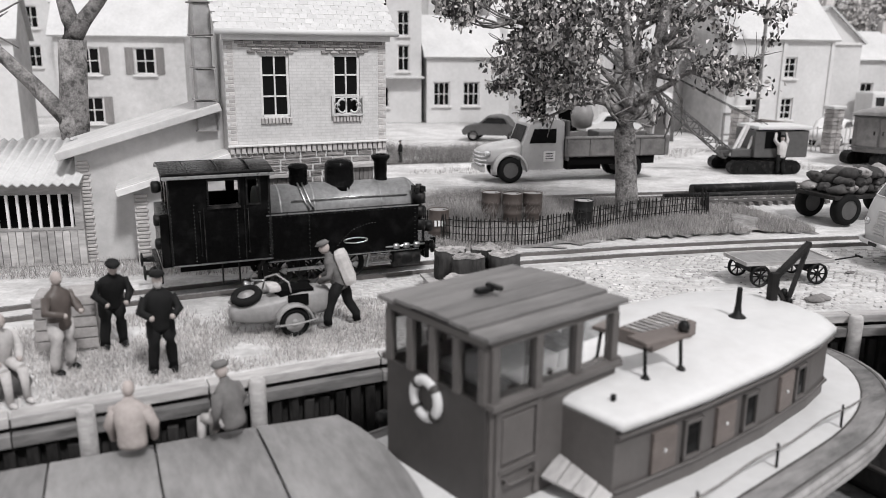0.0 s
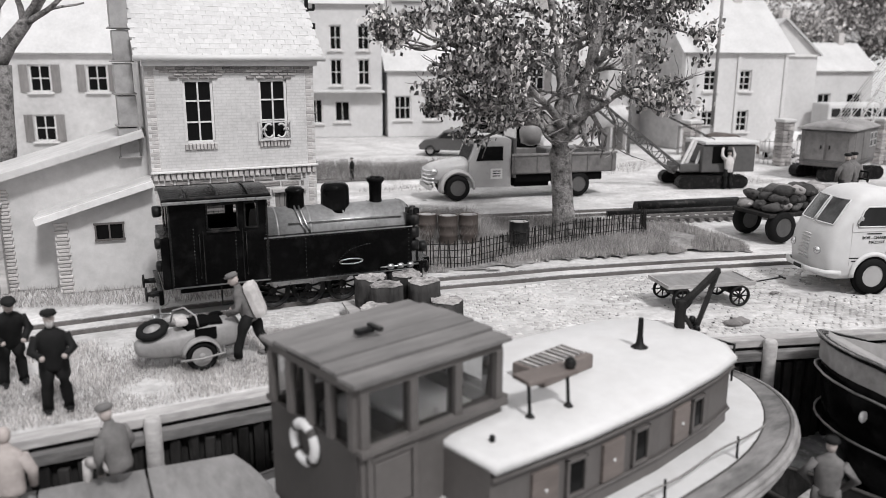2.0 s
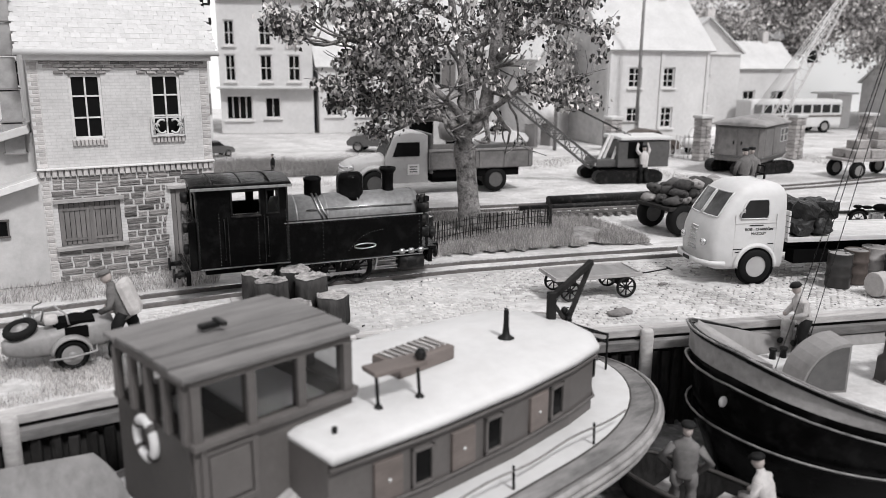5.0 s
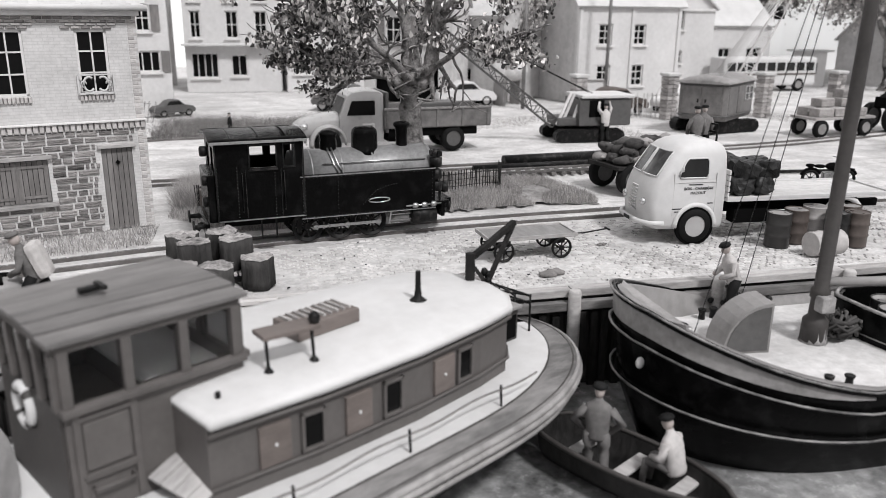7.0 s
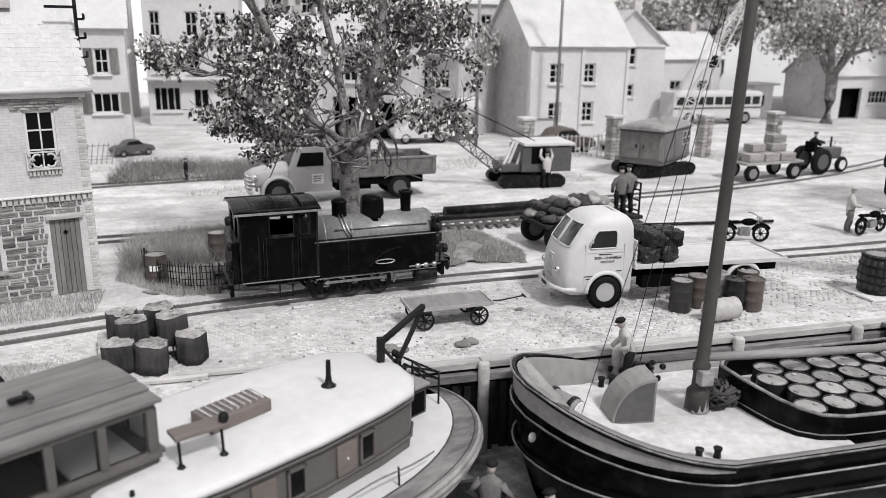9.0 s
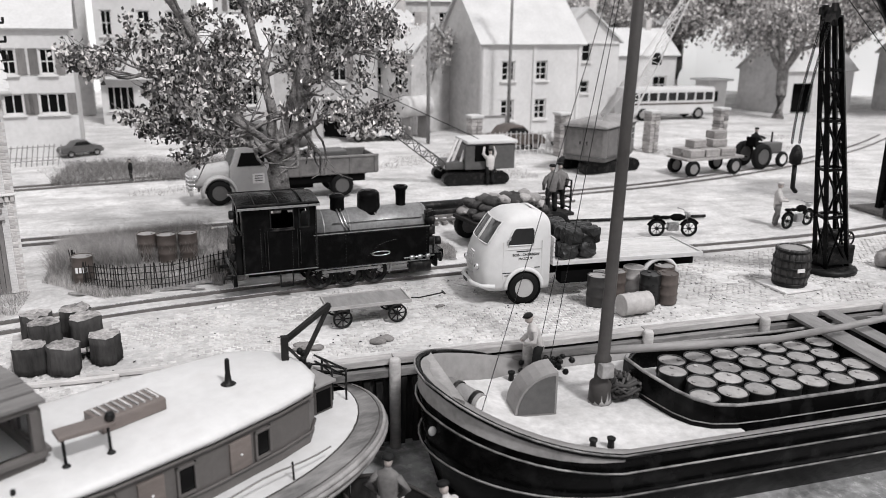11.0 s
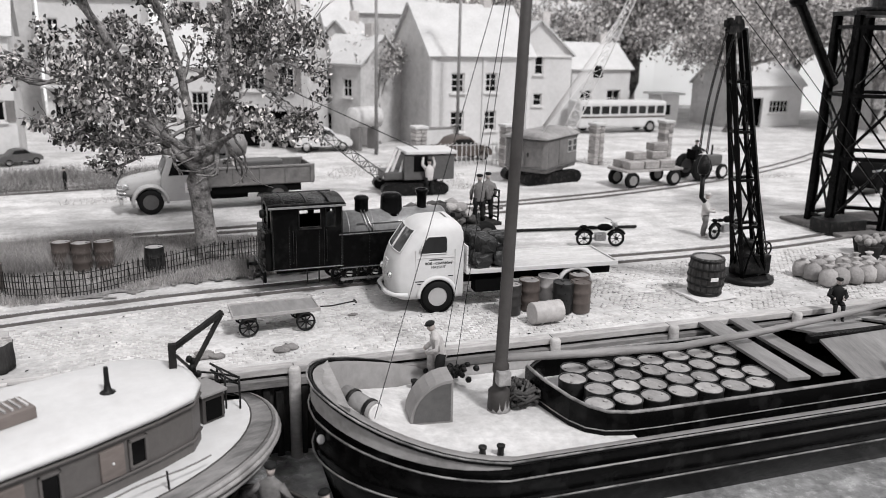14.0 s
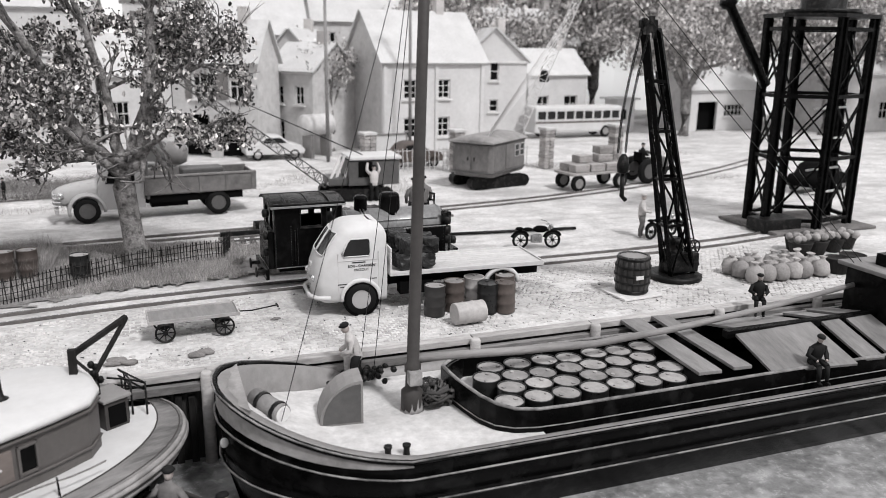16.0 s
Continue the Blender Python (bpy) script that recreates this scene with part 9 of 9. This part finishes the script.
# ---- things on the quay ----
for x, y, body, lid, lab in ((6.62, 1.32, "drum_red", "drum_red", "brown-red oil drum standing on the quay"), (6.22, 1.38, "drum_black", "drum_black", "black oil drum standing on the quay"),
                             (6.1, 1.92, "drum_pale", "drum_top", "pale-lidded oil drum standing on the quay"), (5.55, 1.75, "drum_red", "drum_top", "brown-red oil drum with a grey lid"),
                             (5.02, 1.55, "drum_grey", "drum_top", "dark grey oil drum standing on the quay"), (6.85, 1.85, "drum_red", "drum_top", "rusty oil drum at the back of the group")):
    tagged(oil_drum("oil_drum", P(x, y, 0, 0, 0, x * 70), body, lid, lab), group="drums on the quay")
tagged(oil_drum("oil_drum", P(5.2, 0.78, 0.245, 0, 90, 6), "drum_pale", "drum_pale", "pale oil drum lying on its side"), group="drums on the quay")
for x, y, z, body, lab in ((-4.75, 6.75, 0.2, "drum_red", "brown-red oil drum in the weeds"), (-4.28, 6.55, 0.2, "drum_red", "brown-red oil drum in the weeds"), (-3.78, 6.6, 0.2, "drum_red", "brown-red oil drum in the weeds"),
                           (-6.12, 5.75, 0.0, "drum_red", "dark red oil drum with white lettering by the fence"), (-2.6, 6.35, 0.05, "drum_black", "black drum behind the fence")):
    d = tagged(oil_drum("oil_drum", P(x, y, z, 0, 0, 10), body, "drum_top", lab), group="drums round the plot")
bm = B()
for x, w in ((-0.1, 0.05), (-0.02, 0.05), (0.06, 0.05), (0.12, 0.03)):
    box(bm, x, -0.272, 0.42, w, 0.012, 0.13)
solo("drum_marking", bm, "lettering_white", P(-6.12, 5.75, 0), "white painted marking on the drum", "marking")


def cask():
    c = thing("cask", P(10.15, 1.62, 0.06), "big dark staved cask with iron hoops on a board", "cask")
    n = 18
    for k in range(n):
        a0, a1 = 6.28319 * k / n + 0.012, 6.28319 * (k + 1) / n - 0.012
        bm = B()
        prof = [(0.38, 0), (0.42, 0.25), (0.435, 0.46), (0.42, 0.68), (0.38, 0.92)]
        secs = [[Vector((r * math.cos(a), r * math.sin(a), z)) for r, a in ((q, a0), (q, a1), (q - 0.05, a1), (q - 0.05, a0))] for q, z in prof]
        loft(bm, secs)
        part("stave", bm, "drum_grey", c)
    bm = B()
    ring(bm, Matrix.Translation((0, 0, 0.87)), [(0.35, 0), (0.35, 0.02)], 18)
    part("head", bm, "drum_top", c)
    for z, r in ((0.06, 0.395), (0.27, 0.428), (0.46, 0.44), (0.66, 0.428), (0.86, 0.395)):
        bm = B()
        ring(bm, Matrix.Translation((0, 0, z)), [(r, -0.03), (r + 0.012, -0.02), (r + 0.012, 0.02), (r, 0.03)], 24, caps=False)
        part("hoop", bm, "iron", c)
    bm = B()
    box(bm, -0.08, -0.445, 0.46, 0.2, 0.02, 0.09)
    part("paper_label", bm, "offwhite", c, "pale blank label")
    bm = B()
    box(bm, 0, 0, 0.03, 1.15, 1.0, 0.05, 0.01)
    solo("base_board", bm, "offwhite", P(10.15, 1.62, 0, 0, 0, 6), "pale square board under the cask", "board")


cask()


def log(m, h, r, seed):
    t = thing("log", m, "thick upright log with dark ridged bark and a rough cut face", "log", "stack of logs")
    n = 56

    def edge(k, z, q=1.0):
        a = 6.28319 * k / n
        w = 1 + 0.06 * math.sin(3 * a + seed) + 0.04 * math.sin(7 * a + seed * 2) + (0.035 if k % 4 < 2 else -0.035) * (0.6 + 0.4 * math.sin(k * 1.7 + seed))
        return Vector((r * q * w * math.cos(a), r * q * w * math.sin(a), z + 0.035 * noise.noise(Vector((math.cos(a) * 2, math.sin(a) * 2, seed * 3.1 + z)))))

    bm = B()
    rows = [[edge(k, z, q) for k in range(n)] for q, z in ((1.0, 0), (1.02, h * 0.3), (0.98, h * 0.7), (1.0, h))]
    loft(bm, rows)
    part("bark", bm, "log", t)
    bm = B()
    tops = [[edge(k, h + 0.012, 0.99) for k in range(n)]]
    for q in (0.85, 0.65, 0.42, 0.2, 0.04):
        tops.append([Vector((p.x * q, p.y * q, h + 0.012 + 0.06 * noise.noise(Vector((p.x * q * 9, p.y * q * 9, seed * 2.3))))) for p in tops[0]])
    loft(bm, tops, smooth=False)
    part("cut_face", bm, "endgrain", t)


for k, (x, y, z) in enumerate(((-6.35, 1.75, 0.25), (-5.7, 1.9, 0.25), (-6.1, 1.25, 0.25), (-5.45, 1.4, 0.25), (-5.1, 1.05, 0.0), (-5.75, 0.7, 0.0), (-6.3, 0.85, 0.0))):
    log(P(x, y, z, rnd.uniform(-3, 3), rnd.uniform(-3, 3), k * 50), 0.5, 0.27, k)
pallet = thing("timber_pallet", P(-5.9, 1.6, 0, 0, 0, 10), "pale timber platform under the logs", "pallet")
for k in range(7):
    bm = B()
    box(bm, -0.75 + k * 0.25, 0, 0.22, 0.22, 1.3, 0.05, 0.01)
    part("board", bm, "planks", pallet)
for x in (-0.75, 0.0, 0.75):
    bm = B()
    box(bm, x, 0, 0.097, 0.12, 1.2, 0.195, 0.01)
    part("bearer", bm, "planks", pallet)
for x, y, a in ((-5.55, 0.15, 10), (-4.6, 0.3, 14)):
    bm = B()
    box(bm, 0, 0, 0.035, 1.5, 0.12, 0.07, 0.01)
    solo("loose_beam", bm, "planks", P(x, y, 0.005), "pale loose beam on the quay edge", "beam")


def rag(m, seed, label):
    bm = B()
    rr = random.Random(seed)
    for k in range(5):
        ball(bm, (rr.uniform(-0.2, 0.2), rr.uniform(-0.1, 0.1), 0.03), rr.uniform(0.1, 0.2), rr.uniform(0.06, 0.12), 0.05, n=8, rough=0.05, seed=seed + k)
    solo("rope_coil", bm, "rope", m, label, "rope")


rag(P(-1.45, 0.72, 0), 1, "dark heap of rope on the quay")
rag(P(-0.1, 0.68, 0), 2, "dark heap of rope and canvas on the quay")
rag(P(1.6, 2.3, 0) @ Matrix.Scale(0.4, 4), 3, "small clump of rope by the trolley")


def quay_litter():
    rr = random.Random(17)
    bm = B()
    made = 0
    while made < 170:
        x = rr.uniform(-7.5, 13.0)
        y = rr.uniform(edge_y(x) + 0.35, track_y(x) - 0.6)
        s, a = rr.uniform(0.008, 0.022), rr.uniform(0, 3.14)
        box(bm, 0, 0, 0, s * rr.uniform(1, 3.5), s, s * 0.7, m=Matrix.Translation((x, y, 0.004)) @ Matrix.Rotation(a, 4, "Z"))
        made += 1
    solo("quay_litter", bm, "coal", Matrix(), "dark chips of coal and straw strewn on the quay", "litter", kind="stuff")


quay_litter()


def pipe(p0, p1, r, label):
    bm = B()
    rod(bm, p0, p1, r, n=14)
    solo("iron_pipe", bm, "iron", Matrix(), label, "pipe", "pipes and rails by the siding")


pipe((2.1, 10.9, 0.16), (5.6, 11.3, 0.16), 0.16, "long rusty pipe lying by the siding")
pipe((1.0, 10.3, 0.08), (5.8, 10.7, 0.08), 0.08, "thin rusty pipe lying by the siding")
pipe((7.0, 8.6, 0.05), (12.2, 8.2, 0.05), 0.05, "thin pole lying in the yard")
bm = B()
for k in range(16):
    box(bm, 1.0 + k * 0.3, 9.35 + k * 0.02, 0.05, 0.13, 0.7, 0.08)
for y in (9.15, 9.6):
    bar(bm, (0.9, y, 0.13), (5.6, y + 0.32, 0.13), 0.06)
solo("track_panel", bm, "sleeper", Matrix(), "spare track panel lying in the yard", "track panel")


def sack_pile():
    rr = random.Random(8)
    bm = B()
    ring(bm, Matrix(), [(0.1, 0), (0.22, 0.04), (0.23, 0.2), (0.2, 0.36), (0.08, 0.44), (0.05, 0.46), (0.11, 0.54)], 10)
    for v in bm.verts:
        v.co += noise.noise_vector(v.co * 5) * 0.03
    first = solo("grain_sack", bm, "sack", P(13.75, 1.5, 0), "tied grey sack standing on the quay", "sack", "sacks on the quay")
    for i in range(6):
        for j in range(3):
            if i == 0 and j == 0:
                continue
            copy_thing(first, P(13.75 + i * 0.42 + rr.uniform(-0.06, 0.06), 1.5 + j * 0.42 + rr.uniform(-0.06, 0.06), 0, rr.uniform(-8, 8), rr.uniform(-8, 8), rr.uniform(0, 360)))
    bm = B()
    ring(bm, Matrix(), [(0.24, 0), (0.34, 0.4), (0.36, 0.42), (0.33, 0.42), (0.3, 0.36), (0.01, 0.38)], 14)
    first = solo("wicker_basket", bm, "pile", P(16.6, 1.6, 0), "dark wicker basket of produce on the quay", "basket", "baskets on the quay")
    for x, y in ((17.25, 1.75), (16.9, 3.3), (17.6, 3.4), (18.3, 3.5), (17.3, 3.9), (18.0, 4.0), (19.0, 3.7)):
        copy_thing(first, P(x, y, 0, 0, 0, x * 40))
    bm = B()
    for k in range(30):
        ball(bm, (rr.uniform(-1.1, 1.1), rr.uniform(-0.35, 0.35), 0.46 + rr.uniform(0, 0.06)), 0.12, n=6, rough=0.03, seed=k)
    solo("produce", bm, "sack", P(17.9, 3.6, 0), "pale produce heaped in the baskets", "produce", kind="stuff")


sack_pile()


def stool(m):
    s = thing("wooden_box", m, "pale wooden crate used as a table", "crate")
    for k in range(5):
        bm = B()
        box(bm, 0, -0.3, 0.1 + k * 0.16, 0.8, 0.03, 0.14, 0.008)
        part("slat", bm, "crate", s)
    bm = B()
    box(bm, 0, 0, 0.4, 0.76, 0.56, 0.8, 0.02)
    part("box_body", bm, "crate", s)


stool(P(-12.1, -0.35, 0, 0, 0, 12))


def chain_heap(m):
    bm = B()
    rr = random.Random(6)
    for k in range(40):
        ball(bm, (rr.gauss(0, 0.22), rr.gauss(0, 0.12), rr.uniform(0, 0.14)), 0.06, n=6, rough=0.03, seed=k)
    solo("deck_clutter", bm, "iron", m, "small dark heap of blocks and rope", "clutter")


chain_heap(P(3.0, -0.55, -0.34))


def derrick():
    d = thing("derrick", P(-2.05, -1.3, -0.34), "small dark derrick post with slanting arm on the foredeck", "derrick")
    bm = B()
    box(bm, 0, 0, 0.72, 0.12, 0.12, 1.44, 0.01)
    box(bm, 0.3, 0.1, 0.5, 0.1, 0.1, 1.0, 0.01)
    part("post", bm, "pile", d)
    bm = B()
    bar(bm, (0, 0, 1.35), (0.82, 0.55, 1.72), 0.08)
    bar(bm, (0.3, 0.1, 0.95), (0.8, 0.54, 1.68), 0.06)
    bar(bm, (0, 0, 1.3), (0.3, 0.1, 0.9), 0.05)
    part("arm", bm, "pile", d)
    for k in range(6):
        bm = B()
        ball(bm, (0.3 + rnd.uniform(-0.08, 0.08), 0.08 + rnd.uniform(-0.08, 0.08), 0.8 + k * 0.06), 0.06, 0.05, 0.07, n=7)
        part("tackle_block", bm, "iron", d)


derrick()


def barge_cabin():
    c = thing("barge_cabin", P(15.4, -1.9, 0), "dark barge cabin with a flat roof", "cabin")
    bm = B()
    box(bm, 0, 0, 0.45, 2.4, 2.0, 1.3, 0.03)
    part("wall", bm, "hull", c)
    bm = B()
    box(bm, 0, 0, 1.14, 2.7, 2.3, 0.1, 0.03)
    part("roof", bm, "roofgrey", c)
    for x in (-0.6, 0.3):
        bm = B()
        box(bm, x, -1.01, 0.7, 0.5, 0.03, 0.4)
        part("window", bm, "cab_glass", c)
    bm = B()
    box(bm, -0.7, 0.3, 1.32, 0.35, 0.5, 0.28, 0.02)
    part("hatch", bm, "hull", c)


barge_cabin()


# ---- figurines: plain painted shapes ----
def figurine(m, mats, label, sit=False, lean=0.0, arms="down", hat=True, h=1.4, stride=0.0, beard=False):
    k = h / 1.75
    bm = B()
    if sit:
        for s in (-1, 1):
            tube(bm, [(0.02, s * 0.1, 0.12), (0.25, s * 0.12, 0.16), (0.46, s * 0.13, 0.12)], [0.1, 0.095, 0.08], 8, mi=1)
            tube(bm, [(0.46, s * 0.13, 0.14), (0.5, s * 0.13, -0.1), (0.52, s * 0.13, -0.34)], [0.08, 0.065, 0.055], 8, mi=1)
            ball(bm, (0.58, s * 0.13, -0.36), 0.12, 0.05, 0.045, n=8, mi=3)
        z0 = 0.1
    else:
        for s in (-1, 1):
            tube(bm, [(0, s * 0.1, 0.88), (0.02 + s * stride * 0.45, s * 0.12, 0.62), (0.03 + s * stride * 0.6, s * 0.13, 0.45), (-0.02 + s * stride, s * 0.15, 0.2), (-0.02 + s * stride, s * 0.155, 0.05)], [0.125, 0.115, 0.095, 0.085, 0.09], 10, mi=1)
            ball(bm, (0.05 + s * stride, s * 0.16, 0.04), 0.15, 0.065, 0.055, n=8, mi=3)
        z0 = 0.8
    t = Matrix.Translation((0, 0, z0)) @ Matrix.Rotation(radians(lean), 4, "Y")
    secs = []
    for z, a, b in ((-0.06, 0.14, 0.185), (0.0, 0.16, 0.205), (0.1, 0.155, 0.2), (0.22, 0.16, 0.205), (0.4, 0.165, 0.235), (0.5, 0.14, 0.235), (0.56, 0.115, 0.195), (0.6, 0.09, 0.135), (0.635, 0.07, 0.08), (0.69, 0.06, 0.065)):
        secs.append([t @ Vector((a * math.cos(q), b * math.sin(q), z)) for q in np.linspace(0, 2 * math.pi, 13)[:-1]])
    loft(bm, secs, mi=0)
    ball(bm, t @ Vector((0.02, 0, 0.79)), 0.1, 0.085, 0.12, n=10, mi=2)
    ball(bm, t @ Vector((0.11, 0, 0.775)), 0.03, 0.02, 0.03, n=6, mi=2)
    if beard:
        ball(bm, t @ Vector((0.07, 0, 0.72)), 0.06, 0.07, 0.08, n=8, mi=4)
    if hat:
        ring(bm, t @ Matrix.Translation((0.02, 0, 0.85)), [(0.11, 0), (0.13, 0.03), (0.1, 0.08), (0.02, 0.09)], 10, mi=3)
        ball(bm, t @ Vector((0.11, 0, 0.86)), 0.07, 0.07, 0.02, n=6, mi=3)
    for s in (-1, 1):
        sh = t @ Vector((0, s * 0.195, 0.5))
        if arms == "down":
            pts = [sh, t @ Vector((0.02, s * 0.3, 0.26)), t @ Vector((0.1, s * 0.27, 0.02))]
        elif arms == "front":
            pts = [sh, t @ Vector((0.06, s * 0.3, 0.28)), t @ Vector((0.32, s * 0.16, 0.24))]
        elif arms == "hips":
            pts = [sh, t @ Vector((-0.06, s * 0.4, 0.28)), t @ Vector((0.02, s * 0.2, 0.06))]
        else:
            pts = [sh, t @ Vector((0.1, s * 0.33, 0.7)), t @ Vector((0.16, s * 0.25, 1.0))]
        tube(bm, pts, [0.09, 0.075, 0.058], 9, mi=0)
        ball(bm, pts[-1], 0.05, n=6, mi=2)
    for v in bm.verts:
        v.co = v.co * k
    return solo("figurine", bm, mats, m, label, "figurine", "painted figurines")


D = ["fig_dark", "fig_dark", "skin", "fig_dark"]
figurine(P(-10.55, -1.5, 0, 0, 0, -70), D + ["fig_pale"], "bearded painted model figurine in dark clothes on the grass", hat=True, beard=True, arms="front")
figurine(P(-11.45, -0.5, 0, 0, 0, -60), D, "dark painted figurine bent over beside the crate", lean=22, arms="front")
figurine(P(-11.85, -1.35, 0, 0, 0, -30), ["drum_red", "fig_pale", "skin", "fig_dark"], "painted figurine in a brown shirt and pale trousers", arms="front", hat=False)
figurine(P(-8.25, 0.15, 0, 0, 0, 175), ["fig_mid", "fig_dark", "skin", "fig_mid"], "painted figurine carrying a pale sack", lean=20, arms="front", stride=0.26)
bm = B()
box(bm, 0, 0, 0, 0.2, 0.36, 0.56, 0.09)
solo("carried_sack", bm, "fig_pale", P(-8.17, 0.15, 0.93, 0, -20, 0), "pale sack on the figurine's back", "sack")
figurine(P(-12.35, -2.1, 0.32, 0, 0, -40), ["fig_pale", "fig_pale", "skin", "fig_pale"], "pale painted figurine sitting on a bollard", sit=True, hat=False, lean=15, arms="front")
bm = B()
ball(bm, (0, 0, 0.15), 0.4, 0.32, 0.22, n=12, rough=0.08)
solo("rope_bale", bm, "darksack", P(-12.4, -2.05, 0), "dark bale under the sitting figurine", "bale")
figurine(P(-10.5, -3.3, -0.16, 0, 0, 90), ["fig_tan", "fig_dark", "skin", "fig_mid"], "painted figurine in a tan shirt sitting on the barge roof", sit=True, hat=False)
figurine(P(-9.45, -2.95, -0.14, 0, 0, 150), ["fig_mid", "fig_pale", "skin", "fig_mid"], "grey painted figurine sitting on the barge roof", sit=True, lean=12)
figurine(P(2.72, -0.62, -0.48, 0, 0, 172), ["fig_pale", "fig_dark", "skin", "fig_dark"], "painted figurine in a pale jacket on the barge deck", arms="front", lean=18, stride=0.1, h=1.34)
figurine(P(-0.72, -3.1, -1.62, 0, 0, 60), ["fig_mid", "fig_mid", "skin", "fig_dark"], "grey painted figurine standing in the rowing boat", arms="hips")
figurine(P(0.12, -3.75, -1.3, 0, 0, 125), ["fig_pale", "fig_mid", "skin", "fig_dark"], "painted figurine rowing the small boat", sit=True, arms="front", lean=15)
figurine(P(7.05, 14.75, 0, 0, 0, 100), ["fig_pale", "fig_dark", "skin", "fig_dark"], "painted figurine with raised arms at the crane", arms="up")
figurine(P(6.3, 7.2, 0.75, 0, 0, 90), ["fig_mid", "fig_dark", "skin", "fig_dark"], "painted figurine standing on the sack wagon")
figurine(P(6.65, 7.45, 0.75, 0, 0, 80), ["fig_mid", "fig_dark", "skin", "fig_dark"], "painted figurine standing on the sack wagon")
figurine(P(13.75, 6.75, 0, 0, 0, -30), ["fig_pale", "fig_mid", "skin", "fig_pale"], "pale painted figurine holding a motorcycle", arms="front")
figurine(P(12.3, -0.3, 0.2, 0, 0, -120), D, "dark painted figurine sitting on the quay edge", sit=True, arms="front", h=1.12)
figurine(P(11.25, -3.15, -0.1, 0, 0, -100), D, "dark painted figurine sitting on the barge coaming", sit=True, arms="front", lean=12, h=1.15)
figurine(P(19.75, 16.0, 0.9, 0, 0, 12), D, "dark painted figurine sitting on the tractor", sit=True, arms="front")
figurine(P(-6.2, 18.5, 0, 0, 0, 200), D, "small dark painted figurine by the far track", h=0.85)


def motions():
    """The engine runs along the quay track; its wheels and rods turn with it."""
    rows, spins = [], []
    ts = [k * 0.25 for k in range(65)]
    xs = np.interp(ts, [a for a, _ in LOCO_AT], [b for _, b in LOCO_AT])
    far = 0.0
    last = None
    for t, x in zip(ts, xs):
        f, b = Vector((x - 0.3, track_y(x - 0.3), 0)), Vector((x - 2.6, track_y(x - 2.6), 0))
        d = f - b
        rz = math.degrees(math.atan2(d.y, d.x))
        base = f + d.normalized() * 0.3
        rows.append((t, P(base.x, base.y, 0.062, 0, 0, rz)))
        if last is not None:
            far += (base - last).length
        last = base
        spins.append((t, math.degrees(far / WHEEL_R)))
    walk(LOCO, rows)
    for ob in WHEELS:
        p = ob.location / S
        walk(ob, [(t, P(p.x, p.y, p.z, 0, a, 0)) for t, a in spins])
    for ob, sgn in RODS:
        ph = 0 if sgn < 0 else 90
        walk(ob, [(t, P(-0.8 + 0.13 * math.cos(radians(-a + ph)), sgn * 0.46, WHEEL_R + 0.13 * math.sin(radians(-a + ph)))) for t, a in spins])


motions()
